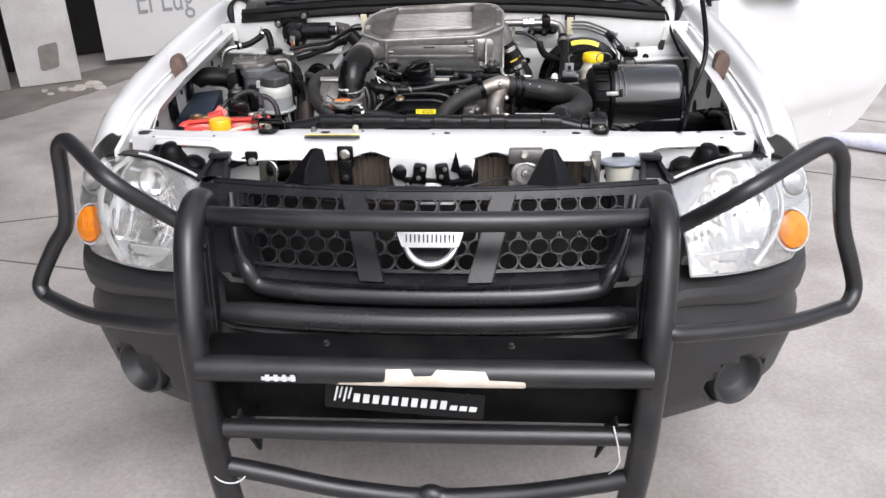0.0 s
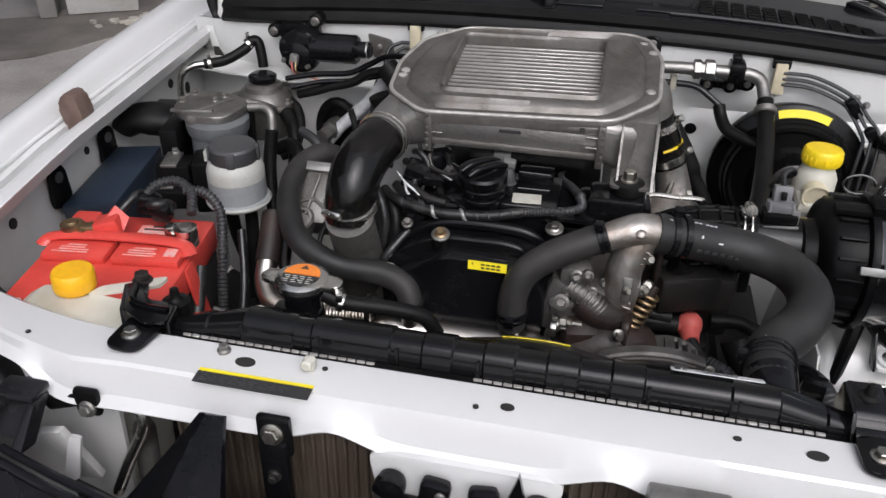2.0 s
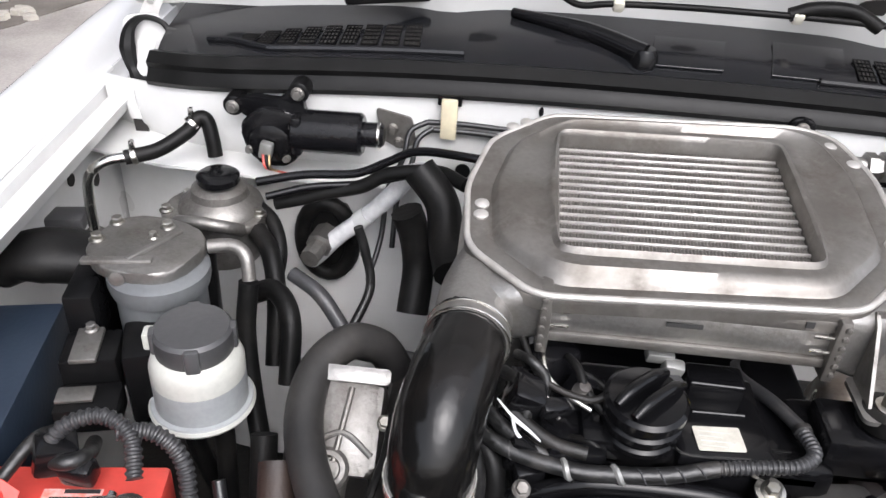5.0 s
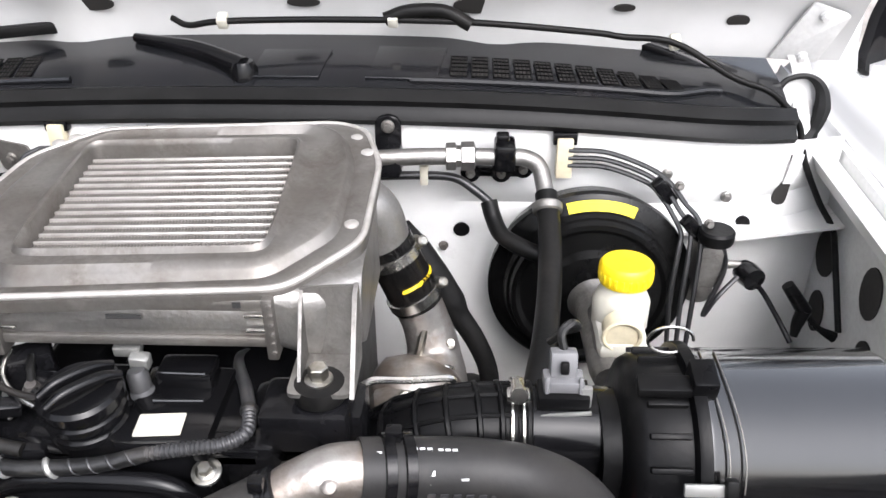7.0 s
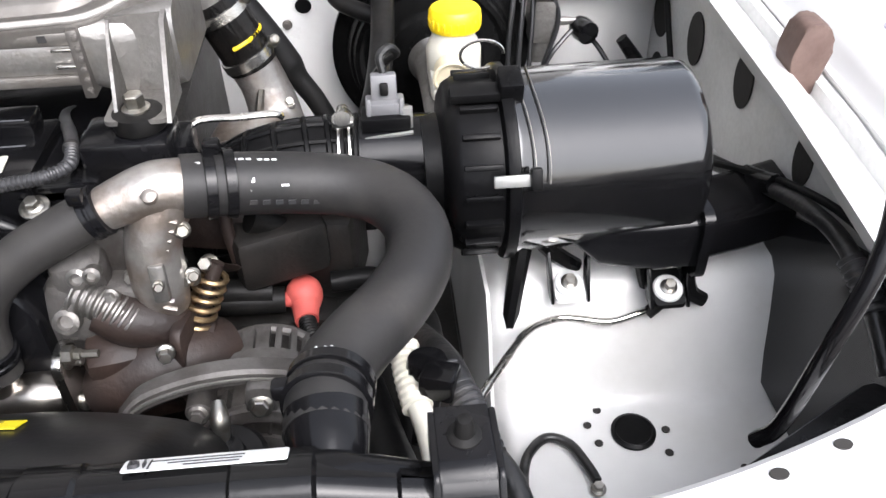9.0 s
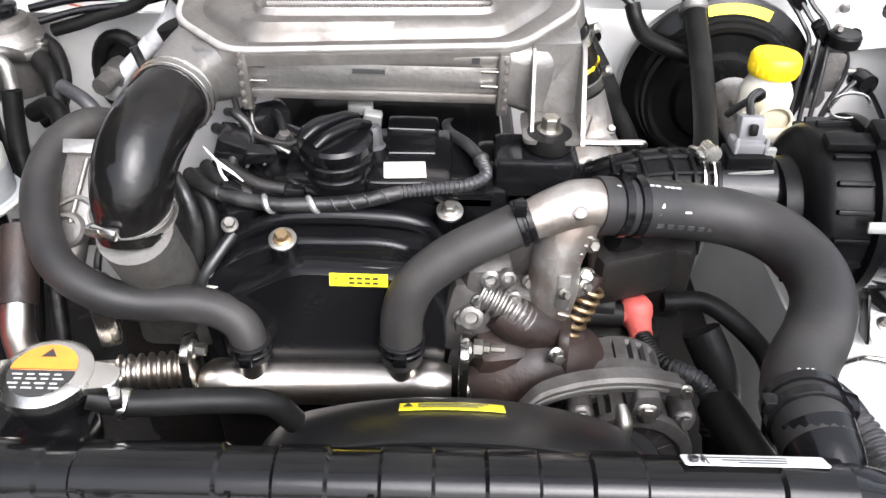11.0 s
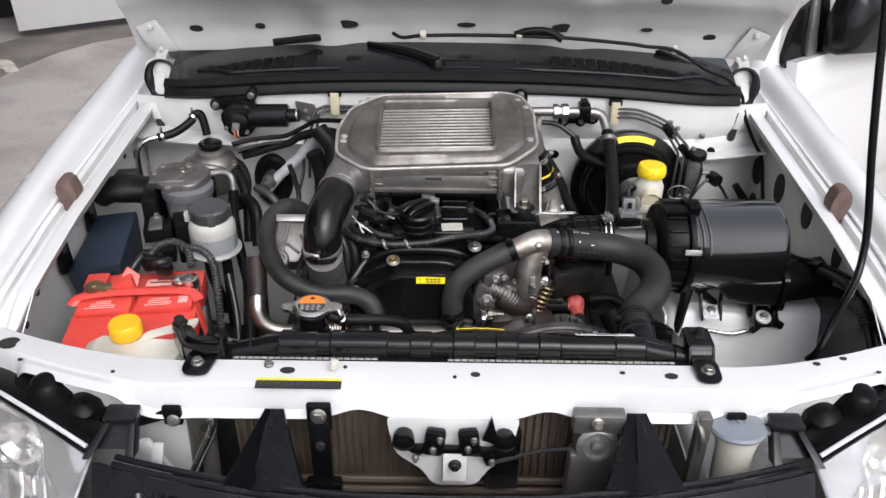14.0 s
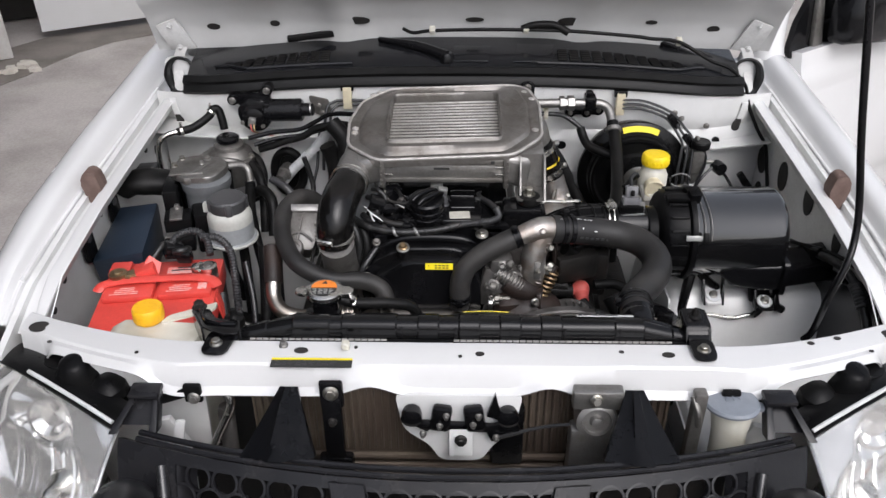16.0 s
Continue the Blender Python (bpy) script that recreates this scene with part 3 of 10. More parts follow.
def bar_low(x):
    lift = 0.020 * math.exp(-((abs(x) - 0.135) / 0.040) ** 2) + 0.034 / (1 + math.exp(-(abs(x) - 0.468) / 0.009)) - 0.045 / (1 + math.exp(-(abs(x) - 0.675) / 0.007))
    return bar_top(x) - 0.046 + lift


bm = B()
secs = []
for x in steps(-0.735, 0.735, 150):
    yb, yf, zt = bar_back(x), bar_front(x), bar_top(x)
    dip = -0.004 if -0.21 < x < 0.22 else 0
    secs.append([V(x, yb, zt - 0.03), V(x, yb + 0.001, zt - 0.004), V(x, yb - 0.004, zt), V(x, (yb + yf) / 2, zt + 0.001), V(x, yf + 0.016, zt - 0.0005 + dip * 0.3), V(x, yf + 0.0125, zt - 0.004 + dip), V(x, yf + 0.003, bar_low(x) + 0.009), V(x, yf - 0.002, bar_low(x) + 0.005), V(x, yf - 0.009, bar_low(x) + 0.001)])
g = [[bm.verts.new(p) for p in s] for s in secs]
for a, b in zip(g, g[1:]):
    for i in range(len(a) - 1):
        bm.faces.new((a[i], a[i + 1], b[i + 1], b[i]))
bmesh.ops.recalc_face_normals(bm, faces=bm.faces)
bmesh.ops.solidify(bm, geom=list(bm.faces), thickness=0.003)
core = part("core_support", bm, WHITE, truck, "white painted radiator tie bar", 28)
# uncut holes: flat near-black ovals carry the shade in their colour
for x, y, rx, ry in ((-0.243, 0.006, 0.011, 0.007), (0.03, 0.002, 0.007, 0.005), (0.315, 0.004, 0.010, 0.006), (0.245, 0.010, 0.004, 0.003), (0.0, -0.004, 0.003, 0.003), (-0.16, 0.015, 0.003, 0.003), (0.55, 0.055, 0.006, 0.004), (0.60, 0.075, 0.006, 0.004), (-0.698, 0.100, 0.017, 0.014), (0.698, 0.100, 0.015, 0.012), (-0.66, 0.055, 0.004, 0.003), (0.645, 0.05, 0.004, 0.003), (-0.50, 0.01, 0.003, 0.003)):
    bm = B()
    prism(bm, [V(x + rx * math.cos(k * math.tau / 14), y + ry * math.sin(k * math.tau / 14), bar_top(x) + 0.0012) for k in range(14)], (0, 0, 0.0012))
    part("drain_hole_shade", bm, SHADOWY, core)
# warning label on the tie bar
bm = B()
box(bm, (-0.2225, -0.025, 0.9635), (0.122, 0.015, 0.0012), (4, 0, 0), 0)
part("warning_label", bm, INK, core, "black and yellow printed warning label")
bm = B()
box(bm, (-0.2225, -0.0145, 0.9640), (0.122, 0.0035, 0.0012), (4, 0, 0), 0)
part("label_header", bm, LABELY, core)
for k in range(4):
    bm = B()
    for j in range(9):
        box(bm, (-0.276 + j * 0.0105 + 0.002 * (k % 2), -0.0195 - k * 0.0030, 0.9644), (0.0085 - 0.003 * ((j + k) % 3), 0.0010, 0.0008), (4, 0, 0), 0)
    part("print_line", bm, GREYCAP, core)
bolt(core, (-0.272, 0.018, 0.964), (0, 0, 1), 0.006, ALUDULL)
for x, y in ((-0.175, 0.012),):
    bm = B()
    box(bm, (x, y, 0.970), (0.012, 0.010, 0.016), (0, 0, 0), 0.003)
    cyl(bm, (x, y - 0.004, 0.975), (x, y - 0.012, 0.975), 0.006, 10)
    part("trim_clip", bm, MILK, core, "small translucent plastic clip")

# latch panel below the tie bar
bm = B()
prism(bm, rounded([V(-0.098, -0.045, 0.922), V(-0.086, -0.048, 0.855), V(-0.045, -0.052, 0.825), V(-0.03, -0.058, 0.80), V(0.035, -0.058, 0.80), V(0.05, -0.052, 0.825), V(0.082, -0.048, 0.855), V(0.095, -0.045, 0.922)], 0.012), (0, 0.006, 0), 0.001)
latchp = part("latch_panel", bm, BAYWHITE, truck, "white latch panel")
bm = B()
box(bm, (-0.028, -0.062, 0.893), (0.03, 0.018, 0.045), (0, 8, 0), 0.006)
box(bm, (0.022, -0.062, 0.893), (0.03, 0.018, 0.045), (0, -8, 0), 0.006)
prism(bm, [V(0.040, -0.06, 0.90), V(0.052, -0.06, 0.945), V(0.064, -0.06, 0.89)], (0, -0.006, 0))
box(bm, (0.0, -0.058, 0.872), (0.125, 0.012, 0.014), (0, 3, 0), 0.004)
for sx in (-1, 1):
    lathe(bm, (sx * 0.072, -0.05, 0.895), (0, -1, 0), [(0.014, 0), (0.016, 0.008), (0.016, 0.018), (0.008, 0.022)], 18)
box(bm, (-0.058, -0.058, 0.875), (0.03, 0.01, 0.012), (0, 30, 0), 0.003)
box(bm, (0.066, -0.06, 0.868), (0.05, 0.012, 0.03), (0, -20, 0), 0.004)
part("hood_latch", bm, GLOSS, latchp, "black hood latch")
bm = B()
box(bm, (0.002, -0.066, 0.848), (0.036, 0.006, 0.05), (-12, 0, 0), 0.004)
part("latch_striker", bm, BAYWHITE, latchp)
bolt(latchp, (0.002, -0.071, 0.855), (0, -1, 0.1), 0.008, DARK)
for x, z in ((-0.055, 0.868), (0.055, 0.862), (-0.03, 0.885), (0.02, 0.888), (-0.02, 0.905), (0.028, 0.905)):
    bolt(latchp, (x, -0.070, z), (0, -1, 0), 0.0045, ALUDULL)

# flat near-black sheet for the dark depth below the bay, cross member and bulkhead
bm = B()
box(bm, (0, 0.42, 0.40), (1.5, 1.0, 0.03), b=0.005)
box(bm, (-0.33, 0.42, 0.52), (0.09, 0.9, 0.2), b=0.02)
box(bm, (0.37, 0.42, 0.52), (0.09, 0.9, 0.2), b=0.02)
part("chassis_frame", bm, DARK, truck, "grimy black chassis rails and a flat near-black floor sheet below the engine")


def fw_y(x):
    return 0.842 + 0.075 * max(0, (abs(x) - 0.5) / 0.24) ** 2


def seal_z(x):
    return 1.074 - 0.040 * (abs(x) / 0.70) ** 2.4


bm = B()
patch(bm, lambda u, v: V(u, fw_y(u) + (0.012 * math.exp(-((v - 0.962) / 0.012) ** 2) if abs(u) > 0.22 else 0) - (0.03 * max(0, 0.96 - v) if abs(u) < 0.7 else 0), min(v, seal_z(u))), steps(-0.745, 0.745, 46), steps(0.42, 1.08, 44), 0.004)
firewall = part("firewall", bm, BAYWHITE, truck, "white painted bulkhead", 50)
bm = B()
prism(bm, [V(-0.745, 0.83, 0.955), V(-0.64, 0.80, 0.957), V(-0.50, 0.79, 0.957), V(-0.3, 0.80, 0.957), V(-0.26, 0.842, 0.957), V(-0.745, 0.92, 0.957)], (0, 0, 0.004))
part("bulkhead_shelf", bm, BAYWHITE, firewall)
bm = B()
prism(bm, [V(0.745, 0.85, 0.925), V(0.60, 0.815, 0.925), V(0.52, 0.83, 0.925), V(0.52, 0.86, 0.925), V(0.745, 0.92, 0.925)], (0, 0, 0.004))
part("bulkhead_shelf", bm, BAYWHITE, firewall)
for side, x in ((-1, -0.693), (1, 0.664)):
    fy = fw_y(x)
    # slot as a near-black plate, the shade inside it painted
    bm = B()
    prism(bm, rounded([V(x - 0.009 - side * 0.004, fy - 0.001, 0.948), V(x + 0.009 - side * 0.004, fy - 0.001, 0.948), V(x + 0.009 + side * 0.002, fy - 0.001, 1.020), V(x - 0.009 + side * 0.002, fy - 0.001, 1.020)], 0.008), (0, -0.003, 0))
    part("bulkhead_slot_shade", bm, SHADOWY, firewall)
    bm = B()
    loft(bm, [[V(x + side * d - 0.006, fy - o, z), V(x + side * d + 0.008, fy - o, z), V(x + side * d + 0.008, fy - o - 0.003, z), V(x + side * d - 0.006, fy - o - 0.003, z)] for d, o, z in ((0.002, 0.004, 0.980), (0.003, 0.006, 0.992), (0.005, 0.008, 1.008), (0.007, 0.006, 1.022))])
    part("hinge_link", bm, BAYWHITE, firewall)
for x, z, rx, rz in ((0.241, 0.925, 0.011, 0.010), (-0.154, 1.062, 0.003, 0.006), (0.611, 0.931, 0.0105, 0.0105), (-0.245, 0.97, 0.010, 0.010)):
    bm = B()
    prism(bm, [V(x + rx * math.cos(k * math.tau / 16), fw_y(x) - 0.003 - 0.03 * max(0, 0.96 - z), z + rz * math.sin(k * math.tau / 16)) for k in range(16)], (0, -0.003, 0))
    part("grommet", bm, BLACK, firewall)
for x, z in ((0.217, 0.900), (0.582, 0.972), (0.500, 1.008), (-0.40, 0.90)):
    bolt(firewall, (x, fw_y(x) - 0.004, z), (0, -1, 0), 0.006, ALUDULL)
bm = B()
tube(bm, [V(0.342 + 0.012 * math.cos(a), fw_y(0.342) - 0.002, 1.036 + 0.008 * math.sin(a)) for a in [k * math.tau / 16 for k in range(17)]], 0.0015, 6, 1)
part("oval_bead", bm, BAYWHITE, firewall)

# rubber seal and black cowl panel
bm = B()
loops = []
for x in steps(-0.662, 0.662, 40):
    y, z = fw_y(x) + 0.004, seal_z(x)
    loops.append([V(x, y - 0.014, z), V(x, y - 0.020, z + 0.008), V(x, y - 0.010, z + 0.017), V(x, y - 0.008, z + 0.022), V(x, y - 0.012, z + 0.030), V(x, y + 0.004, z + 0.040), V(x, y + 0.02, z + 0.036), V(x, y + 0.02, z)])
loft(bm, loops)
part("cowl_seal", bm, SEALR, truck, "black rubber weather strip")


def cowl(u, v):
    ys = fw_y(u) + 0.014 + 0.30 * v
    z = seal_z(u) + 0.034 + 0.012 * math.sin(min(1, v * 5) * math.pi / 2) + 0.05 * v - 0.02 * v * (abs(u) / 0.7) ** 2
    return V(u * (1 + 0.02 * v), ys, z)


bm = B()
patch(bm, cowl, steps(-0.655, 0.655, 50), steps(0, 1, 12), 0.003)
cowlp = part("cowl_panel", bm, COWL, truck, "black plastic cowl panel with two vent grilles", 30)
# vent grilles: rows of gridded slots, near-black plates painted for the shade within
for x0, x1, n in ((-0.535, -0.305, 9), (0.225, 0.515, 11)):
    for k in range(n):
        far = k / (n - 1) if x0 > 0 else 1 - k / (n - 1)
        xa = x0 + (x1 - x0) * k / n
        w = (x1 - x0) / n * 0.74
        lo, hi = 0.085, 0.225 - 0.085 * far ** 2.2
        up = V(0, 0, 0.0012)
        sk = 0.010 * far * (1 if x0 > 0 else -1)
        bm = B()
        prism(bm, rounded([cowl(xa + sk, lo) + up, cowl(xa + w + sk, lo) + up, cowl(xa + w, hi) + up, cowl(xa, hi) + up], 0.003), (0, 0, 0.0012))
        slot = part("vent_slot_shade", bm, SHADOWY, cowlp)
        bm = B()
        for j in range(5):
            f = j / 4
            tube(bm, [cowl(xa + w * f + sk, lo) + up * 2.2, cowl(xa + w * f, hi) + up * 2.2], 0.0011, 5, 1)
        for j in range(6):
            f = j / 5
            tube(bm, [cowl(xa + sk * (1 - f), lo + (hi - lo) * f) + up * 2.2, cowl(xa + w + sk * (1 - f), lo + (hi - lo) * f) + up * 2.2], 0.0010, 5, 1)
        part("slot_grid", bm, BLACK, slot)
    bm = B()
    sg = 1 if x0 > 0 else -1
    tube(bm, [cowl(x, 0.055 + (0.045 * max(0, (abs(x) - 0.50) / 0.05) if abs(x) < 0.55 else 0.045)) + V(0, 0, 0.003) for x in steps(x0 - 0.05, x1 + 0.05, 20)], 0.0045, 8, 2)
    part("vent_lip", bm, COWL, cowlp)
for x, va, vb in ((0.118, 0.06, 0.30), (-0.03, 0.06, 0.26)):
    bm = B()
    prism(bm, [cowl(x, va) + V(0, 0, 0.001), cowl(x + 0.09, va) + V(0, 0, 0.001), cowl(x + 0.10, vb) + V(0, 0, 0.001), cowl(x + 0.012, vb) + V(0, 0, 0.001)], (0, 0, 0.003), 0.001)
    part("cowl_cover", bm, COWL, cowlp)
# windscreen and wipers
bm = B()
patch(bm, lambda u, v: V(u * (0.70 - 0.09 * v), 1.13 + 0.04 + 0.50 * v - 0.10 * (1 - v) * u * u * 0 + 0.07 * (u * u), 1.115 + 0.50 * v - 0.02 * u * u), steps(-1, 1, 16), steps(0, 1, 6), 0.005)
part("windscreen", bm, SCREEN, truck, "sloping windscreen glass")
# The upright near-black sheet stands for the unlit cab; the slab is the dashboard.
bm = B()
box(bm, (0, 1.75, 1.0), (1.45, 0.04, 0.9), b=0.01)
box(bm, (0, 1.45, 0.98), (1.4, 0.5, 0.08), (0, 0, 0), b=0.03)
part("dashboard", bm, SHADOWY, truck, "near-black sheet for the cab's shade, with a dashboard, behind the glass")
for pts in ((V(-0.036, 0.885, 1.126), V(-0.107, 0.925, 1.138), V(-0.20, 0.965, 1.142)), (V(0.60, 0.96, 1.09), V(0.50, 0.99, 1.125), V(0.36, 1.03, 1.155))):
    bm = B()
    tube(bm, pts, [0.015, 0.012, 0.006], 10, 6)
    lathe(bm, pts[0] - V(0, 0, 0.03), (0, 0, 1), [(0.018, 0), (0.018, 0.03), (0.013, 0.04)], 16)
    wip = part("wiper_arm", bm, GLOSS, truck, "black wiper arm")
    bm = B()
    e = pts[-1]
    box(bm, e + V(-0.05 if e.x < 0 else -0.12, 0.04, 0.01), (0.36, 0.012, 0.016), (0, 0, 24 if e.x < 0 else -10), 0.003)
    part("wiper_blade", bm, BLACK, wip)

# the open hood, seen from below
HA = radians(59)
hood_base = V(0, 0.985, 1.125)


def hood(u, v, lift=0.0):
    """u across, v from the rear lip towards the nose in metres."""
    bow = 0.030 * (1 - (u / 0.76) ** 2)
    d = V(0, -math.cos(HA), math.sin(HA))
    n = V(0, math.sin(HA), math.cos(HA))
    return hood_base + V(u * (1 - 0.05 * v), 0, 0) + d * v + n * (bow + lift) - V(0, 0.02, 0) * (1 - (u / 0.76) ** 2)


bm = B()
patch(bm, lambda u, v: hood(u, v, 0.035), steps(-0.75, 0.75, 24), steps(-0.02, 1.12, 14), 0.002)
hoodp = part("hood", bm, WHITE, truck, "open white hood with its bare inner frame and wiring")
bm = B()


def inner(u, v):
    a = abs(u)
    edge = min(0.75 - a, v + 0.015, 1.11 - v)
    rib = 0.016 * (math.exp(-((v - 0.16) / 0.035) ** 2) + math.exp(-((v - 0.60) / 0.05) ** 2) + math.exp(-((a - 0.28 - 0.2 * v) / 0.04) ** 2))
    pan = -0.012 + 0.020 * min(1, max(0, edge - 0.012) / 0.04)
    return hood(u, v, pan - rib + 0.004)


patch(bm, inner, steps(-0.745, 0.745, 60), steps(-0.015, 1.105, 44), 0.0015)
part("hood_inner_panel", bm, HOODW, hoodp)
# hood openings are near-black ovals laid on, painted as shaded depth
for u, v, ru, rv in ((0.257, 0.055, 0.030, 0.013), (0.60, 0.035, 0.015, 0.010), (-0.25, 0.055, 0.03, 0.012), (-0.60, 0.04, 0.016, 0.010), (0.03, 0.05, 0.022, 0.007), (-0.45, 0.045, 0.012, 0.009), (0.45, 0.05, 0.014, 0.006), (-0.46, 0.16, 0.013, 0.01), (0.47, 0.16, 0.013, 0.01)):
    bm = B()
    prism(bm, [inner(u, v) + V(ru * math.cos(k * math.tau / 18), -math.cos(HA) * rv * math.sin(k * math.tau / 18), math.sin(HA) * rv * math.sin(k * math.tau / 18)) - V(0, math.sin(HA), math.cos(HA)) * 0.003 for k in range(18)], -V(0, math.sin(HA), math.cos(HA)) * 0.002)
    part("hood_hole_shade", bm, SHADOWY, hoodp)
for side in (-1, 1):
    # a pale plate bolted to the hood's flange, and the strap that swings from it
    down = V(0, -math.sin(HA), -math.cos(HA))
    quad = [inner(side * u, v) + down * 0.004 for u, v in ((0.648, -0.008), (0.712, -0.012), (0.730, 0.070), (0.686, 0.074))]
    bm = B()
    prism(bm, rounded(quad, 0.004), down * 0.004, 0.001)
    hinge = part("hood_hinge", bm, HINGEM, hoodp, "pale grey hinge plate with two bolts")
    for q in (quad[0].lerp(quad[1], 0.55).lerp(quad[2], 0.12), quad[2].lerp(quad[3], 0.5).lerp(quad[0], 0.12)):
        bolt(hinge, q + down * 0.004, down, 0.0062, HINGEM)
    a = quad[0].lerp(quad[1], 0.5)
    k = V(side * 0.697, 0.925, 1.022)
    arm = smooth_path([a + V(0, -0.006, 0.012), a + V(side * 0.012, -0.012, -0.012), a + V(side * 0.018, -0.014, -0.040), k], 6)
    bm = B()
    loft(bm, [[q + V(-0.013, 0, 0), q + V(0.013, 0, 0), q + V(0.013, 0.004, 0.002), q + V(-0.013, 0.004, 0.002)] for q in arm])
    part("hinge_strap", bm, HINGEM, hinge)
    # hinge pocket with a ragged black sealant edge
    bm = B()
    prism(bm, rounded([V(side * 0.668, 0.955, 1.025), V(side * 0.728, 0.955, 1.025), V(side * 0.732, 0.965, 1.095), V(side * 0.672, 0.965, 1.100)], 0.018), (0, 0.004, 0))
    part("hinge_pocket", bm, WHITE, truck)
    rim = [V(side * 0.656, 0.950, 1.075), V(side * 0.652, 0.942, 1.055), V(side * 0.660, 0.934, 1.030), V(side * 0.678, 0.930, 1.014), V(side * 0.698, 0.930, 1.012), V(side * 0.712, 0.936, 1.028), V(side * 0.720, 0.944, 1.056), V(side * 0.716, 0.952, 1.082), V(side * 0.698, 0.957, 1.096), V(side * 0.672, 0.956, 1.092)]
    bm = B()
    tube(bm, rim + rim[:1], [0.005, 0.006, 0.009, 0.014, 0.015, 0.008, 0.012, 0.008, 0.004, 0.004, 0.005], 8, 5)
    part("pocket_seal", bm, SEALR, truck)
# washer pipe and wiring that runs along the hood
bm = B()
off = V(0, -0.012, -0.010)
run = [V(-0.14, 0.950, 1.172), V(-0.115, 0.938, 1.166), V(-0.07, 0.935, 1.172), V(0.06, 0.938, 1.174), V(0.243, 0.935, 1.172), V(0.40, 0.935, 1.160), V(0.444, 0.935, 1.154), V(0.511, 0.932, 1.147), V(0.582, 0.905, 1.112), V(0.630, 0.892, 1.096), V(0.668, 0.888, 1.060), V(0.680, 0.885, 1.028), V(0.690, 0.882, 1.000), V(0.712, 0.868, 0.955), V(0.733, 0.858, 0.922), V(0.744, 0.860, 0.892), V(0.744, 0.841, 0.867), V(0.744, 0.821, 0.841), V(0.744, 0.79, 0.80)]
tube(bm, run, 0.0042, 10, 8)
tagged(part("hood_cable", bm, RUBBER), "black washer hose and cable clipped along the hood", "cable")
bm = B()
tube(bm, [V(0.140, 0.94, 1.174), V(0.17, 0.94, 1.184), V(0.215, 0.94, 1.184), V(0.25, 0.935, 1.168)], 0.009, 10, 8)
part("cable_sleeve", bm, RUBBER, bpy.data.objects["hood_cable"])
for q in (V(-0.07, 0.938, 1.172), V(0.15, 0.94, 1.174), V(0.512, 0.94, 1.146)):
    bm = B()
    box(bm, q, (0.014, 0.018, 0.016), (30, 0, 0), 0.003)
    part("cable_clip", bm, MILK, bpy.data.objects["hood_cable"])

# prop rod
bm = B()
tube(bm, [V(0.560, 0.100, 0.92), V(0.567, 0.092, 0.945), V(0.572, 0.084, 1.015), V(0.590, 0.095, 1.07), V(0.603, 0.118, 1.105), V(0.600, 0.130, 1.16), V(0.567, 0.130, 1.30), V(0.502, 0.122, 1.60), V(0.437, 0.114, 1.88), V(0.425, 0.15, 1.95), V(0.405, 0.44, 2.01)], 0.0056, 10, 6)
tagged(part("prop_rod", bm, GLOSS), "thin black steel rod holding up the hood", "prop rod")

# battery floor on the driver's side, rising towards the back
def floor_z(y):
    t = min(1.0, max(0.0, (y - 0.350) / 0.07))
    return 0.655 + 0.135 * t * t * (3 - 2 * t)


bm = B()
patch(bm, lambda u, v: V(u, v, floor_z(v) - 0.02 * max(0.0, (0.452 - u) / 0.018) ** 2), [0.434, 0.438, 0.442, 0.447, 0.452] + steps(0.47, 0.752, 6), steps(0.05, 0.70, 40), 0.004)
patch(bm, lambda u, v: V(0.434 - 0.02 * u, v, floor_z(v) - 0.02 - 0.2 * u), (0, 0.5, 1), steps(0.05, 0.70, 30), 0.004)
battfloor = part("inner_floor", bm, BAYWHITE, truck, "white painted tray floor with a rubber grommet", 50)
bm = B()
lathe(bm, (0.574, 0.312, 0.656), (0, 0, 1), [(0.0235, 0), (0.0235, 0.003), (0.020, 0.005), (0.018, 0.003), (0.0, 0.003)], 28)
part("grommet", bm, BLACK, battfloor)
# drain spots: near-black discs standing for shaded holes in the floor
for dx, dy in ((-0.046, 0.014), (-0.031, 0.033), (0.035, 0.0), (0.03, -0.029), (-0.039, -0.010), (0.009, -0.082), (0.1, -0.055)):
    bm = B()
    lathe(bm, (0.574 + dx, 0.312 + dy, floor_z(0.312 + dy) + 0.0008), (0, 0, 1), [(0.0045, 0), (0.0045, 0.001)], 10)
    part("drain_hole_shade", bm, SHADOWY, battfloor)
for dx, dy in ((0.455, 0.42), (0.465, 0.42)):
    bm = B()
    lathe(bm, (dx, dy, floor_z(dy)), (0, -0.4, 1), [(0.003, 0), (0.003, 0.002)], 10)
    part("rivet", bm, BAYWHITE, battfloor)
# dark splash side beside it
bm = B()
patch(bm, lambda u, v: V(0.734 + 0.011 * v ** 0.8, u, 0.662 + (0.245 - 0.42 * max(0.0, u - 0.28)) * v), steps(0.08, 0.54, 12), steps(0, 1, 4), 0.004)
part("splash_panel", bm, COWL, truck, "black splash panel")
bm = B()
box(bm, (-0.60, 0.26, 0.665), (0.30, 0.28, 0.02), b=0.005)
part("battery_tray", bm, DARK, truck, "dark battery tray")
# side panels either side of the radiator
for side in (-1, 1):
    bm = B()
    prism(bm, rounded([V(side * 0.40, 0.0, 0.93), V(side * 0.62, 0.02, 0.92), V(side * 0.66, 0.05, 0.80), V(side * 0.60, 0.03, 0.55), V(side * 0.42, 0.0, 0.5)], 0.02), (0, 0.006, 0))
    part("radiator_side_panel", bm, BAYWHITE, truck, "white panel beside the radiator")

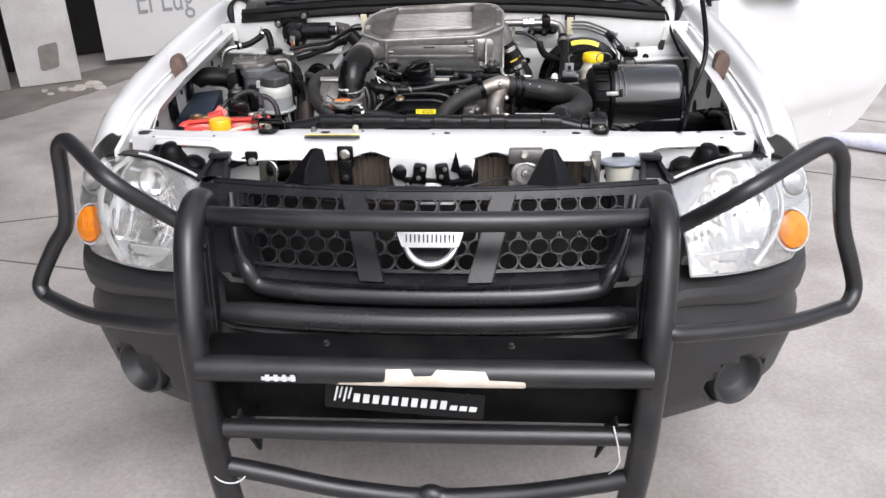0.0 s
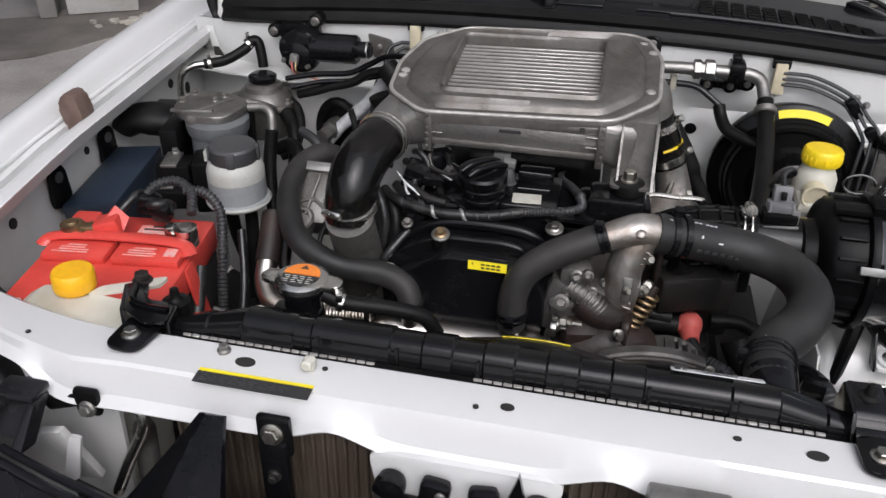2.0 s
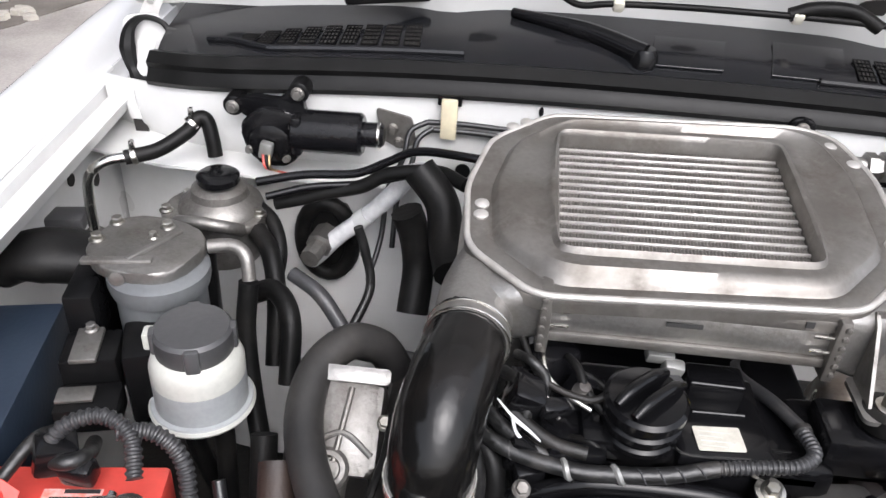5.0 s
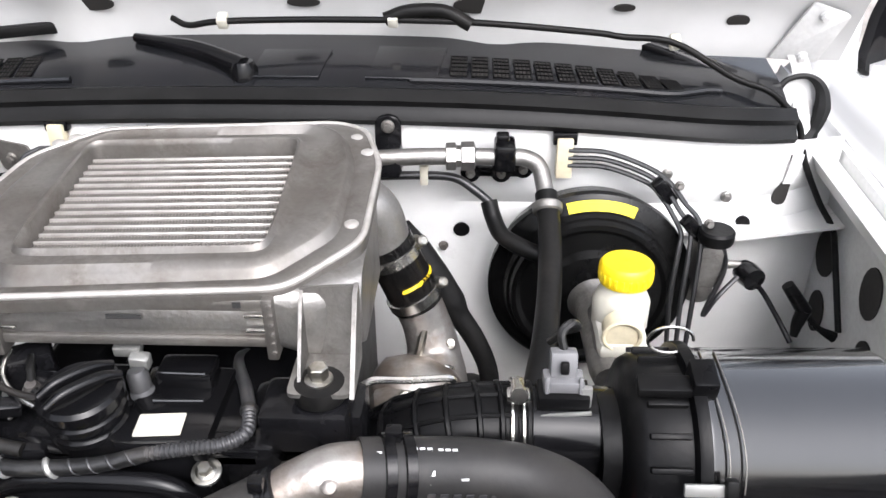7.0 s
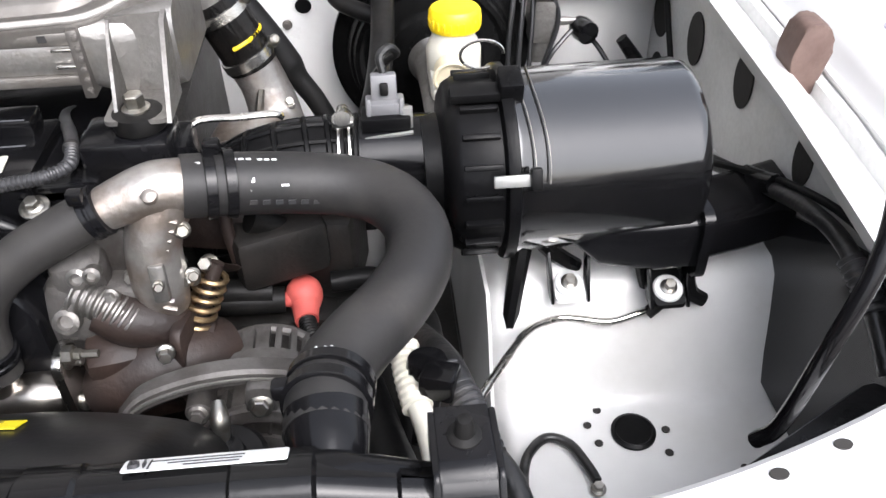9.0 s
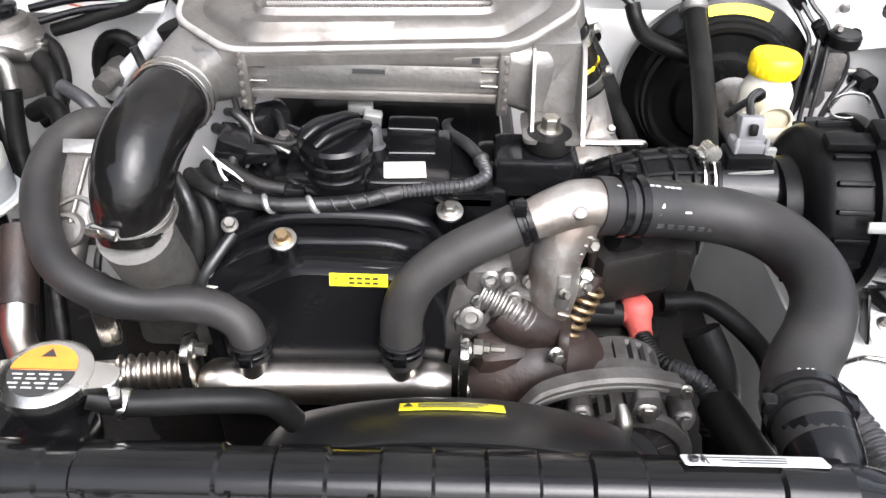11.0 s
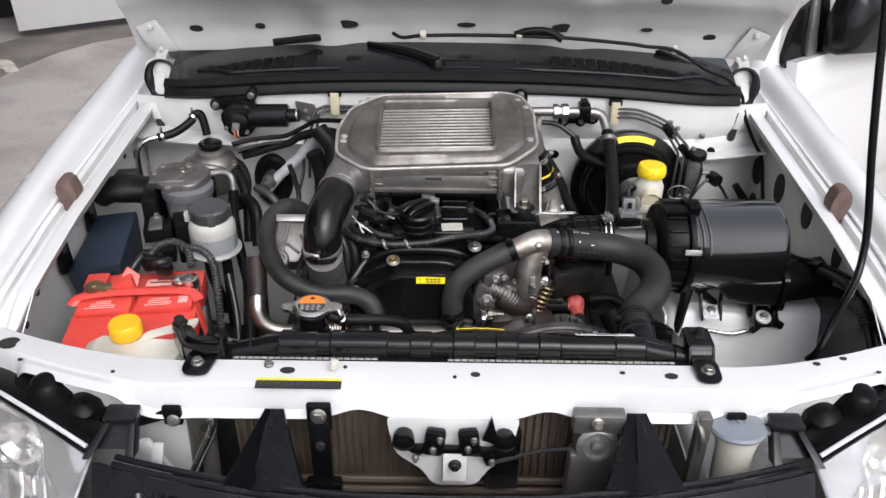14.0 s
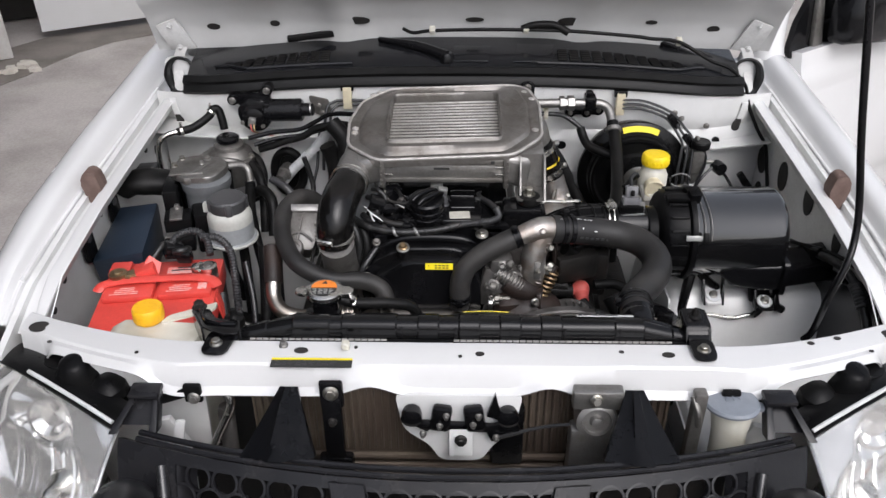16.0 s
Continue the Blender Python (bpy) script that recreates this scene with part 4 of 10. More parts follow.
# ---- nose: grille, lamps, bumper ----
def G(x, s, out=0.0):
    """The grille's face: x across, s from its top edge (0) to its foot (1)."""
    return V(x, yg(x) - 0.105 * s - 0.72 * out, 0.902 - 0.06 * x * x - 0.125 * s + 0.6 * out)


bm = B()
patch(bm, lambda u, v: G(u, v), steps(-0.50, 0.50, 30), (-0.02, 0.0, 0.03, 0.085), 0.012)
patch(bm, lambda u, v: G(u, v, -0.016 * (1.17 - v) / 0.17), steps(-0.41, 0.41, 30), (1.0, 1.05, 1.12, 1.17), 0.010)
patch(bm, lambda u, v: G(u, v, -0.003), steps(-0.375, 0.375, 30), (0.968, 0.985, 1.01), 0.006)
for side in (-1, 1):
    patch(bm, lambda u, v: G(side * (u - 0.045 * v * v), v), (0.405, 0.43, 0.47, 0.50), steps(0.0, 1.15, 8), 0.012)
    # sloping inner wall beside the cells
    patch(bm, lambda u, v: G(side * (u - 0.045 * v * v), v, -0.030 * (0.408 - u) / 0.028), (0.380, 0.394, 0.408), steps(0.08, 1.10, 8), 0.004)
grille = part("grille", bm, GRILLEM, truck, "charcoal plastic honeycomb grille with slanted bars", 40)
bm = B()
for y0, z0 in ((0.004, 0.004), (0.018, 0.003)):
    tube(bm, [G(x, 0) + V(0, y0 + 0.004, z0) for x in steps(-0.47, 0.48, 20)], 0.0045, 8, 2)
part("grille_top_ribs", bm, GRILLEM, grille)
# rolled rim that runs down both sides and along the foot of the opening
rim = [G(-0.425, 0.12, 0.004), G(-0.412, 0.5, 0.006), G(-0.395, 0.85, 0.008), G(-0.372, 1.08, 0.010), G(-0.325, 1.20, 0.012)]
rim[-1] = V(-0.345, -0.272, 0.726)
rim += [V(x, -0.304 + 0.22 * x * x, 0.722) for x in (-0.25, -0.15, 0.0, 0.15, 0.25)]
rim += [V(-q.x, q.y, q.z) for q in rim[4::-1]]
bm = B()
tube(bm, rim, [0.008, 0.009, 0.011, 0.016, 0.020, 0.021, 0.021, 0.021, 0.021, 0.021, 0.020, 0.016, 0.011, 0.009, 0.008], 18, 6)
part("grille_rim", bm, ROLLM, grille)
for side in (-1, 1):
    bm = B()
    patch(bm, lambda u, v: G(side * (0.155 - 0.042 * v) + u, v, 0.008 - (0.008 if abs(u) > 0.0235 else 0.0)), (-0.0262, -0.0258, -0.0235, 0.0235, 0.0258, 0.0262), steps(0.03, 1.14, 8), 0.012)
    part("slanted_bar", bm, GRILLEM, grille)


def cell(bm, x, s, half=0.0205, hole=0.0170, deep=0.012):
    """One honeycomb cell: a six-sided front with a deep round hole."""
    c = G(x, s)
    e1 = (G(x + 0.01, s) - G(x - 0.01, s)).normalized()
    e2 = (G(x, s + 0.1) - G(x, s - 0.1)).normalized() * 0.90
    nrm = e1.cross(e2).normalized()
    if nrm.y < 0:
        nrm = -nrm
    rings = []
    for rad, d in ((0, deep), (0, 0.0), (hole + 0.0006, -0.0003), (hole, 0.0008), (hole + 0.0022, deep)):
        lp = []
        for k in range(18):
            a = k * math.tau / 18
            r = rad or (half - 0.0002) / math.cos((a + math.pi / 6) % (math.pi / 3) - math.pi / 6)
            lp.append(c + (e1 * math.cos(a) + e2 * math.sin(a)) * r + nrm * d)
        rings.append(lp)
    loft(bm, rings, ring=True)


for lo, hi in ((-0.41, -0.15), (-0.15, 0.15), (0.15, 0.41)):
    bm = B()
    for row in range(5):
        s = 0.160 + row * 0.1785
        for k in range(-10, 11):
            x = 0.041 * (k + (0.5 if row % 2 else 0.0))
            bar = 0.155 - 0.042 * s
            if lo < x < hi and abs(x) < 0.398 - 0.045 * s * s and abs(abs(x) - bar) > 0.020:
                if not (math.hypot((x - 0.008) / 0.052, (s - 0.63) / 0.30) < 1):
                    cell(bm, x, s)
    part("honeycomb", bm, GRILLEM, grille)
# made-up near-black backing that gives the cells a shaded depth
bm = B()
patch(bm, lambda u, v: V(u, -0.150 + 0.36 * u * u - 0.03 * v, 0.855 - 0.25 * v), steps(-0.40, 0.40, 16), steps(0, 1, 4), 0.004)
part("dark_backing", bm, DARK, grille)
# chrome badge: a ring with a plate across it, unlettered
c = G(0.009, 0.625, 0.018)
e1 = V(1, 0, 0)
e2 = (G(0, 1) - G(0, 0)).normalized()
nr = e1.cross(e2).normalized()
nr = nr if nr.y < 0 else -nr
bm = B()
tube(bm, [c + (e1 * math.cos(a) * 0.051 - e2 * math.sin(a) * 0.050) for a in [k * math.tau / 40 for k in range(41)]], 0.0085, 10, 1)
badge = part("badge_ring", bm, CHROME, grille, "chrome badge ring")
bm = B()
q = c + nr * 0.008
e3 = (e2 - nr * 0.25).normalized()
prism(bm, rounded([q - e1 * 0.067 - e3 * 0.017, q + e1 * 0.067 - e3 * 0.017, q + e1 * 0.056 + e3 * 0.017, q - e1 * 0.056 + e3 * 0.017], 0.004), nr * 0.006, 0.0015)
part("badge_plate", bm, BADGEM, badge, "bright badge plate")
bm = B()
for k in range(6):
    x = -0.0425 + k * 0.017
    o = q + nr * 0.0072 + e1 * x
    prism(bm, [o - e1 * 0.0055 - e3 * 0.008, o - e1 * 0.0030 - e3 * 0.008, o - e1 * 0.0030 + e3 * 0.008, o - e1 * 0.0055 + e3 * 0.008], nr * 0.0006)
    prism(bm, [o + e1 * 0.0025 - e3 * 0.008, o + e1 * 0.0055 - e3 * 0.008, o + e1 * 0.0055 + e3 * 0.008, o + e1 * 0.0025 + e3 * 0.008], nr * 0.0006)
part("badge_print", bm, INK, badge)
bm = B()
lathe(bm, c + nr * -0.006, nr, [(0.048, 0), (0.048, 0.004), (0.0, 0.006)], 24)
part("badge_back", bm, GLOSS, badge)

# upright tabs that carry the grille
for x, w in ((-0.253, 0.058), (0.256, 0.058)):
    bm = B()
    top, bot = V(x, -0.056, 0.946), V(x - 0.002, yg(x) + 0.02, 0.905)
    side_pts = [(0.013, 0.0), (0.022, 0.25), (0.034, 0.55), (0.046, 0.85), (w - 0.005, 1.0)]
    # a plate folded along a ridge, with a turned-back edge on each side
    prof = ((-1.0, 0.010), (-1.0, 0.0), (-0.35, -0.006), (-0.25, -0.011), (0.25, -0.011), (0.35, -0.006), (1.0, 0.0), (1.0, 0.010))
    loft(bm, [[top.lerp(bot, f) + V(q * h, d * (0.5 + 0.7 * f), -0.4 * d) for q, d in prof] for h, f in side_pts], ring=False)
    bmesh.ops.solidify(bm, geom=list(bm.faces), thickness=0.002)
    tab = part("grille_tab", bm, COWL, grille)
    bolt(tab, top + V(0, -0.002, -0.012), (0, -0.6, 0.8), 0.005, DARK)
for side in (-1, 1):
    top, bot = V(side * 0.470, -0.060, 0.926), V(side * 0.480, yg(0.48) + 0.012, 0.893)
    bm = B()
    box(bm, top + V(0, 0.008, 0.004), (0.046, 0.030, 0.010), b=0.003)
    for k in (-1, 1):
        prism(bm, rounded([top + V(k * 0.016 - 0.004, 0, 0), top + V(k * 0.016 + 0.004, 0, 0), bot + V(k * 0.030 + 0.006, 0, 0), bot + V(k * 0.030 - 0.006, 0, 0)], 0.002), (0, 0.022, -0.006), 0.001)
    prism(bm, [top + V(-0.016, 0.02, -0.002), top + V(0.016, 0.02, -0.002), bot + V(0.030, 0.02, 0), bot + V(-0.030, 0.02, 0)], (0, 0.003, -0.001))
    part("grille_tab", bm, GRILLEM, grille)
    bm = B()
    box(bm, V(side * 0.432, -0.032, 0.908), (0.06, 0.016, 0.016), (0, side * 20, 0), 0.004)
    box(bm, V(side * 0.404, -0.040, 0.917), (0.028, 0.010, 0.034), (0, 0, 0), 0.004)
    arm = part("tab_arm", bm, BLACK, grille)
    bolt(grille, V(side * 0.402, -0.046, 0.912), (0, -1, 0.2), 0.008, ALUDULL)


# headlamps
LAMP = (
    ((0.512, -0.085, 0.884), (0.522, -0.200, 0.830), (0.535, -0.255, 0.748)),
    ((0.667, 0.000, 0.906), (0.675, -0.135, 0.848), (0.664, -0.195, 0.730)),
    ((0.812, 0.106, 0.868), (0.862, 0.030, 0.795), (0.800, -0.070, 0.698)),
)


def lamp(side, u, v, d=0.0):
    """u from the grille (0) outwards (1), v from the top (0) down (1); d inwards."""
    wu = (2 * (u - 0.5) * (u - 1), 4 * u * (1 - u), 2 * u * (u - 0.5))
    wv = (2 * (v - 0.5) * (v - 1), 4 * v * (1 - v), 2 * v * (v - 0.5))
    p = V(0, 0, 0)
    for i in range(3):
        for j in range(3):
            p += V(*LAMP[i][j]) * wu[i] * wv[j]
    p += V(-0.30, 0.78, -0.45).normalized() * d
    return V(p.x * side, p.y, p.z)


for side in (-1, 1):
    bm = B()
    patch(bm, lambda u, v: lamp(side, u, v), steps(0, 1, 18), steps(0, 1, 14), 0.002)
    lens = part("headlight", bm, LENS, truck, "clear headlamp with an amber indicator")
    lens.visible_shadow = False
    # bright shell behind the lens, with a ridge between the bowls and the side lamps

    def shell(u, v):
        deep = 0.040 * math.sin(math.pi * u) ** 0.7 * math.sin(math.pi * v) ** 0.7 if 0 < u < 1 and 0 < v < 1 else 0.0
        r1 = math.hypot((u - 0.38) / 0.36, (v - 0.60) / 0.40)
        r2 = math.hypot((u - 0.45) / 0.22, (v - 0.22) / 0.20)
        deep += 0.045 * max(0, 1 - r1 * r1) + 0.025 * max(0, 1 - r2 * r2)
        if r1 < 1:
            deep += 0.0032 * (u * 13 % 1.0) * min(1, 5 * (1 - r1)) + 0.010 * (1 if v > 0.80 else 0)
        return lamp(side, 0.004 + 0.992 * u, 0.004 + 0.992 * v, 0.006 + deep)
    bm = B()
    patch(bm, shell, steps(0, 1, 84), steps(0, 1, 40), 0.002)
    part("lamp_housing", bm, LAMPCHROME, lens)
    bm = B()
    for row in (0, 1):
        tube(bm, [lamp(side, u, row, 0.003) for u in steps(0, 1, 14)], 0.0028, 8, 2)
    for col in (0, 1):
        tube(bm, [lamp(side, col, v, 0.003) for v in steps(0, 1, 8)], 0.0028, 8, 2)
    part("lamp_rim", bm, CLEAR, lens)
    bm = B()
    tube(bm, [lamp(side, u, v, 0.012) for u, v in ((0.66, 0.03), (0.73, 0.2), (0.755, 0.4), (0.75, 0.6), (0.70, 0.8), (0.60, 0.97))], 0.007, 8, 6)
    part("lamp_ridge", bm, LAMPHOUSE, lens)
    # black cover behind the lamp's top edge
    bm = B()
    patch(bm, lambda u, v: lamp(side, u, 0.0, 0.006) + V(-0.010 * side * v, 0.085 * v, 0.005 - 0.030 * v * v), steps(0.0, 1, 14), steps(-0.12, 0.62, 5), 0.004)
    lathe(bm, (side * 0.607, 0.020, 0.885), (0, -0.15, 1), [(0.036, 0.0), (0.034, 0.018), (0.026, 0.034), (0.022, 0.044), (0.014, 0.049), (0.0, 0.050)], 22)
    lathe(bm, (side * 0.556, 0.005, 0.878), (0, -0.15, 1), [(0.030, 0.0), (0.028, 0.016), (0.016, 0.027), (0.0, 0.029)], 20)
    part("lamp_top_cover", bm, BLACK, lens)
    bm = B()
    tube(bm, [lamp(side, u, 0.0, -0.002) + V(0, 0.006, 0.003) for u in steps(0.02, 0.55, 8)], 0.0035, 8, 2)
    part("lamp_top_seal", bm, LABELW, lens)
    c = shell(0.38, 0.60)
    ax = V(side * 0.10, -0.93, 0.30)
    bm = B()
    lathe(bm, c, ax, [(0.022, 0.0), (0.020, 0.012), (0.012, 0.022), (0.011, 0.045), (0.006, 0.052)], 16)
    part("lamp_bulb", bm, STEEL, lens)
    bm = B()
    lathe(bm, shell(0.45, 0.22), ax, [(0.034, 0.0), (0.036, 0.016), (0.031, 0.016), (0.020, 0.004), (0.0, 0.002)], 24)
    part("lamp_reflector", bm, LAMPCHROME, lens)
    bm = B()
    box(bm, shell(0.30, 0.86) + V(0, -0.010, 0.006), (0.13, 0.006, 0.030), (24, 0, side * 14), 0.002)
    part("lamp_step", bm, LAMPHOUSE, lens)
    # amber indicator and clear side lamp, each a ribbed dome in a bezel
    for (u, v, r, m, nm) in ((0.855, 0.745, 0.043, AMBER, "indicator"), (0.885, 0.285, 0.034, CLEAR, "side_lamp")):
        c = lamp(side, u, v, 0.006)
        ax2 = V(side * 0.42, -0.80, 0.42)
        bm = B()
        lathe(bm, c, ax2, [(r, -0.02), (r, 0.0), (r * 0.93, 0.008), (r * 0.6, 0.014), (0.0, 0.016)], 30)
        ind = part(nm, bm, m, lens, "amber ribbed indicator" if nm == "indicator" else "clear ribbed side lamp")
        bm = B()
        lathe(bm, c, ax2, [(r + 0.001, -0.02), (r + 0.001, 0.004), (r + 0.006, 0.003), (r + 0.009, -0.02)], 30)
        part("bezel", bm, LAMPHOUSE, ind)
        uu, vv, aa = frame_of(ax2)
        up = (V(0, 0, 1) - aa * aa.z).normalized()
        ac = up.cross(aa)
        bm = B()
        for k in range(-4, 5):
            hgt = math.sqrt(max(0, 1 - (k / 5) ** 2)) * r * 0.86
            tube(bm, [c + ac * (k * r / 5) - up * hgt + aa * 0.008, c + ac * (k * r / 5) + aa * (0.0155 - 0.0006 * k * k), c + ac * (k * r / 5) + up * hgt + aa * 0.008], 0.0016, 6, 4)
        part("ribs", bm, m, ind)


# bumper
CORNER = ((0.0, -0.352), (0.15, -0.349), (0.30, -0.335), (0.45, -0.298), (0.58, -0.248), (0.70, -0.190), (0.79, -0.120), (0.848, -0.040), (0.880, 0.050), (0.892, 0.150))


def bump_at(w):
    """Place in plan at w, 0 in the middle to 1 at the end."""
    t = w * (len(CORNER) - 1)
    i = min(int(t), len(CORNER) - 2)
    f = t - i
    q = [CORNER[max(0, min(len(CORNER) - 1, i + k))] for k in (-1, 0, 1, 2)]
    o = []
    for k in (0, 1):
        p0, p1, p2, p3 = (e[k] for e in q)
        o.append(0.5 * (2 * p1 + (p2 - p0) * f + (2 * p0 - 5 * p1 + 4 * p2 - p3) * f * f + (3 * p1 - p0 - 3 * p2 + p3) * f ** 3))
    return V(o[0], o[1], 0)


PROFILE = ((0.10, 0.0), (0.03, 0.03), (0.006, 0.16), (0.0, 0.45), (0.004, 0.80), (0.016, 0.95), (0.022, 1.0), (0.016, 1.06), (0.002, 1.2), (0.0, 1.4), (0.010, 1.75), (0.030, 1.9), (0.07, 1.98), (0.12, 2.0))


def bumper_f(u, v):
    """u: -1..1 across; v: 0 top back edge .. 1 foot."""
    w, sg = abs(u), (1 if u >= 0 else -1)
    p, p2 = bump_at(w), bump_at(min(1, w + 0.01)) - bump_at(max(0, w - 0.01))
    inw = V(-p2.y, p2.x, 0).normalized()
    t = v * (len(PROFILE) - 1)
    i = min(int(t), len(PROFILE) - 2)
    f = t - i
    d, h = PROFILE[i][0] * (1 - f) + PROFILE[i + 1][0] * f, PROFILE[i][1] * (1 - f) + PROFILE[i + 1][1] * f
    k = min(1, max(0, (p.x - 0.42) / 0.10))
    fall = max(0, (p.x - 0.52) / 0.36)
    top, mid, low = 0.652 + 0.081 * k - 0.045 * fall, 0.636 + 0.038 * k - 0.085 * fall ** 1.2, 0.43 - 0.085 * k - 0.005 * fall
    z = top + (mid - top) * h if h < 1 else mid + (low - mid) * (h - 1)
    if h > 1.3:
        d += 0.03 * (h - 1.3) * fall
    # fog lamp pocket
    rr = math.hypot((p.x - 0.690) / 0.064, (z - 0.448) / 0.050)
    d += 0.075 * min(1, max(0, (1.14 - rr) / 0.16))
    d -= 0.004 * math.exp(-((rr - 1.18) / 0.10) ** 2)
    p = p + inw * d
    return V(p.x * sg, p.y, z)


bm = B()
patch(bm, bumper_f, steps(-1, 1, 150), steps(0, 1, 78), 0.005)
bumper = part("bumper", bm, BUMPER, truck, "charcoal plastic front bumper with fog lamp recesses", 40)
bm = B()
tube(bm, [V(x, -0.334 + 0.17 * x * x, 0.680) for x in (-0.42, -0.36, -0.25, -0.12, 0.0, 0.12, 0.25, 0.36, 0.42)], [0.020, 0.025, 0.0265, 0.0265, 0.0265, 0.0265, 0.0265, 0.025, 0.020], 20, 6)
part("bumper_roll", bm, ROLLM, bumper)
bm = B()
patch(bm, lambda u, v: V(u, -0.292 + 0.2 * u * u, 0.722 - 0.09 * v), steps(-0.43, 0.43, 20), (0, 1), 0.004)
part("bumper_back", bm, BLACK, bumper)
# blanked fog lamp openings
for side in (-1, 1):
    bm = B()
    lathe(bm, (side * 0.692, -0.176, 0.446), (side * 0.42, -0.90, 0.06), [(0.0, -0.030), (0.040, -0.030), (0.048, -0.024), (0.054, -0.004), (0.060, 0.003), (0.067, 0.001), (0.071, -0.010), (0.071, -0.04)], 36)
    part("fog_lamp_blank", bm, BUMPER, bumper, "round recess blanked with plastic")
# wheels
for side in (-1, 1):
    bm = B()
    lathe(bm, (side * 0.88, 0.60, 0.345), (-side, 0, 0), [(0.20, 0.0), (0.30, 0.0), (0.335, 0.015), (0.345, 0.03), (0.345, 0.09), (0.335, 0.105), (0.30, 0.118), (0.20, 0.118)], 40)
    wheel = part("wheel", bm, TYRE, truck, "black tyre")
    bm = B()
    lathe(bm, (side * 0.865, 0.60, 0.345), (-side, 0, 0), [(0.0, 0.03), (0.06, 0.0), (0.08, 0.03), (0.17, 0.02), (0.2, 0.0), (0.2, 0.08), (0.0, 0.08)], 30)
    part("rim", bm, ALUDULL, wheel)

# open driver's door with its mirror
hinge_at, door_dir = V(0.870, 1.20, 0), V(0.809, 0.588, 0).normalized()
door_nrm = V(door_dir.y, -door_dir.x, 0)


def door_f(u, v, off=0.0):
    """u along the door in metres, v height."""
    out = 0.040 * math.sin(math.pi * min(1, max(0, (v - 0.40) / 0.72))) + 0.008 * math.exp(-((v - 0.967) / 0.012) ** 2) + 0.012 / (1 + math.exp(-(v - 0.585) / 0.012))
    return hinge_at + door_dir * u + door_nrm * (out + off - 0.01) + V(0, 0, v)


bm = B()
g = []
for u in steps(-0.02, 1.13, 24):
    low = 0.42 + 0.20 * max(0, (u - 0.93) / 0.2) ** 2
    g.append([bm.verts.new(door_f(u, low + (1.045 - low) * j / 36)) for j in range(37)])
for a, b in zip(g, g[1:]):
    for i in range(36):
        bm.faces.new((a[i], a[i + 1], b[i + 1], b[i]))
bmesh.ops.recalc_face_normals(bm, faces=bm.faces)
bmesh.ops.solidify(bm, geom=list(bm.faces), thickness=0.05)
door = part("door", bm, WHITE, truck, "white driver's door standing open")
bm = B()
loft(bm, [rounded([door_f(u, 0.948 - d, 0.006), door_f(u, 0.948 - d, 0.006 + h), door_f(u, 0.898 + d, 0.006 + h), door_f(u, 0.898 + d, 0.006)], 0.006, 3) for u, d, h in ((0.875, 0.012, 0.006), (0.89, 0.002, 0.020), (0.95, 0.0, 0.030), (1.03, 0.0, 0.030), (1.075, 0.004, 0.020), (1.085, 0.012, 0.006))])
part("door_handle", bm, BLACK, door, "black pull handle")
bm = B()
lathe(bm, door_f(1.064, 0.837), door_nrm, [(0.015, -0.004), (0.015, 0.003), (0.011, 0.005), (0.010, 0.003), (0.0, 0.003)], 20)
part("door_lock", bm, ALUDULL, door)
bm = B()
loft(bm, [[door_f(u, 1.041, 0.002), door_f(u, 1.041, 0.012), door_f(u, 1.058, 0.010), door_f(u, 1.064, -0.004), door_f(u, 1.06, -0.014), door_f(u, 1.041, -0.014)] for u in (0.16, 0.5, 0.8, 1.12)])
part("belt_moulding", bm, BLACK, door)
bm = B()
prism(bm, [door_f(0.16, 1.05, -0.012), door_f(1.10, 1.05, -0.012), door_f(1.05, 1.55, -0.11), door_f(0.58, 1.55, -0.11)], door_nrm * -0.004)
part("door_glass", bm, SCREEN, door)
bm = B()
tube(bm, [door_f(-0.075, 1.03, -0.02), door_f(-0.065, 1.10, -0.025), door_f(-0.02, 1.19, -0.035), door_f(0.12, 1.32, -0.05), door_f(0.40, 1.50, -0.08), door_f(0.60, 1.585, -0.10), door_f(1.05, 1.59, -0.11), door_f(1.12, 1.05, -0.01)], [0.045, 0.045, 0.04, 0.032, 0.028, 0.026, 0.026, 0.026], 12, 6)
part("window_frame", bm, WHITE, door)
# black corner plate of the mirror, its foot and its shell
bm = B()
prism(bm, rounded([door_f(-0.030, 1.030, 0.004), door_f(0.170, 1.008, 0.004), door_f(0.172, 1.045, 0.004), door_f(0.168, 1.20, -0.02), door_f(0.05, 1.165, -0.01), door_f(0.0, 1.115, 0.0), door_f(-0.034, 1.055, 0.004)], 0.012), door_nrm * 0.016, 0.004)
mirror = part("mirror", bm, GLOSS, door, "black door mirror")
bm = B()
prism(bm, rounded([door_f(0.052, 1.05, 0.020), door_f(0.095, 1.045, 0.020), door_f(0.10, 1.20, 0.0), door_f(0.075, 1.18, 0.004)], 0.008), door_nrm * 0.012, 0.003)
part("mirror_rib", bm, ALUDULL, mirror)
bm = B()
loft(bm, [rounded([door_f(0.12, z0, o), door_f(0.19, z0, o), door_f(0.19, z0 + 0.06, o), door_f(0.12, z0 + 0.06, o)], 0.012) for z0, o in ((1.045, 0.012), (1.05, 0.04), (1.06, 0.075))])
part("mirror_arm", bm, BLACK, mirror)
bm = B()
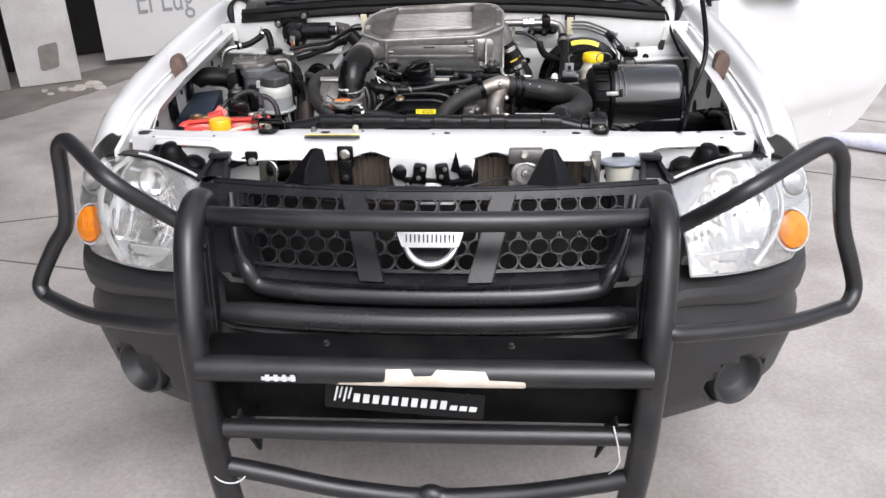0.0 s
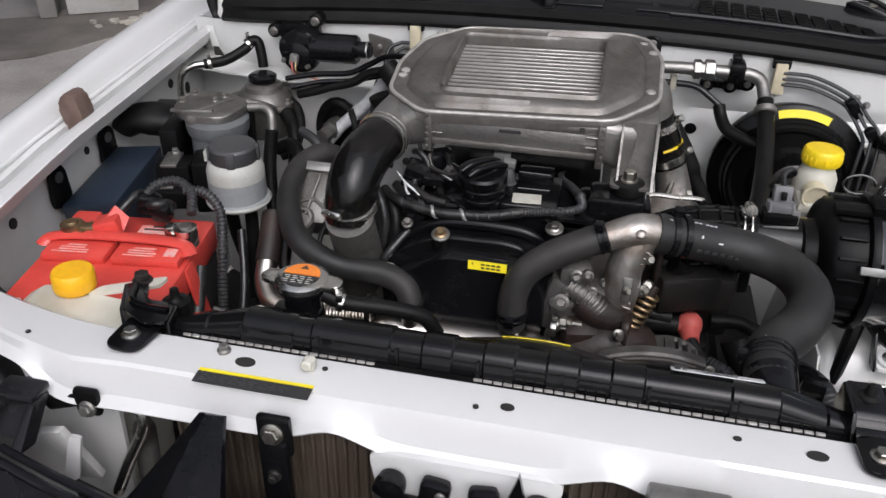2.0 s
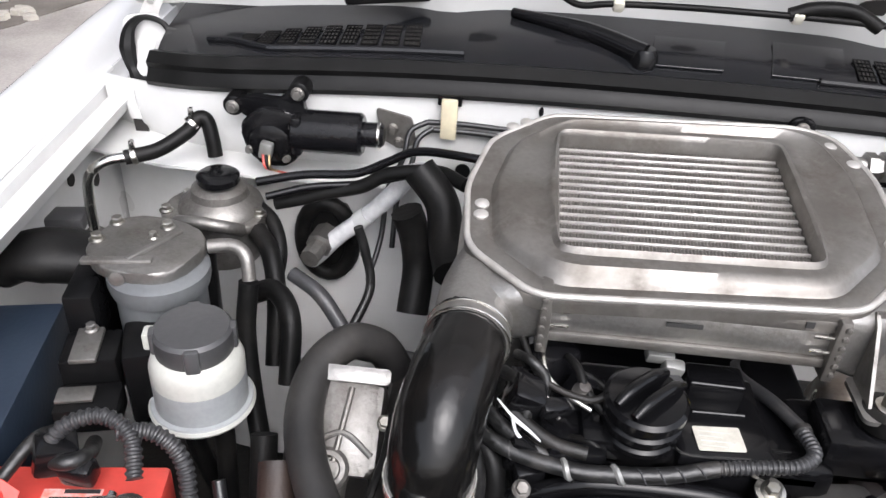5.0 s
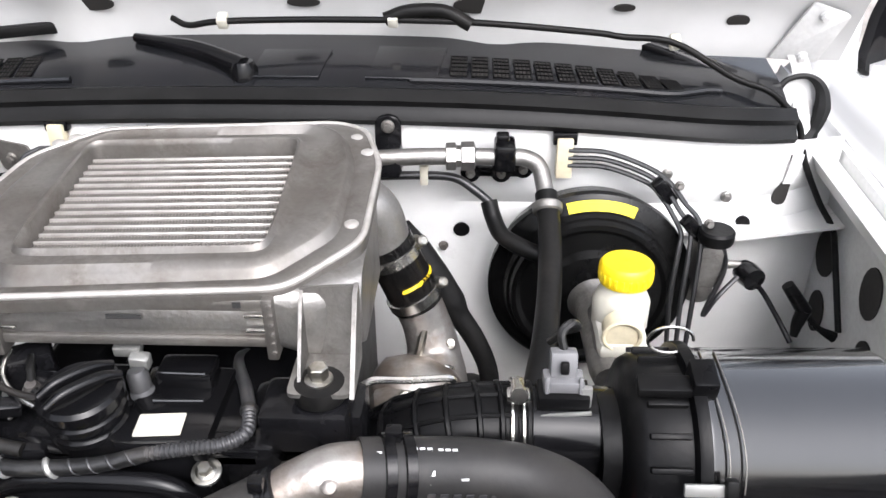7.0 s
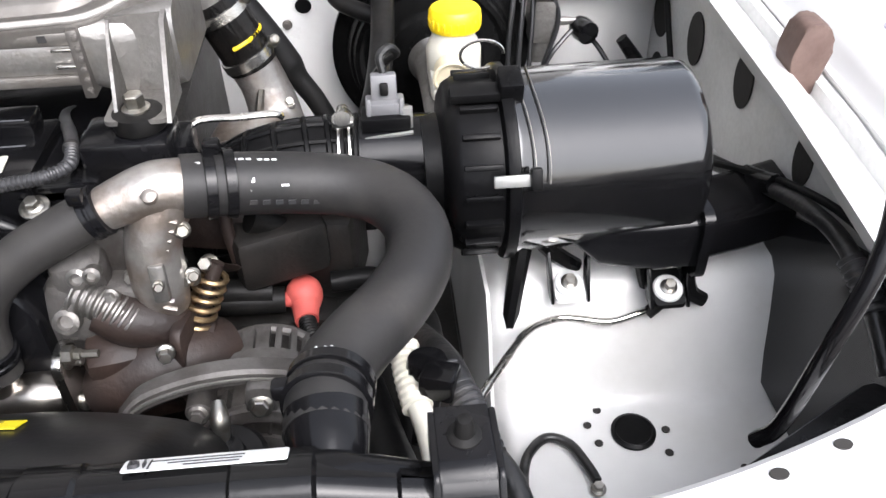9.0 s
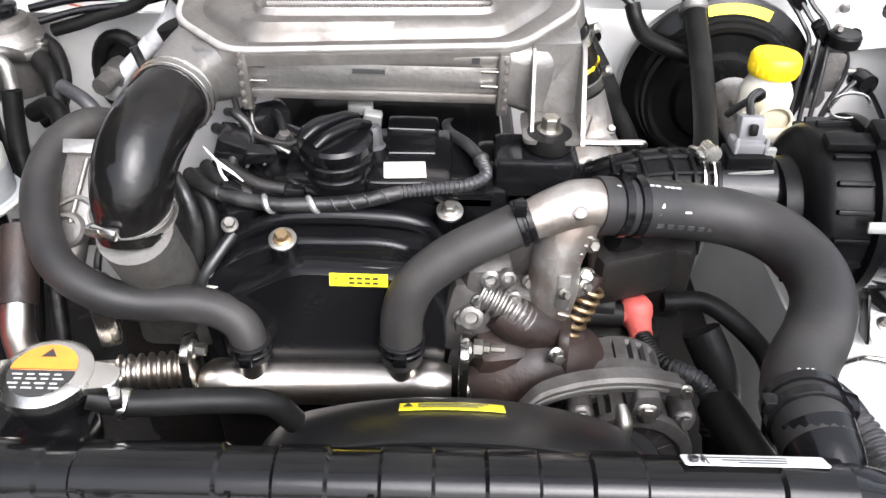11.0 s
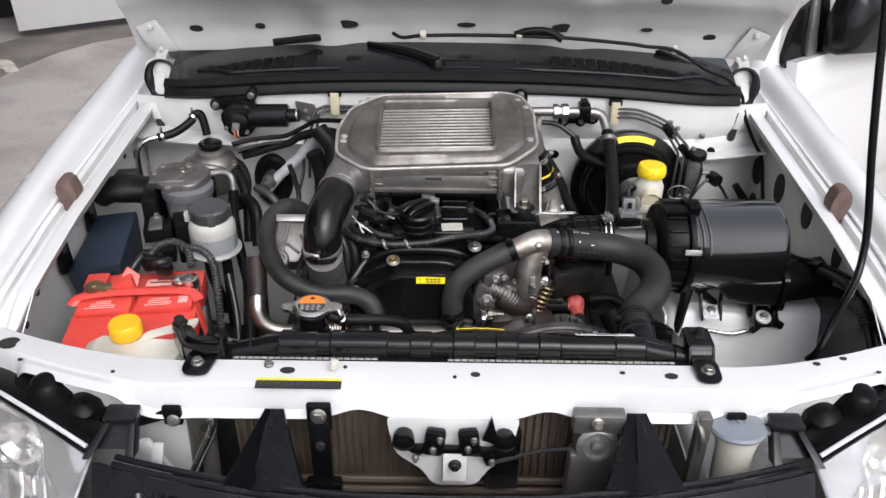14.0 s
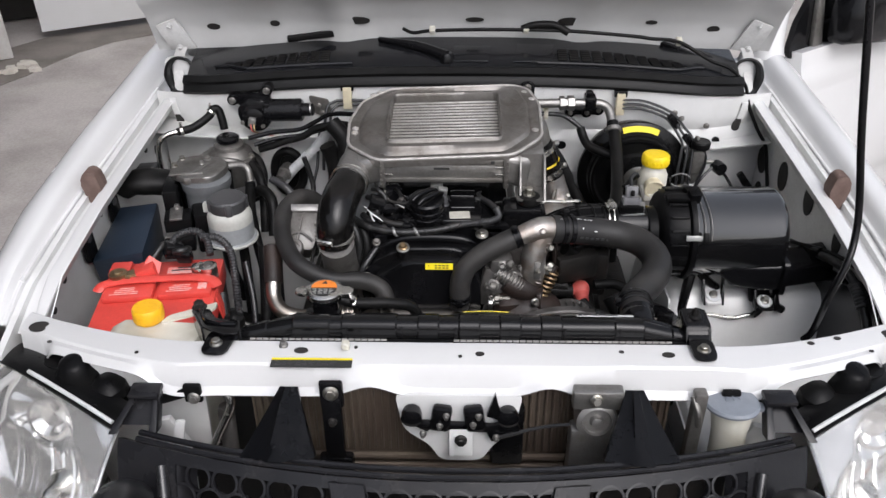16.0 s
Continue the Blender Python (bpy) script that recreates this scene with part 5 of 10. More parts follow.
loft(bm, [rounded([door_f(0.085 + d, 1.062 + d, o), door_f(0.23, 1.042 + d, o), door_f(0.385 - d, 1.022 + d, o), door_f(0.415 - d, 1.08, o), door_f(0.40 - d, 1.21 - d, o), door_f(0.12 + d, 1.225 - d, o), door_f(0.09 + d, 1.15, o)], 0.02, 4) for d, o in ((0.0, 0.05), (0.0, 0.085), (0.010, 0.115), (0.035, 0.135), (0.08, 0.142))])
part("mirror_shell", bm, GLOSS, mirror)

# ---- bull bar ----
bull = thing("bull_bar", "matt black tubular steel bull bar bolted ahead of the grille", "bull bar", (0, -0.45, 0.0))
for side in (-1, 1):
    bm = B()
    tube(bm, [V(side * 0.452, -0.195, 0.855), V(side * 0.456, -0.225, 0.892), V(side * 0.458, -0.262, 0.905), V(side * 0.456, -0.305, 0.895), V(side * 0.452, -0.350, 0.862), V(side * 0.446, -0.395, 0.79), V(side * 0.440, -0.432, 0.70), V(side * 0.434, -0.448, 0.58), V(side * 0.429, -0.452, 0.46), V(side * 0.418, -0.450, 0.33), V(side * 0.408, -0.44, 0.22)], 0.0275, 20, 10)
    part("upright", bm, SATIN, bull)
    bm = B()
    if side < 0:
        loop = (V(-0.60, -0.315, 0.975), V(-0.70, -0.225, 1.008), V(-0.735, -0.195, 1.012), V(-0.757, -0.188, 0.99), V(-0.762, -0.19, 0.93), V(-0.774, -0.195, 0.83), V(-0.810, -0.20, 0.775), V(-0.852, -0.21, 0.702), V(-0.852, -0.22, 0.675), V(-0.82, -0.235, 0.662), V(-0.68, -0.345, 0.690))
    else:
        loop = (V(0.60, -0.32, 0.965), V(0.735, -0.22, 1.00), V(0.782, -0.195, 1.005), V(0.810, -0.19, 0.975), V(0.822, -0.19, 0.91), V(0.839, -0.195, 0.83), V(0.868, -0.205, 0.75), V(0.882, -0.21, 0.70), V(0.866, -0.23, 0.672), V(0.83, -0.25, 0.670), V(0.70, -0.34, 0.690))
    tube(bm, [V(side * 0.455, -0.265, 0.84), V(side * 0.52, -0.275, 0.885), *loop, V(side * 0.50, -0.42, 0.715), V(side * 0.45, -0.43, 0.725)], 0.0165, 14, 8)
    part("side_loop", bm, SATIN, bull, "bent tube guarding the headlamp")
    # side plate with two long slots
    bm = B()
    prism(bm, [V(side * 0.440, -0.36, 0.862), V(side * 0.440, -0.255, 0.885), V(side * 0.432, -0.31, 0.66), V(side * 0.425, -0.36, 0.42), V(side * 0.420, -0.445, 0.42), V(side * 0.430, -0.44, 0.68)], (-side * 0.006, 0, 0), 0.001)
    plate = part("side_plate", bm, SATIN, bull, "flat black gusset with slots")
    for k in (0, 1):
        bm = B()
        tube(bm, [V(side * 0.4335, -0.300 - 0.028 * k, 0.85 - 0.01 * k), V(side * 0.4265, -0.345 - 0.028 * k, 0.66)], 0.0024, 6, 1)
        part("slot_edge", bm, BUMPER, plate)
    for y, z in ((-0.335, 0.845), (-0.38, 0.46)):
        bolt(plate, V(side * (0.430 if z > 0.6 else 0.420), y, z), (-side, 0, 0), 0.008, DARK)
for nm, pts, r in (
    ("top_tube", (V(-0.45, -0.275, 0.884), V(-0.34, -0.316, 0.899), V(-0.2, -0.352, 0.911), V(0.01, -0.370, 0.917), V(0.2, -0.352, 0.911), V(0.34, -0.316, 0.900), V(0.45, -0.275, 0.885)), 0.0195),
    ("cross_tube", (V(-0.43, -0.455, 0.645), V(0.0, -0.459, 0.645), V(0.43, -0.455, 0.645)), 0.0265),
    ("cross_tube", (V(-0.42, -0.440, 0.488), V(0.0, -0.440, 0.485), V(0.42, -0.440, 0.488)), 0.020),
    ("lower_tube", (V(-0.42, -0.45, 0.400), V(-0.32, -0.45, 0.378), V(-0.18, -0.45, 0.345), V(-0.03, -0.45, 0.326), V(0.01, -0.45, 0.336), V(0.05, -0.45, 0.326), V(0.2, -0.45, 0.342), V(0.35, -0.45, 0.374), V(0.42, -0.45, 0.395)), 0.020),
):
    bm = B()
    tube(bm, pts, r, 18, 8)
    part(nm, bm, SATIN, bull)
bm = B()
prism(bm, [V(-0.43, -0.372, 0.672), V(0.43, -0.372, 0.672), V(0.43, -0.452, 0.658), V(-0.43, -0.452, 0.658)], (0, 0.002, -0.005), 0.001)
shelf = part("step_plate", bm, BLACK, bull, "flat black plate between the tubes")
for x in (-0.19, 0.17):
    bolt(shelf, (x, -0.40, 0.668), (0, -0.4, 0.9), 0.006, DARK)
bm = B()
prism(bm, [V(-0.42, -0.385, 0.645), V(0.42, -0.385, 0.645), V(0.42, -0.405, 0.49), V(-0.42, -0.405, 0.49)], (0, 0.006, 0), 0.001)
part("back_plate", bm, BLACK, bull)
for x in (-0.27, -0.11, 0.06, 0.22):
    bm = B()
    box(bm, (x, -0.418, 0.462), (0.075, 0.012, 0.014), b=0.005)
    part("plate_lug", bm, SATIN, bull)
for side in (-1, 1):
    bm = B()
    prism(bm, rounded([V(side * 0.385, -0.36, 0.52), V(side * 0.385, -0.43, 0.50), V(side * 0.345, -0.43, 0.42), V(side * 0.36, -0.37, 0.40)], 0.01), (-side * 0.005, 0, 0), 0.001)
    lug = part("chassis_lug", bm, SATIN, bull)
    bolt(lug, V(side * 0.355, -0.405, 0.455), (-side, 0, 0), 0.009, ALUDULL)
# torn paper left on the front tube
bm = B()


def wrap(x, a):
    return V(x, -0.4585 - 0.0278 * math.cos(a), 0.645 + 0.0278 * math.sin(a))


outline = ((-0.155, -0.55, -0.35), (-0.115, -0.65, -0.30), (-0.07, -0.70, -0.2), (-0.065, -0.75, 0.75), (-0.02, -0.75, 0.8), (-0.012, -0.75, 0.3), (0.02, -0.75, 0.35), (0.03, -0.75, 0.78), (0.12, -0.75, 0.70), (0.128, -0.75, 0.1), (0.19, -0.72, 0.02), (0.195, -0.65, -0.1))
g = [[bm.verts.new(wrap(x, lo + (hi - lo) * j / 6)) for j in range(7)] for x, lo, hi in outline]
for a, b in zip(g, g[1:]):
    for i in range(6):
        bm.faces.new((a[i], a[i + 1], b[i + 1], b[i]))
bmesh.ops.recalc_face_normals(bm, faces=bm.faces)
bmesh.ops.solidify(bm, geom=list(bm.faces), thickness=0.0006)
tagged(part("paper_remnant", bm, PAPER), "torn white sticker remnant on the black tube", "sticker")
bm = B()
prism(bm, [V(-0.30, -0.4872, 0.649), V(-0.235, -0.4872, 0.649), V(-0.235, -0.4872, 0.641), V(-0.30, -0.4872, 0.641)], (0, -0.0008, 0))
for k, x in enumerate((-0.292, -0.276, -0.26, -0.244)):
    prism(bm, [V(x, -0.4878, 0.654), V(x + 0.008, -0.4878, 0.654), V(x + 0.008, -0.4878, 0.639), V(x, -0.4878, 0.639)], (0, -0.0008, 0))
tagged(part("worn_decal", bm, LABELW), "worn white decal on the black tube", "decal")
# advertising plate with pale bars in place of its print
ad = thing("advertising_plate", "tilted black plate with pale print below the bull bar tube", "sign", (0.03, -0.44, 0.55))
m4 = pose(-0.036, -0.452, 0.572, 90 - 12, 0, 0) @ pose(0, 0, 0, 0, 0, -4)
bm = B()
prism(bm, rounded([m4 @ V(-0.155, -0.026, 0), m4 @ V(0.155, -0.026, 0), m4 @ V(0.155, 0.026, 0), m4 @ V(-0.155, 0.026, 0)], 0.004), m4.to_3x3() @ V(0, 0, -0.003))
part("plate_board", bm, GLOSS, ad)
for k in range(13):
    bm = B()
    w = 0.012 if k < 10 else 0.014
    x = -0.100 + k * 0.0188
    hgt = 0.009 if k < 10 else 0.005
    prism(bm, [m4 @ V(x, -0.010, 0.001), m4 @ V(x + w, -0.010, 0.001), m4 @ V(x + w + 0.002, -0.010 + hgt * 2, 0.001), m4 @ V(x + 0.002, -0.010 + hgt * 2, 0.001)], m4.to_3x3() @ V(0, 0, 0.001))
    part("print_bar", bm, LABELW, ad)
for k in range(4):
    bm = B()
    prism(bm, [m4 @ V(-0.138 + k * 0.009, -0.010 + 0.006 * (k % 2), 0.001), m4 @ V(-0.134 + k * 0.009, -0.010 + 0.006 * (k % 2), 0.001), m4 @ V(-0.129 + k * 0.009, 0.020, 0.001), m4 @ V(-0.133 + k * 0.009, 0.020, 0.001)], m4.to_3x3() @ V(0, 0, 0.001))
    part("print_bar", bm, LABELW, ad)
for side in (-1, 1):
    bm = B()
    pts = [V(side * 0.40 + 0.034 * math.cos(a), -0.458 + 0.034 * math.sin(a), 0.39 + 0.004 * math.sin(2 * a)) for a in [k * math.tau / 16 for k in range(17)]]
    tube(bm, pts if side < 0 else [V(0.37, -0.45, 0.52), V(0.385, -0.47, 0.45), V(0.37, -0.45, 0.40)], 0.0016, 6, 2)
    tagged(part("tie_wire", bm, LABELW), "white cable tie round the black tube", "cable tie")

# ---- engine ----
engine = thing("engine", "black and grey turbo diesel engine in the open bay", "engine", (-0.03, 0.5, 0.45))
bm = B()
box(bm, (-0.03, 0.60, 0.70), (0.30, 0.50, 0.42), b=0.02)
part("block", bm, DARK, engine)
# made-up dark boxes fill the shaded gaps round the block and hide the bulkhead
for nm, c0, s0 in (("front_dark_mass", (-0.04, 0.40, 0.66), (0.34, 0.12, 0.36)), ("left_dark_mass", (-0.235, 0.52, 0.64), (0.14, 0.30, 0.34)), ("right_dark_mass", (0.20, 0.56, 0.62), (0.16, 0.34, 0.32))):
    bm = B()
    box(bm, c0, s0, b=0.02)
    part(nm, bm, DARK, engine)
# valve cover with ledges
for nm, c0, s0, bb in (("valve_cover", (-0.03, 0.56, 0.945), (0.25, 0.36, 0.05), 0.01), ("label_ledge", (0.002, 0.425, 0.969), (0.078, 0.10, 0.022), 0.004), ("coil_cover", (0.003, 0.458, 0.985), (0.050, 0.030, 0.022), 0.004), ("coil_cover", (0.052, 0.425, 0.958), (0.06, 0.09, 0.018), 0.004), ("filler_boss", (-0.075, 0.43, 0.965), (0.08, 0.10, 0.03), 0.008), ("mount_block", (0.118, 0.415, 0.978), (0.075, 0.055, 0.04), 0.006), ("mount_block", (0.115, 0.435, 0.955), (0.10, 0.05, 0.05), 0.008)):
    bm = B()
    box(bm, c0, s0, b=bb)
    part(nm, bm, GLOSS, engine, "glossy black valve cover" if nm == "valve_cover" else "")
# polished steps in the cover
for pts in (((-0.020, 0.444, 0.9965), (0.024, 0.443, 0.9965)), ((-0.019, 0.425, 0.981), (0.025, 0.426, 0.981)), ((0.016, 0.398, 0.972), (0.060, 0.400, 0.970)), ((-0.038, 0.395, 0.981), (-0.040, 0.382, 0.981), (-0.028, 0.375, 0.980), (0.020, 0.377, 0.980))):
    bm = B()
    tube(bm, pts, 0.0013, 6, 3)
    part("cover_step", bm, DRUM, engine)
bm = B()
prism(bm, rounded([V(-0.021, 0.380, 0.9812), V(0.018, 0.383, 0.9812), V(0.016, 0.409, 0.9816), V(-0.023, 0.406, 0.9816)], 0.002), (0, 0, 0.0008))
clab = part("cover_label", bm, mat("cream_printed_label", (0.50, 0.48, 0.42), 0.4, c2=(0.40, 0.38, 0.33), scale=90, fine=600, bump=0.0), engine, "cream printed label")
bm = B()
for k, w in enumerate((0.022, 0.028, 0.018, 0.025)):
    box(bm, (-0.018 + w / 2, 0.386 + k * 0.0052, 0.9824), (w, 0.0011, 0.0006), b=0)
part("label_print", bm, PSTANK, clab)
# timing cover: an arched front whose top steps down in two glossy ridges
arch = [(-0.190, 0.86), (-0.187, 0.895), (-0.160, 0.918), (-0.120, 0.938), (-0.098, 0.944), (-0.03, 0.942), (0.018, 0.938), (0.040, 0.922), (0.052, 0.90), (0.056, 0.85), (0.045, 0.76), (-0.175, 0.76)]


def tc(x, z, y0):
    return V(x, y0 - 0.12 * (0.945 - z), z)


bm = B()
loft(bm, [rounded([tc(x, z, y) for x, z in arch], 0.01, 3) for y in (0.375, 0.332)])
sm = [(x * 0.88 - 0.008, 0.80 + (z - 0.80) * 0.90) for x, z in arch]
loft(bm, [rounded([tc(x, z, 0.334) for x, z in sm], 0.02, 4), rounded([tc(x * 0.985, z - 0.002, 0.318) for x, z in sm], 0.02, 4), rounded([tc(x * 0.96, z - 0.006, 0.313) for x, z in sm], 0.02, 4)])
part("timing_cover", bm, GLOSS, engine, "glossy black arched timing cover")
for ridge, r in ((((-0.200, 0.365, 0.885), (-0.185, 0.364, 0.905), (-0.150, 0.363, 0.929), (-0.118, 0.362, 0.945), (-0.090, 0.362, 0.950), (-0.042, 0.362, 0.951), (0.003, 0.362, 0.947), (0.026, 0.362, 0.932), (0.036, 0.362, 0.908), (0.040, 0.358, 0.88)), 0.0085), (((-0.170, 0.336, 0.898), (-0.140, 0.336, 0.924), (-0.106, 0.336, 0.938), (-0.062, 0.336, 0.940), (-0.020, 0.336, 0.940), (0.006, 0.336, 0.931), (0.022, 0.336, 0.906), (0.026, 0.334, 0.88)), 0.0065), (((-0.135, 0.322, 0.905), (-0.10, 0.322, 0.920), (-0.055, 0.321, 0.923), (-0.015, 0.322, 0.922), (0.002, 0.323, 0.910), (0.008, 0.323, 0.89)), 0.0035)):
    bm = B()
    tube(bm, ridge, r, 12, 6)
    part("cover_ridge", bm, GLOSS, engine)
for x, y, z, r, m in ((-0.108, 0.336, 0.948, 0.0072, BRASS), (-0.180, 0.342, 0.895, 0.007, STEEL), (0.040, 0.376, 0.955, 0.0072, STEEL)):
    bm = B()
    lathe(bm, (x, y, z - 0.035), (0, -0.2, 1), [(0.0125, 0), (0.0125, 0.033), (0.009, 0.035)], 18)
    part("boss", bm, GLOSS, engine)
    bm = B()
    lathe(bm, (x, y - 0.007, z), (0, -0.3, 0.95), [(0.0125, -0.001), (0.0125, 0.001), (0.009, 0.002)], 20)
    part("washer", bm, ZINC, engine)
    bolt(engine, (x, y - 0.0075, z + 0.001), (0, -0.3, 0.95), r, m, h=0.009)
bm = B()
prism(bm, [V(-0.066, 0.3115, 0.925), V(-0.014, 0.3115, 0.925), V(-0.014, 0.309, 0.913), V(-0.066, 0.309, 0.913)], (0, -0.001, 0))
lab = part("caution_label", bm, LABELY, engine, "yellow caution label")
bm = B()
prism(bm, [V(-0.064, 0.3098, 0.915), V(-0.056, 0.3098, 0.915), V(-0.060, 0.3105, 0.923)], (0, -0.0008, 0))
for k in range(4):
    box(bm, (-0.046 + k * 0.007, 0.3090, 0.9215), (0.005, 0.0008, 0.0022), b=0)
    box(bm, (-0.046 + k * 0.007, 0.3085, 0.9165), (0.005, 0.0008, 0.0022), b=0)
part("label_print", bm, INK, lab)
# oil cap: a ribbed neck under a wide cap with a twin grip across it
bm = B()
c, ax = V(-0.066, 0.405, 0.972), V(0, -0.10, 1)
lathe(bm, c, ax, [(0.029, -0.012), (0.029, 0.002), (0.033, 0.004), (0.033, 0.009), (0.030, 0.011), (0.030, 0.016), (0.034, 0.018), (0.034, 0.024), (0.031, 0.026), (0.031, 0.030), (0.0345, 0.032), (0.0345, 0.040), (0.031, 0.043), (0.0, 0.043)], 36)
cap = part("oil_cap", bm, GLOSS, engine, "black ribbed oil filler cap")
bm = B()
for d in (-0.009, 0.009):
    o = c + V(0.002, -0.006, 0.045) + V(-0.55, 0.60, 0).normalized() * d
    tube(bm, [o + V(-0.022, -0.021, 0), o + V(-0.010, -0.009, 0.006), o + V(0.010, 0.011, 0.006), o + V(0.022, 0.023, 0)], [0.004, 0.0055, 0.0055, 0.004], 10, 5)
part("grip_bar", bm, GLOSS, cap)
# pale connector over a grey sensor behind the cap
bm = B()
box(bm, (-0.048, 0.460, 1.010), (0.024, 0.012, 0.012), (15, 4, 4), 0.002)
box(bm, (-0.036, 0.453, 1.002), (0.018, 0.012, 0.016), (15, 8, 0), 0.003)
part("connector", bm, CORELIGHT, engine)
bm = B()
lathe(bm, (-0.034, 0.440, 0.972), (-0.1, 0.1, 1), [(0.013, 0), (0.013, 0.006), (0.0095, 0.009), (0.0095, 0.024), (0.0075, 0.028)], 14)
part("sensor", bm, GREYCAP, engine)
# fuel rail beside the cap: bent pipes and dark plugs
for pts, r, m in (
    (((-0.150, 0.452, 1.012), (-0.147, 0.430, 1.006), (-0.138, 0.418, 1.000), (-0.120, 0.406, 0.996), (-0.108, 0.400, 0.993)), 0.0026, STEEL),
    (((-0.17, 0.46, 1.02), (-0.15, 0.42, 1.005), (-0.11, 0.405, 1.0), (-0.09, 0.41, 1.012)), 0.003, DARK),
    (((-0.175, 0.40, 0.985), (-0.14, 0.378, 0.975), (-0.11, 0.372, 0.972)), 0.006, DARK),
    (((-0.16, 0.36, 0.93), (-0.185, 0.33, 0.90), (-0.195, 0.33, 0.86)), 0.006, SATIN),
):
    bm = B()
    tube(bm, pts, r, 10, 6)
    part("pipe", bm, m, engine)
bm = B()
lathe(bm, (-0.116, 0.418, 0.990), (0.1, -0.3, 1), [(0.009, 0), (0.009, 0.010), (0.007, 0.012), (0.005, 0.018), (0.0, 0.019)], 12)
part("pipe_union", bm, ALTM, engine)
for c0, s, rot in (((-0.165, 0.41, 0.985), (0.03, 0.03, 0.05), (10, 20, 0)), ((-0.11, 0.43, 0.985), (0.035, 0.025, 0.03), (0, 30, 20)), ((-0.14, 0.455, 0.985), (0.045, 0.03, 0.05), (0, 0, 30)), ((-0.155, 0.385, 0.955), (0.04, 0.03, 0.035), (0, 15, 0)), ((-0.118, 0.378, 0.960), (0.05, 0.018, 0.03), (0, 5, 4))):
    bm = B()
    box(bm, c0, s, rot, 0.006)
    part("plastic_connector", bm, GLOSS, engine)
# grimy lower front: crank pulley, belt and housings seen between the hoses
bm = B()
lathe(bm, (0.09, 0.34, 0.80), (0, -1, 0), [(0.05, 0), (0.055, 0.02), (0.04, 0.03), (0.02, 0.035)], 26)
box(bm, (0.085, 0.345, 0.86), (0.10, 0.06, 0.09), (0, 10, 0), 0.012)
box(bm, (0.10, 0.37, 0.92), (0.07, 0.06, 0.05), (0, -8, 0), 0.012)
part("water_pump", bm, ALTM, engine, "dirty cast metal pump housing")
for x, y, z in ((0.052, 0.312, 0.875), (0.068, 0.312, 0.895), (0.06, 0.315, 0.86), (0.10, 0.312, 0.90), (0.085, 0.312, 0.885), (0.115, 0.33, 0.905)):
    bolt(engine, (x, y, z), (0, -1, 0.3), 0.006, ALUDULL)
bm = B()
tube(bm, [(0.07, 0.318, 0.90), (0.095, 0.31, 0.89), (0.115, 0.305, 0.875)], 0.0155, 16, 6, 0.006, 0.003)
part("bellows", bm, ALUDULL, engine)
bm = B()
tube(bm, [(0.070, 0.298, 0.800), (0.095, 0.298, 0.812), (0.125, 0.304, 0.822), (0.155, 0.316, 0.818), (0.175, 0.335, 0.81)], [0.026, 0.032, 0.033, 0.030, 0.028], 18, 8)
box(bm, (0.090, 0.305, 0.835), (0.05, 0.045, 0.05), (15, 0, 10), 0.014)
box(bm, (0.118, 0.325, 0.80), (0.12, 0.05, 0.10), (0, 0, 10), 0.018)
part("exhaust_manifold", bm, RUST, engine, "rust-brown exhaust casting")
bm = B()
prism(bm, rounded([V(0.142, 0.280, 0.790), V(0.148, 0.325, 0.785), V(0.150, 0.335, 0.865), V(0.142, 0.292, 0.872)], 0.014), (0.010, -0.004, 0), 0.002)
part("manifold_flange", bm, RUST, engine)
bm = B()
tube(bm, [(0.086, 0.315, 0.885), (0.108, 0.312, 0.872), (0.128, 0.316, 0.862), (0.142, 0.322, 0.85)], [0.020, 0.023, 0.022, 0.02], 16, 6)
part("heat_elbow", bm, RUST, engine)
# coil spring on its stud, with the clamp disc above
c0, c1 = V(0.152, 0.326, 0.834), V(0.177, 0.347, 0.886)
uu, vv, aa = frame_of(c1 - c0)
coil = [c0.lerp(c1, k / 96) + (uu * math.cos(k * math.tau / 14) + vv * math.sin(k * math.tau / 14)) * 0.0125 for k in range(97)]
bm = B()
tube(bm, coil, 0.0028, 7, 1)
part("coil_spring", bm, BRASS, engine, "brass coloured coil spring")
bm = B()
tube(bm, [c0 - aa * 0.02, c1 + aa * 0.012], 0.0065, 10, 1)
part("spring_stud", bm, RUST, engine)
bm = B()
prism(bm, rounded([V(0.150, 0.372, 0.872), V(0.176, 0.352, 0.898), V(0.200, 0.372, 0.872), V(0.186, 0.384, 0.856)], 0.010), V(-0.1, -0.72, 0.62) * 0.008, 0.001)
part("clamp_disc", bm, RUST, engine)
bolt(engine, V(0.173, 0.357, 0.890), (-0.1, -0.72, 0.62), 0.0075, ZINC, h=0.014)
bolt(engine, V(0.140, 0.283, 0.858), (0.2, -0.9, 0.3), 0.0066, ZINC, h=0.012)
bolt(engine, V(0.164, 0.331, 0.898), (-0.4, -0.8, 0.3), 0.0065, ZINC, h=0.012)
bm = B()
lathe(bm, (0.064, 0.274, 0.874), (1, -0.05, 0.0), [(0.0080, 0), (0.0080, 0.008), (0.0050, 0.009), (0.0050, 0.014), (0.0034, 0.015), (0.0034, 0.028)], 6)
part("flange_stud", bm, ZINC, engine)
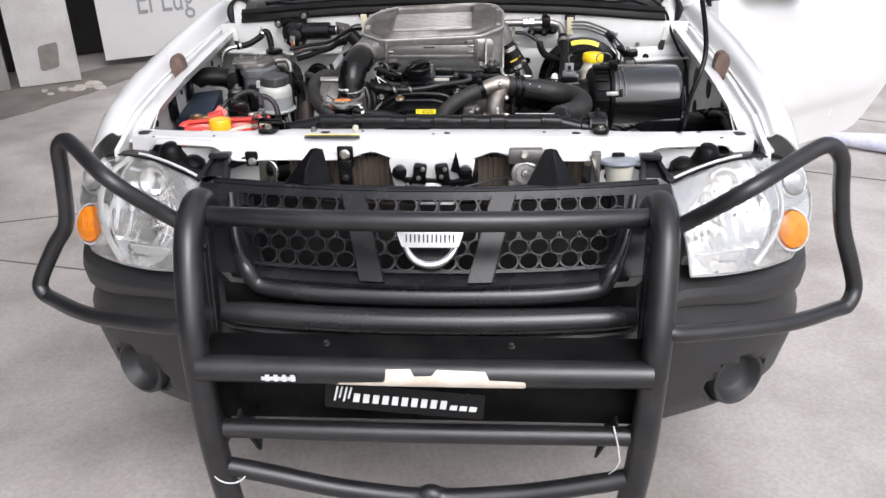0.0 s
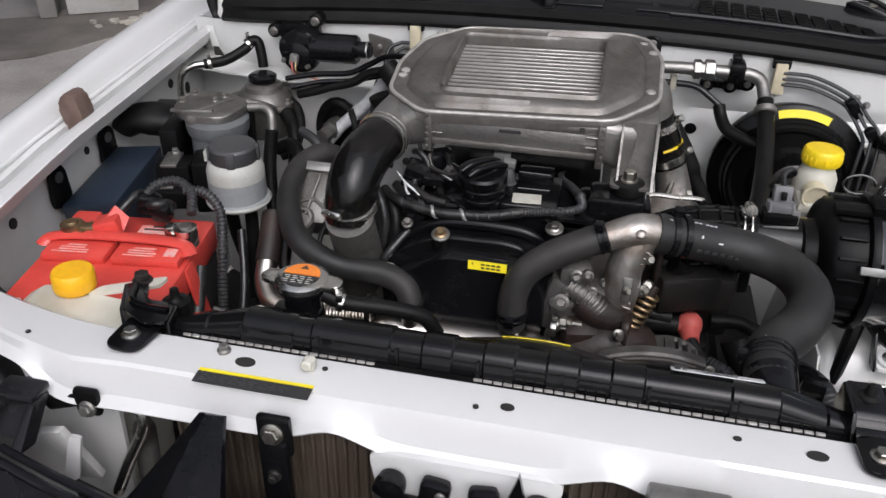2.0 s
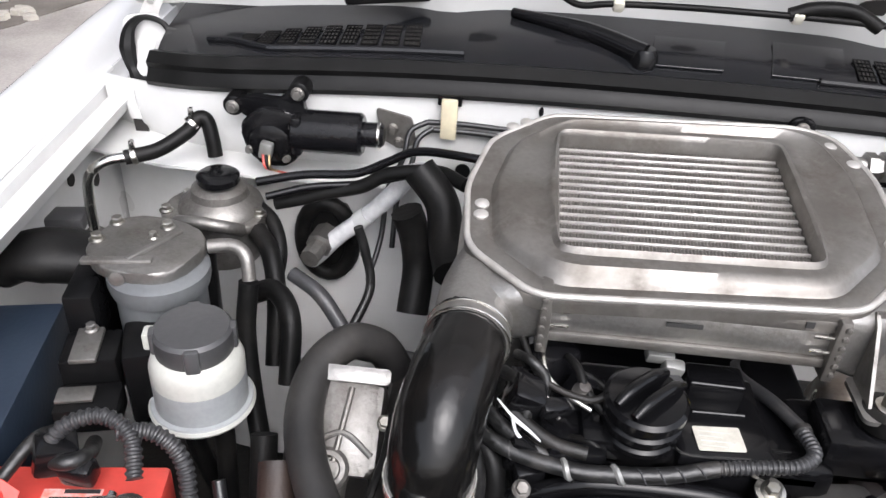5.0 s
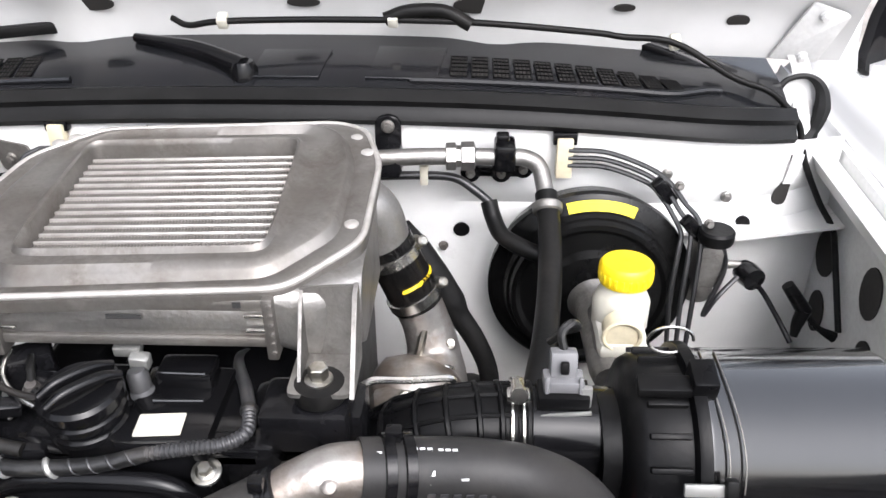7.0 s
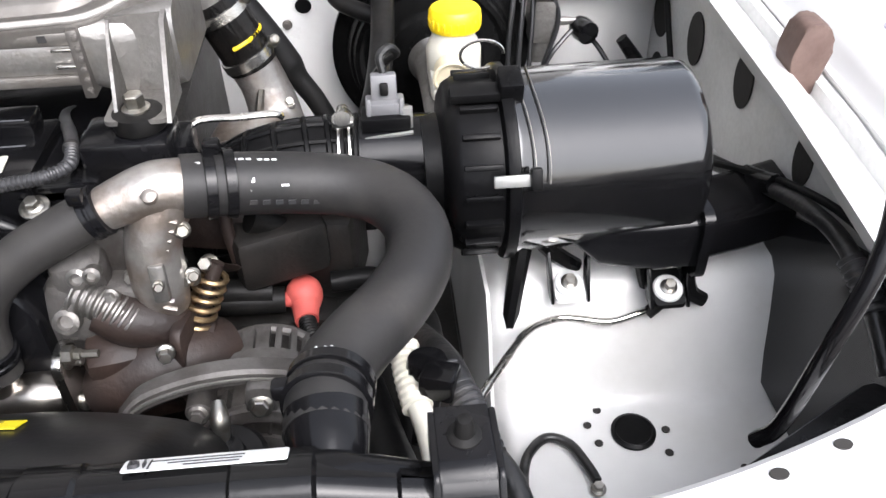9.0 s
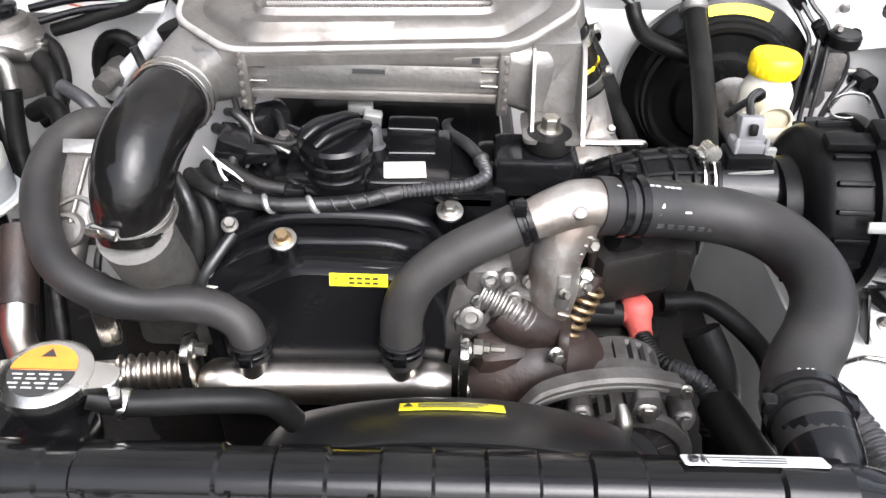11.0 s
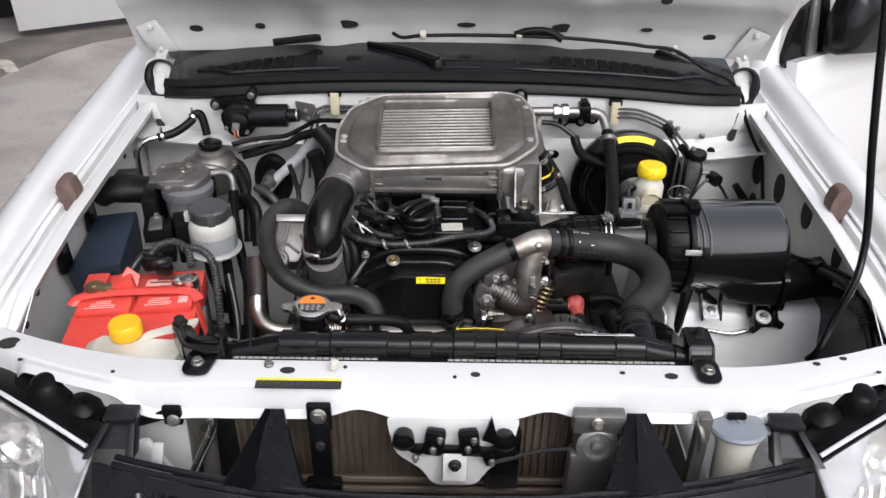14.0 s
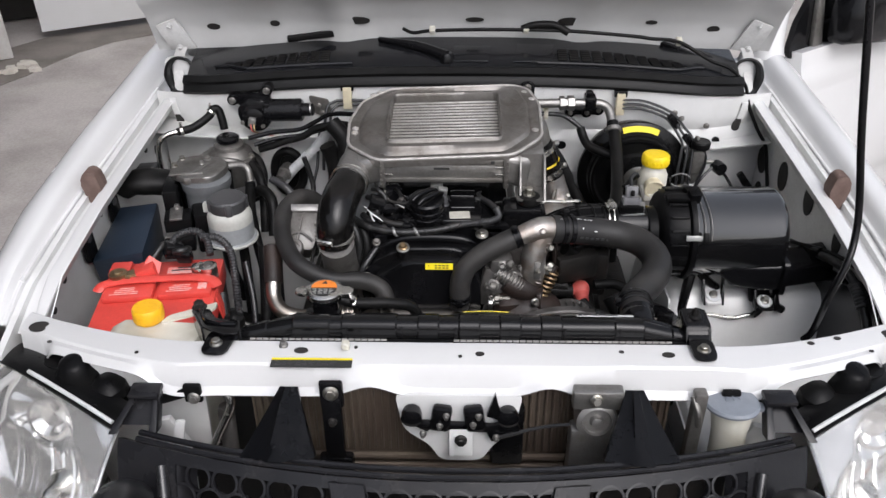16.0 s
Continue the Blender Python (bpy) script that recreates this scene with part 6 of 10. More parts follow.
# cast housings and clutter behind the hoses
for c0, s0, rot, m in (((0.074, 0.338, 0.905), (0.045, 0.04, 0.06), (12, 0, 8), ALTM), ((0.066, 0.322, 0.868), (0.04, 0.03, 0.035), (0, 0, 0), ALTM), ((0.225, 0.42, 0.86), (0.09, 0.06, 0.06), (0, 0, 20), DARK), ((0.255, 0.46, 0.83), (0.10, 0.08, 0.10), (0, 0, -10), DARK), ((0.17, 0.44, 0.88), (0.08, 0.05, 0.05), (0, 10, 0), RUST)):
    bm = B()
    box(bm, c0, s0, rot, 0.010)
    part("casting", bm, m, engine)
for at, ax, r, m in (((0.078, 0.318, 0.918), (0, -1, 0.4), 0.009, ALUDULL), ((0.062, 0.306, 0.882), (0, -1, 0.5), 0.011, ALUDULL), ((0.092, 0.312, 0.925), (0.2, -1, 0.4), 0.007, ALUDULL)):
    bm = B()
    lathe(bm, at, ax, [(r, -0.01), (r, 0.006), (r * 0.6, 0.008), (r * 0.5, 0.004), (0, 0.004)], 16)
    part("plug", bm, m, engine)
for pts, r, m in ((((0.205, 0.405, 0.90), (0.24, 0.42, 0.87), (0.25, 0.44, 0.82)), 0.012, RUBBER), (((0.140, 0.392, 0.812), (0.175, 0.393, 0.810), (0.226, 0.396, 0.806)), 0.0135, RUBBER), (((0.19, 0.41, 0.93), (0.185, 0.40, 0.90), (0.19, 0.395, 0.85)), 0.006, RUST), (((0.30, 0.36, 0.82), (0.32, 0.33, 0.78), (0.33, 0.28, 0.70)), 0.02, RUBBER)):
    bm = B()
    tube(bm, pts, r, 12, 6)
    part("pipe", bm, m, engine)

# alternator with slotted housing and belt guard
alt = thing("alternator", "dull cast alternator with slotted housing and red terminal boot", "alternator", (0.2, 0.27, 0.70))


def around(a, r, y):
    return V(0.212 + r * math.cos(a), y, 0.768 + r * math.sin(a))


bm = B()
lathe(bm, (0.212, 0.346, 0.768), (0, -1, 0), [(0.0, 0.0), (0.046, 0.002), (0.050, 0.010), (0.051, 0.100), (0.046, 0.104), (0.0, 0.105)], 32)
part("core", bm, DARK, alt)
# bands of the two half shells, with ribs left between their cooling slots
for y0, y1, r in ((0.348, 0.338, 0.0555), (0.312, 0.288, 0.0615), (0.284, 0.270, 0.0605), (0.248, 0.238, 0.0610)):
    bm = B()
    lathe(bm, (0.212, y0, 0.768), (0, -1, 0), [(0.048, 0), (r - 0.003, 0), (r, 0.003), (r, y0 - y1 - 0.003), (r - 0.003, y0 - y1), (0.048, y0 - y1)], 40)
    part("shell_band", bm, ALTM, alt)
for k in range(15):
    a = math.radians(-12 + 204 * k / 14)
    wide = 0.012 if k in (7, 8) else 0.0055
    for y0, y1, r in ((0.342, 0.308, 0.0560), (0.274, 0.244, 0.0580)):
        u = V(-math.sin(a), 0, math.cos(a)) * wide * 0.5
        bm = B()
        prism(bm, [around(a, 0.046, y0) - u, around(a, r, y0) - u, around(a, r, y0) + u, around(a, 0.046, y0) + u], (0, y1 - y0, 0), 0.001)
        part("cooling_rib", bm, ALTM, alt)
# slotted front face: hub, spokes and rim
bm = B()
lathe(bm, (0.212, 0.240, 0.768), (0, -1, 0), [(0.061, 0.0), (0.0605, 0.003), (0.050, 0.006), (0.047, 0.004), (0.047, -0.004)], 40)
lathe(bm, (0.212, 0.240, 0.768), (0, -1, 0), [(0.030, -0.004), (0.031, 0.006), (0.026, 0.009), (0.0, 0.010)], 32)
part("front_ring", bm, ALTM, alt)
for k in range(16):
    a = k * math.tau / 16 + 0.1
    u = V(-math.sin(a), 0, math.cos(a)) * 0.0022
    bm = B()
    prism(bm, [around(a, 0.029, 0.236) - u, around(a, 0.049, 0.238) - u, around(a, 0.049, 0.238) + u, around(a, 0.029, 0.236) + u], (0, 0.010, 0), 0.0008)
    part("fan_vane", bm, ALTM, alt)
# adjusting strap over the top, with its lug and bolts
arm = smooth_path([(0.105, 0.236, 0.832), (0.123, 0.245, 0.847), (0.152, 0.251, 0.855), (0.183, 0.255, 0.858), (0.215, 0.258, 0.856), (0.250, 0.260, 0.848)], 6)
bm = B()
loft(bm, [[q + V(0, -0.008, -0.009), q + V(0, -0.008, 0.003), q + V(0, -0.005, 0.006), q + V(0, 0.008, 0.006), q + V(0, 0.008, -0.009)] for q in arm])
part("bracket_arm", bm, ALTM, alt)
bm = B()
tube(bm, [q + V(0, -0.009, -0.002) for q in arm[2:-2]], 0.0016, 6, 1)
part("strap_bead", bm, ALUDULL, alt)
bm = B()
prism(bm, rounded([V(0.206, 0.250, 0.822), V(0.232, 0.250, 0.822), V(0.230, 0.252, 0.852), V(0.208, 0.252, 0.852)], 0.006), (0, -0.012, 0), 0.002)
part("bracket_ear", bm, ALTM, alt)
for x, y, z, r, m in ((0.219, 0.238, 0.834, 0.0085, ZINC), (0.256, 0.256, 0.842, 0.0062, ZINC), (0.164, 0.247, 0.818, 0.0075, ALUDULL), (0.259, 0.247, 0.814, 0.0075, ALUDULL)):
    bolt(alt, (x, y, z), (0, -0.9, 0.35), r, m)
for x, z in ((0.164, 0.816), (0.259, 0.812)):
    bm = B()
    lathe(bm, (x, 0.290, z), (0, -1, 0), [(0.012, 0), (0.012, 0.040), (0.010, 0.042), (0.0, 0.042)], 18)
    part("bolt_boss", bm, ALTM, alt)
bm = B()
lathe(bm, (0.245, 0.404, 0.786), (-0.05, 0.05, 1), [(0.010, -0.002), (0.0145, 0.002), (0.0178, 0.010), (0.0185, 0.017), (0.0172, 0.026), (0.012, 0.033), (0.006, 0.0355), (0.0, 0.036)], 22)
tube(bm, [(0.245, 0.404, 0.803), (0.2455, 0.392, 0.799), (0.246, 0.380, 0.796), (0.247, 0.374, 0.795)], [0.0160, 0.0140, 0.0122, 0.0118], 16, 5)
tube(bm, [(0.240, 0.402, 0.803), (0.229, 0.400, 0.803), (0.221, 0.399, 0.803)], [0.012, 0.009, 0.006], 12, 4)
part("terminal_boot", bm, REDPALE, alt, "faded red rubber boot")
bm = B()
tube(bm, [(0.2465, 0.377, 0.795), (0.252, 0.352, 0.798), (0.260, 0.332, 0.800), (0.272, 0.321, 0.800)], 0.0092, 12, 10, 0.0045, 0.0012)
part("cable_sleeve", bm, RUBBER, alt, "black ribbed sleeve")
bm = B()
tube(bm, [(0.266, 0.326, 0.800), (0.278, 0.318, 0.800), (0.290, 0.311, 0.798), (0.302, 0.300, 0.785), (0.306, 0.285, 0.75)], 0.0105, 12, 10, 0.005, 0.0014)
part("cable_conduit", bm, CORR, alt, "grey ribbed conduit")
bm = B()
tube(bm, [(0.241, 0.390, 0.780), (0.262, 0.365, 0.755), (0.285, 0.335, 0.74), (0.29, 0.30, 0.70)], 0.0095, 12, 6, 0.005, 0.0015)
part("cable", bm, CORR, alt)
bm = B()
tube(bm, [(0.12, 0.385, 0.82), (0.16, 0.395, 0.822), (0.215, 0.398, 0.816)], 0.013, 12, 6)
part("hose_stub", bm, RUBBER, alt)
bm = B()
lathe(bm, (0.192, 0.195, 0.805), (0, -0.15, 1), [(0.034, -0.02), (0.036, 0.0), (0.036, 0.016), (0.032, 0.021), (0.020, 0.022), (0.018, 0.030), (0.0, 0.032)], 26)
clutch = tagged(part("fan_clutch_cover", bm, GLOSS), "round black plastic cover behind the radiator", "cover")
bm = B()
tube(bm, [(0.192, 0.205, 0.835), (0.192, 0.212, 0.850), (0.190, 0.225, 0.858)], [0.006, 0.008, 0.005], 10, 4)
part("terminal", bm, ZINC, clutch)

# ---- intercooler ----
ic = thing("intercooler", "brushed aluminium top-mounted intercooler with exposed fins", "intercooler", (-0.035, 0.57, 1.01))


def zp(x, y):
    return 1.092 + (y - 0.5) * 0.13 + x * 0.03


oct_pts = ((-0.225, 0.497), (-0.165, 0.441), (0.101, 0.449), (0.160, 0.512), (0.163, 0.640), (0.143, 0.706), (0.110, 0.724), (-0.151, 0.720), (-0.212, 0.667), (-0.231, 0.586))
win_pts = ((-0.1440, 0.490), (0.0755, 0.491), (0.0745, 0.669), (-0.1430, 0.670))


def outline(pts, r):
    return [Vector((p.x, p.y, 0)) for p in rounded([V(x, y, 0) for x, y in pts], r, 5)]


def by_angle(pts, c, n=96):
    """Re-samples an outline at even angles round c."""
    out = []
    for k in range(n):
        a = k * math.tau / n
        d = V(math.cos(a), math.sin(a), 0)
        best = None
        for i in range(len(pts)):
            p, q = pts[i] - c, pts[(i + 1) % len(pts)] - c
            e = q - p
            den = d.x * e.y - d.y * e.x
            if abs(den) < 1e-12:
                continue
            t = (p.x * e.y - p.y * e.x) / den
            s = (p.x * d.y - p.y * d.x) / den
            if t > 0 and -1e-6 <= s <= 1 + 1e-6 and (best is None or t > best):
                best = t
        out.append(c + d * best)
    return out


cc = V(-0.036, 0.576, 0)
outer = by_angle(outline(oct_pts, 0.018), cc, 144)
inner_w = by_angle(outline(win_pts, 0.012), cc, 144)
bm = B()
loops = []
for f, dz in ((1.0, -0.022), (1.003, -0.012), (1.0, -0.007), (0.988, -0.005), (0.895, -0.0045), (0.878, -0.006), (0.866, -0.0045), (0.850, 0.001), (0.838, 0.002)):
    loops.append([V(cc.x + (p.x - cc.x) * f, cc.y + (p.y - cc.y) * f, zp(p.x, p.y) + dz) for p in outer])
for f, dz in ((0.8, 0.0022), (0.5, 0.0022), (0.24, 0.0025), (0.16, 0.006), (0.10, 0.008), (0.04, 0.007), (0.0, 0.001), (0.0, -0.020)):
    loops.append([V(q.x + (p.x * 0.838 + cc.x * 0.162 - q.x) * f, q.y + (p.y * 0.838 + cc.y * 0.162 - q.y) * f, zp(q.x, q.y) + dz) for p, q in zip(outer, inner_w)])
g = [[bm.verts.new(p) for p in lp] for lp in loops]
for a, b in zip(g, g[1:]):
    for i in range(len(a)):
        j = (i + 1) % len(a)
        bm.faces.new((a[i], a[j], b[j], b[i]))
part("cover_plate", bm, PRESSED, ic, "pressed aluminium cover with a rolled edge", 50)
# Rolled bead in a paler metal, so the rim's highlight is partly colour.
bm = B()
bead = [V(cc.x + (p.x - cc.x) * 0.992, cc.y + (p.y - cc.y) * 0.992, zp(p.x, p.y) - 0.0062) for p in outer]
tube(bm, bead + bead[:1], 0.0032, 10, 1)
part("rolled_edge", bm, COREBAR, ic, "pale rolled edge with its highlight in the colour")
for x, y in ((-0.214, 0.556), (-0.214, 0.540), (0.132, 0.688), (0.147, 0.658), (0.146, 0.535), (-0.190, 0.690), (-0.176, 0.700)):
    bm = B()
    lathe(bm, (x, y, zp(x, y) - 0.0055), (0, -0.13, 1), [(0.0068, 0), (0.0068, 0.002), (0.005, 0.0032), (0.0, 0.0036)], 16)
    part("rivet", bm, COREBAR, ic)
# fin core: bars with folded fins between
nrow = 16
for k in range(nrow + 1):
    bm = B()
    y = 0.487 + (0.674 - 0.487) * k / nrow
    z0 = zp(-0.03, y) - 0.014
    box(bm, (-0.037, y, z0), (0.232, 0.0032, 0.010), (7, -1.7, 0), 0.0010, 1)
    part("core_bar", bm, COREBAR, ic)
verts, faces = [], []
for k in range(nrow):
    y = 0.487 + (0.674 - 0.487) * (k + 0.5) / nrow
    n = 150
    for j in range(n + 1):
        x = -0.152 + 0.230 * j / n
        zz = zp(x, y) - 0.0115 + (0.0008 if j % 2 else -0.0008)
        verts += [(x, y - 0.0042, zz - 0.0005), (x, y + 0.0042, zz + 0.0005)]
        if j:
            b0 = len(verts) - 4
            faces.append((b0, b0 + 1, b0 + 3, b0 + 2))
me = bpy.data.meshes.new("fins")
me.from_pydata(verts, [], faces)
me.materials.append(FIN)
fins = new("fin_pack", me)
fins.parent = ic
fins.matrix_parent_inverse = Matrix.Translation(-Vector(ic.location))
fins["kind"] = "stuff"
fins["label"] = "folded aluminium fins"
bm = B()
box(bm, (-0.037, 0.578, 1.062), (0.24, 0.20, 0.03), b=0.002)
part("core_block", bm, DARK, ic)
# front face: header bars
for z0, hh, dy, m in ((1.066, 0.012, 0.0, PRESSED), (1.047, 0.026, 0.002, ALU), (1.029, 0.010, -0.001, PRESSED)):
    bm = B()
    box(bm, (-0.033, 0.462 + dy, z0), (0.238, 0.03, hh), b=0.002)
    part("header_bar", bm, m, ic)
for x in (-0.125, 0.06):
    bm = B()
    box(bm, (x, 0.447, 1.0675), (0.007, 0.002, 0.006), b=0)
    part("stamp", bm, INK, ic)
bm = B()
box(bm, (-0.038, 0.4465, 1.054), (0.030, 0.0012, 0.004), b=0)
part("stamp", bm, INK, ic)
for x in (-0.142, 0.075):
    for z0 in (1.043, 1.058):
        bm = B()
        box(bm, (x, 0.4445, z0), (0.020, 0.003, 0.0032), b=0.001)
        part("tack_weld", bm, STEEL, ic)
for side, x in ((-1, -0.1525), (1, 0.0865)):
    bm = B()
    box(bm, (x, 0.455, 1.045), (0.010, 0.028, 0.062), b=0.002)
    for k in range(6):
        lathe(bm, (x + 0.002 * side, 0.441, 1.022 + k * 0.0095), (0, -1, 0), [(0.0032, 0), (0.0025, 0.0018), (0, 0.0022)], 8)
    part("weld_strip", bm, PRESSED, ic)
# end tanks
bm = B()
loft(bm, [
    rounded([V(-0.155, 0.452, 1.018), V(-0.155, 0.70, 1.03), V(-0.155, 0.70, 1.082), V(-0.155, 0.448, 1.074)], 0.012),
    rounded([V(-0.20, 0.450, 1.006), V(-0.20, 0.69, 1.02), V(-0.20, 0.69, 1.080), V(-0.20, 0.446, 1.070)], 0.02),
    rounded([V(-0.232, 0.470, 1.005), V(-0.232, 0.65, 1.02), V(-0.232, 0.65, 1.062), V(-0.232, 0.470, 1.058)], 0.02)])
tube(bm, [(-0.185, 0.56, 1.038), (-0.198, 0.51, 1.040), (-0.209, 0.475, 1.037), (-0.214, 0.430, 1.034)], [0.036, 0.038, 0.035, 0.0335], 24, 6)
part("end_tank", bm, ALU, ic, "cast aluminium outlet tank")
bm = B()
loft(bm, [
    rounded([V(0.09, 0.450, 1.018), V(0.09, 0.70, 1.03), V(0.09, 0.70, 1.088), V(0.09, 0.446, 1.078)], 0.012),
    rounded([V(0.125, 0.452, 1.0), V(0.125, 0.69, 1.02), V(0.125, 0.69, 1.088), V(0.125, 0.450, 1.078)], 0.02),
    rounded([V(0.160, 0.475, 1.0), V(0.160, 0.66, 1.0), V(0.160, 0.66, 1.085), V(0.160, 0.475, 1.076)], 0.025)])
tube(bm, [(0.12, 0.62, 1.066), (0.142, 0.630, 1.066), (0.155, 0.634, 1.05), (0.165, 0.635, 1.012)], [0.030, 0.030, 0.029, 0.0275], 20, 6)
part("end_tank", bm, ALU, ic, "cast aluminium inlet tank")
# front mounting bracket with its bolt
bm = B()
prism(bm, rounded([V(0.105, 0.398, 1.010), V(0.158, 0.398, 1.010), V(0.158, 0.452, 1.010), V(0.105, 0.452, 1.010)], 0.008), (0, 0, 0.004))
prism(bm, [V(0.157, 0.398, 1.010), V(0.157, 0.452, 1.010), V(0.157, 0.462, 1.082), V(0.157, 0.448, 1.078)], (0.004, 0, 0))
part("bracket", bm, ALUDULL, ic)
bm = B()
prism(bm, [V(0.112, 0.412, 1.014), V(0.112, 0.45, 1.014), V(0.112, 0.455, 1.078), V(0.112, 0.447, 1.072)], (0.003, 0, 0))
part("gusset", bm, ALUDULL, ic)
bm = B()
prism(bm, [V(0.112, 0.452, 1.012), V(0.158, 0.452, 1.012), V(0.158, 0.46, 1.08), V(0.112, 0.455, 1.08)], (0, 0.003, 0))
part("bracket_back", bm, ALUDULL, ic)
bm = B()
lathe(bm, (0.130, 0.415, 1.0), (0, 0, 1), [(0.022, 0), (0.023, 0.005), (0.021, 0.014), (0.012, 0.016)], 22)
part("rubber_mount", bm, RUBBER, ic)
bolt(ic, (0.130, 0.415, 1.016), (0, 0, 1), 0.010, STEEL, h=0.014)

# black charge pipe from the intercooler to the throttle
pipe = thing("charge_pipe", "shiny black rubber elbow from the intercooler to the intake", "rubber pipe", (-0.23, 0.38, 0.95))
bm = B()
tube(bm, [(-0.214, 0.440, 1.034), (-0.216, 0.424, 1.034), (-0.222, 0.388, 1.031), (-0.229, 0.355, 1.018), (-0.232, 0.335, 0.998), (-0.233, 0.327, 0.975), (-0.233, 0.322, 0.955)], [0.0340, 0.0342, 0.0352, 0.0355, 0.0348, 0.0335, 0.0335], 28, 10)
part("elbow", bm, WETRUB, pipe)
for at, ax, r in (((-0.215, 0.428, 1.034), (-0.12, -0.98, -0.05), 0.0347), ((-0.233, 0.327, 0.976), (0, -0.25, 1), 0.0342)):
    uu, vv, aa = frame_of(ax)
    bm = B()
    lathe(bm, Vector(at) - aa * 0.006, aa, [(r, 0), (r + 0.0012, 0.0005), (r + 0.0012, 0.0115), (r, 0.012)], 32)
    band = part("hose_clamp", bm, ALUDULL, pipe)
    for d in (-0.0052, 0.0052):
        bm = B()
        tube(bm, [Vector(at) + aa * d + (uu * math.cos(k * math.tau / 32) + vv * math.sin(k * math.tau / 32)) * (r + 0.0014) for k in range(33)], 0.0011, 6, 1)
        part("clamp_edge", bm, STEEL, band)
    if at[2] < 1.0:
        bm = B()
        box(bm, (at[0] - 0.012, at[1] - r - 0.002, at[2] + 0.004), (0.026, 0.009, 0.011), (-14, 0, -16), 0.003)
        lathe(bm, (at[0] - 0.026, at[1] - r + 0.002, at[2] + 0.004), (1, -0.3, 0), [(0.0055, 0), (0.0055, 0.012), (0.0045, 0.013)], 8)
        part("clamp_screw", bm, STEEL, band)
throttle = thing("throttle_body", "dull grey cast intake throat and control valve", "throttle body", (-0.25, 0.34, 0.78))
bm = B()
lathe(bm, (-0.229, 0.372, 0.83), (0, -0.45, 1), [(0.040, 0), (0.036, 0.03), (0.034, 0.06), (0.0325, 0.10), (0.0325, 0.150)], 28)
box(bm, (-0.225, 0.375, 0.82), (0.085, 0.07, 0.05), b=0.012)
part("throat", bm, ALUDULL, throttle)
va = V(0, -0.78, -0.62)
vn = V(0, -0.62, 0.78)
v0 = V(-0.314, 0.438, 0.968)
bm = B()
q = [v0 + V(-0.030, 0, 0), v0 + V(0.030, 0, 0), v0 + V(0.030, 0, 0) + va * 0.085, v0 + V(-0.024, 0, 0) + va * 0.085]
prism(bm, rounded([p - vn * 0.05 for p in q], 0.008), vn * 0.05, 0.005)
part("control_valve", bm, ALUDULL, throttle, "pale cast control valve")
bm = B()
prism(bm, rounded([v0 + V(-0.035, 0, 0) - va * 0.008, v0 + V(0.035, 0, 0) - va * 0.008, v0 + V(0.035, 0, 0) + va * 0.006, v0 + V(-0.035, 0, 0) + va * 0.006], 0.003), vn * 0.006, 0.001)
part("valve_flange", bm, ALU, throttle)
bm = B()
tube(bm, [v0 + vn * 0.001 + va * 0.01 + V(0.002, 0, 0), v0 + vn * 0.001 + va * 0.075 + V(-0.006, 0, 0)], 0.0028, 8, 1)
tube(bm, [v0 + vn * 0.001 + va * 0.06 + V(-0.024, 0, 0), v0 + vn * 0.002 + va * 0.05 + V(0.0, 0, 0), v0 + vn * 0.001 + va * 0.068 + V(0.026, 0, 0)], 0.0028, 8, 4)
part("valve_rib", bm, ALUDULL, throttle)
bm = B()
lathe(bm, v0 + va * 0.082 + V(-0.010, 0, 0) - vn * 0.012, vn, [(0.019, 0), (0.019, 0.014), (0.016, 0.017), (0.012, 0.017), (0.010, 0.012), (0, 0.012)], 24)
lathe(bm, v0 + va * 0.09 + V(-0.006, 0, 0) - vn * 0.012, va, [(0.013, 0), (0.012, 0.03), (0.007, 0.034)], 16)
part("valve_lug", bm, ALUDULL, throttle)
bm = B()
tube(bm, [(-0.272, 0.40, 0.965), (-0.275, 0.375, 0.94), (-0.285, 0.345, 0.91), (-0.285, 0.325, 0.88)], 0.0038, 8, 6)
part("vacuum_tube", bm, RUBBER, throttle)
bm = B()
lathe(bm, (-0.284, 0.325, 0.885), (0, -0.3, 1), [(0.014, 0), (0.015, 0.010), (0.010, 0.014), (0.010, 0.022), (0.006, 0.024)], 16)
part("actuator", bm, ZINC, throttle)
for x, y, z in ((-0.278, 0.398, 0.955), (-0.270, 0.325, 0.875), (-0.285, 0.32, 0.850)):
    bolt(throttle, (x, y, z), (0, -0.5, 0.85), 0.006, STEEL)

# ---- cooling system ----
rad = thing("radiator", "glossy black radiator top tank with a ribbed edge and silver fins", "radiator", (0, 0.05, 0.45))


def tank_sec(x, lift=0.0):
    a = max(0.0, abs(x - 0.008) - 0.27) / 0.08
    zt = 0.986 - 0.020 * min(1, a) + lift
    yb = 0.087 - 0.010 * min(1, a)
    q = [V(x, 0.043 - lift, 0.945), V(x, 0.0435 - lift, zt - 0.022)]
    for k in range(7):
        g = math.radians(180 - 15 * k)
        q.append(V(x, 0.058 - lift * 0.5 + 0.0145 * math.cos(g), zt - 0.014 + 0.014 * math.sin(g)))
    return q + [V(x, yb - 0.022, zt), V(x, yb - 0.006, zt - 0.008), V(x, yb, zt - 0.016), V(x, yb, 0.945)]


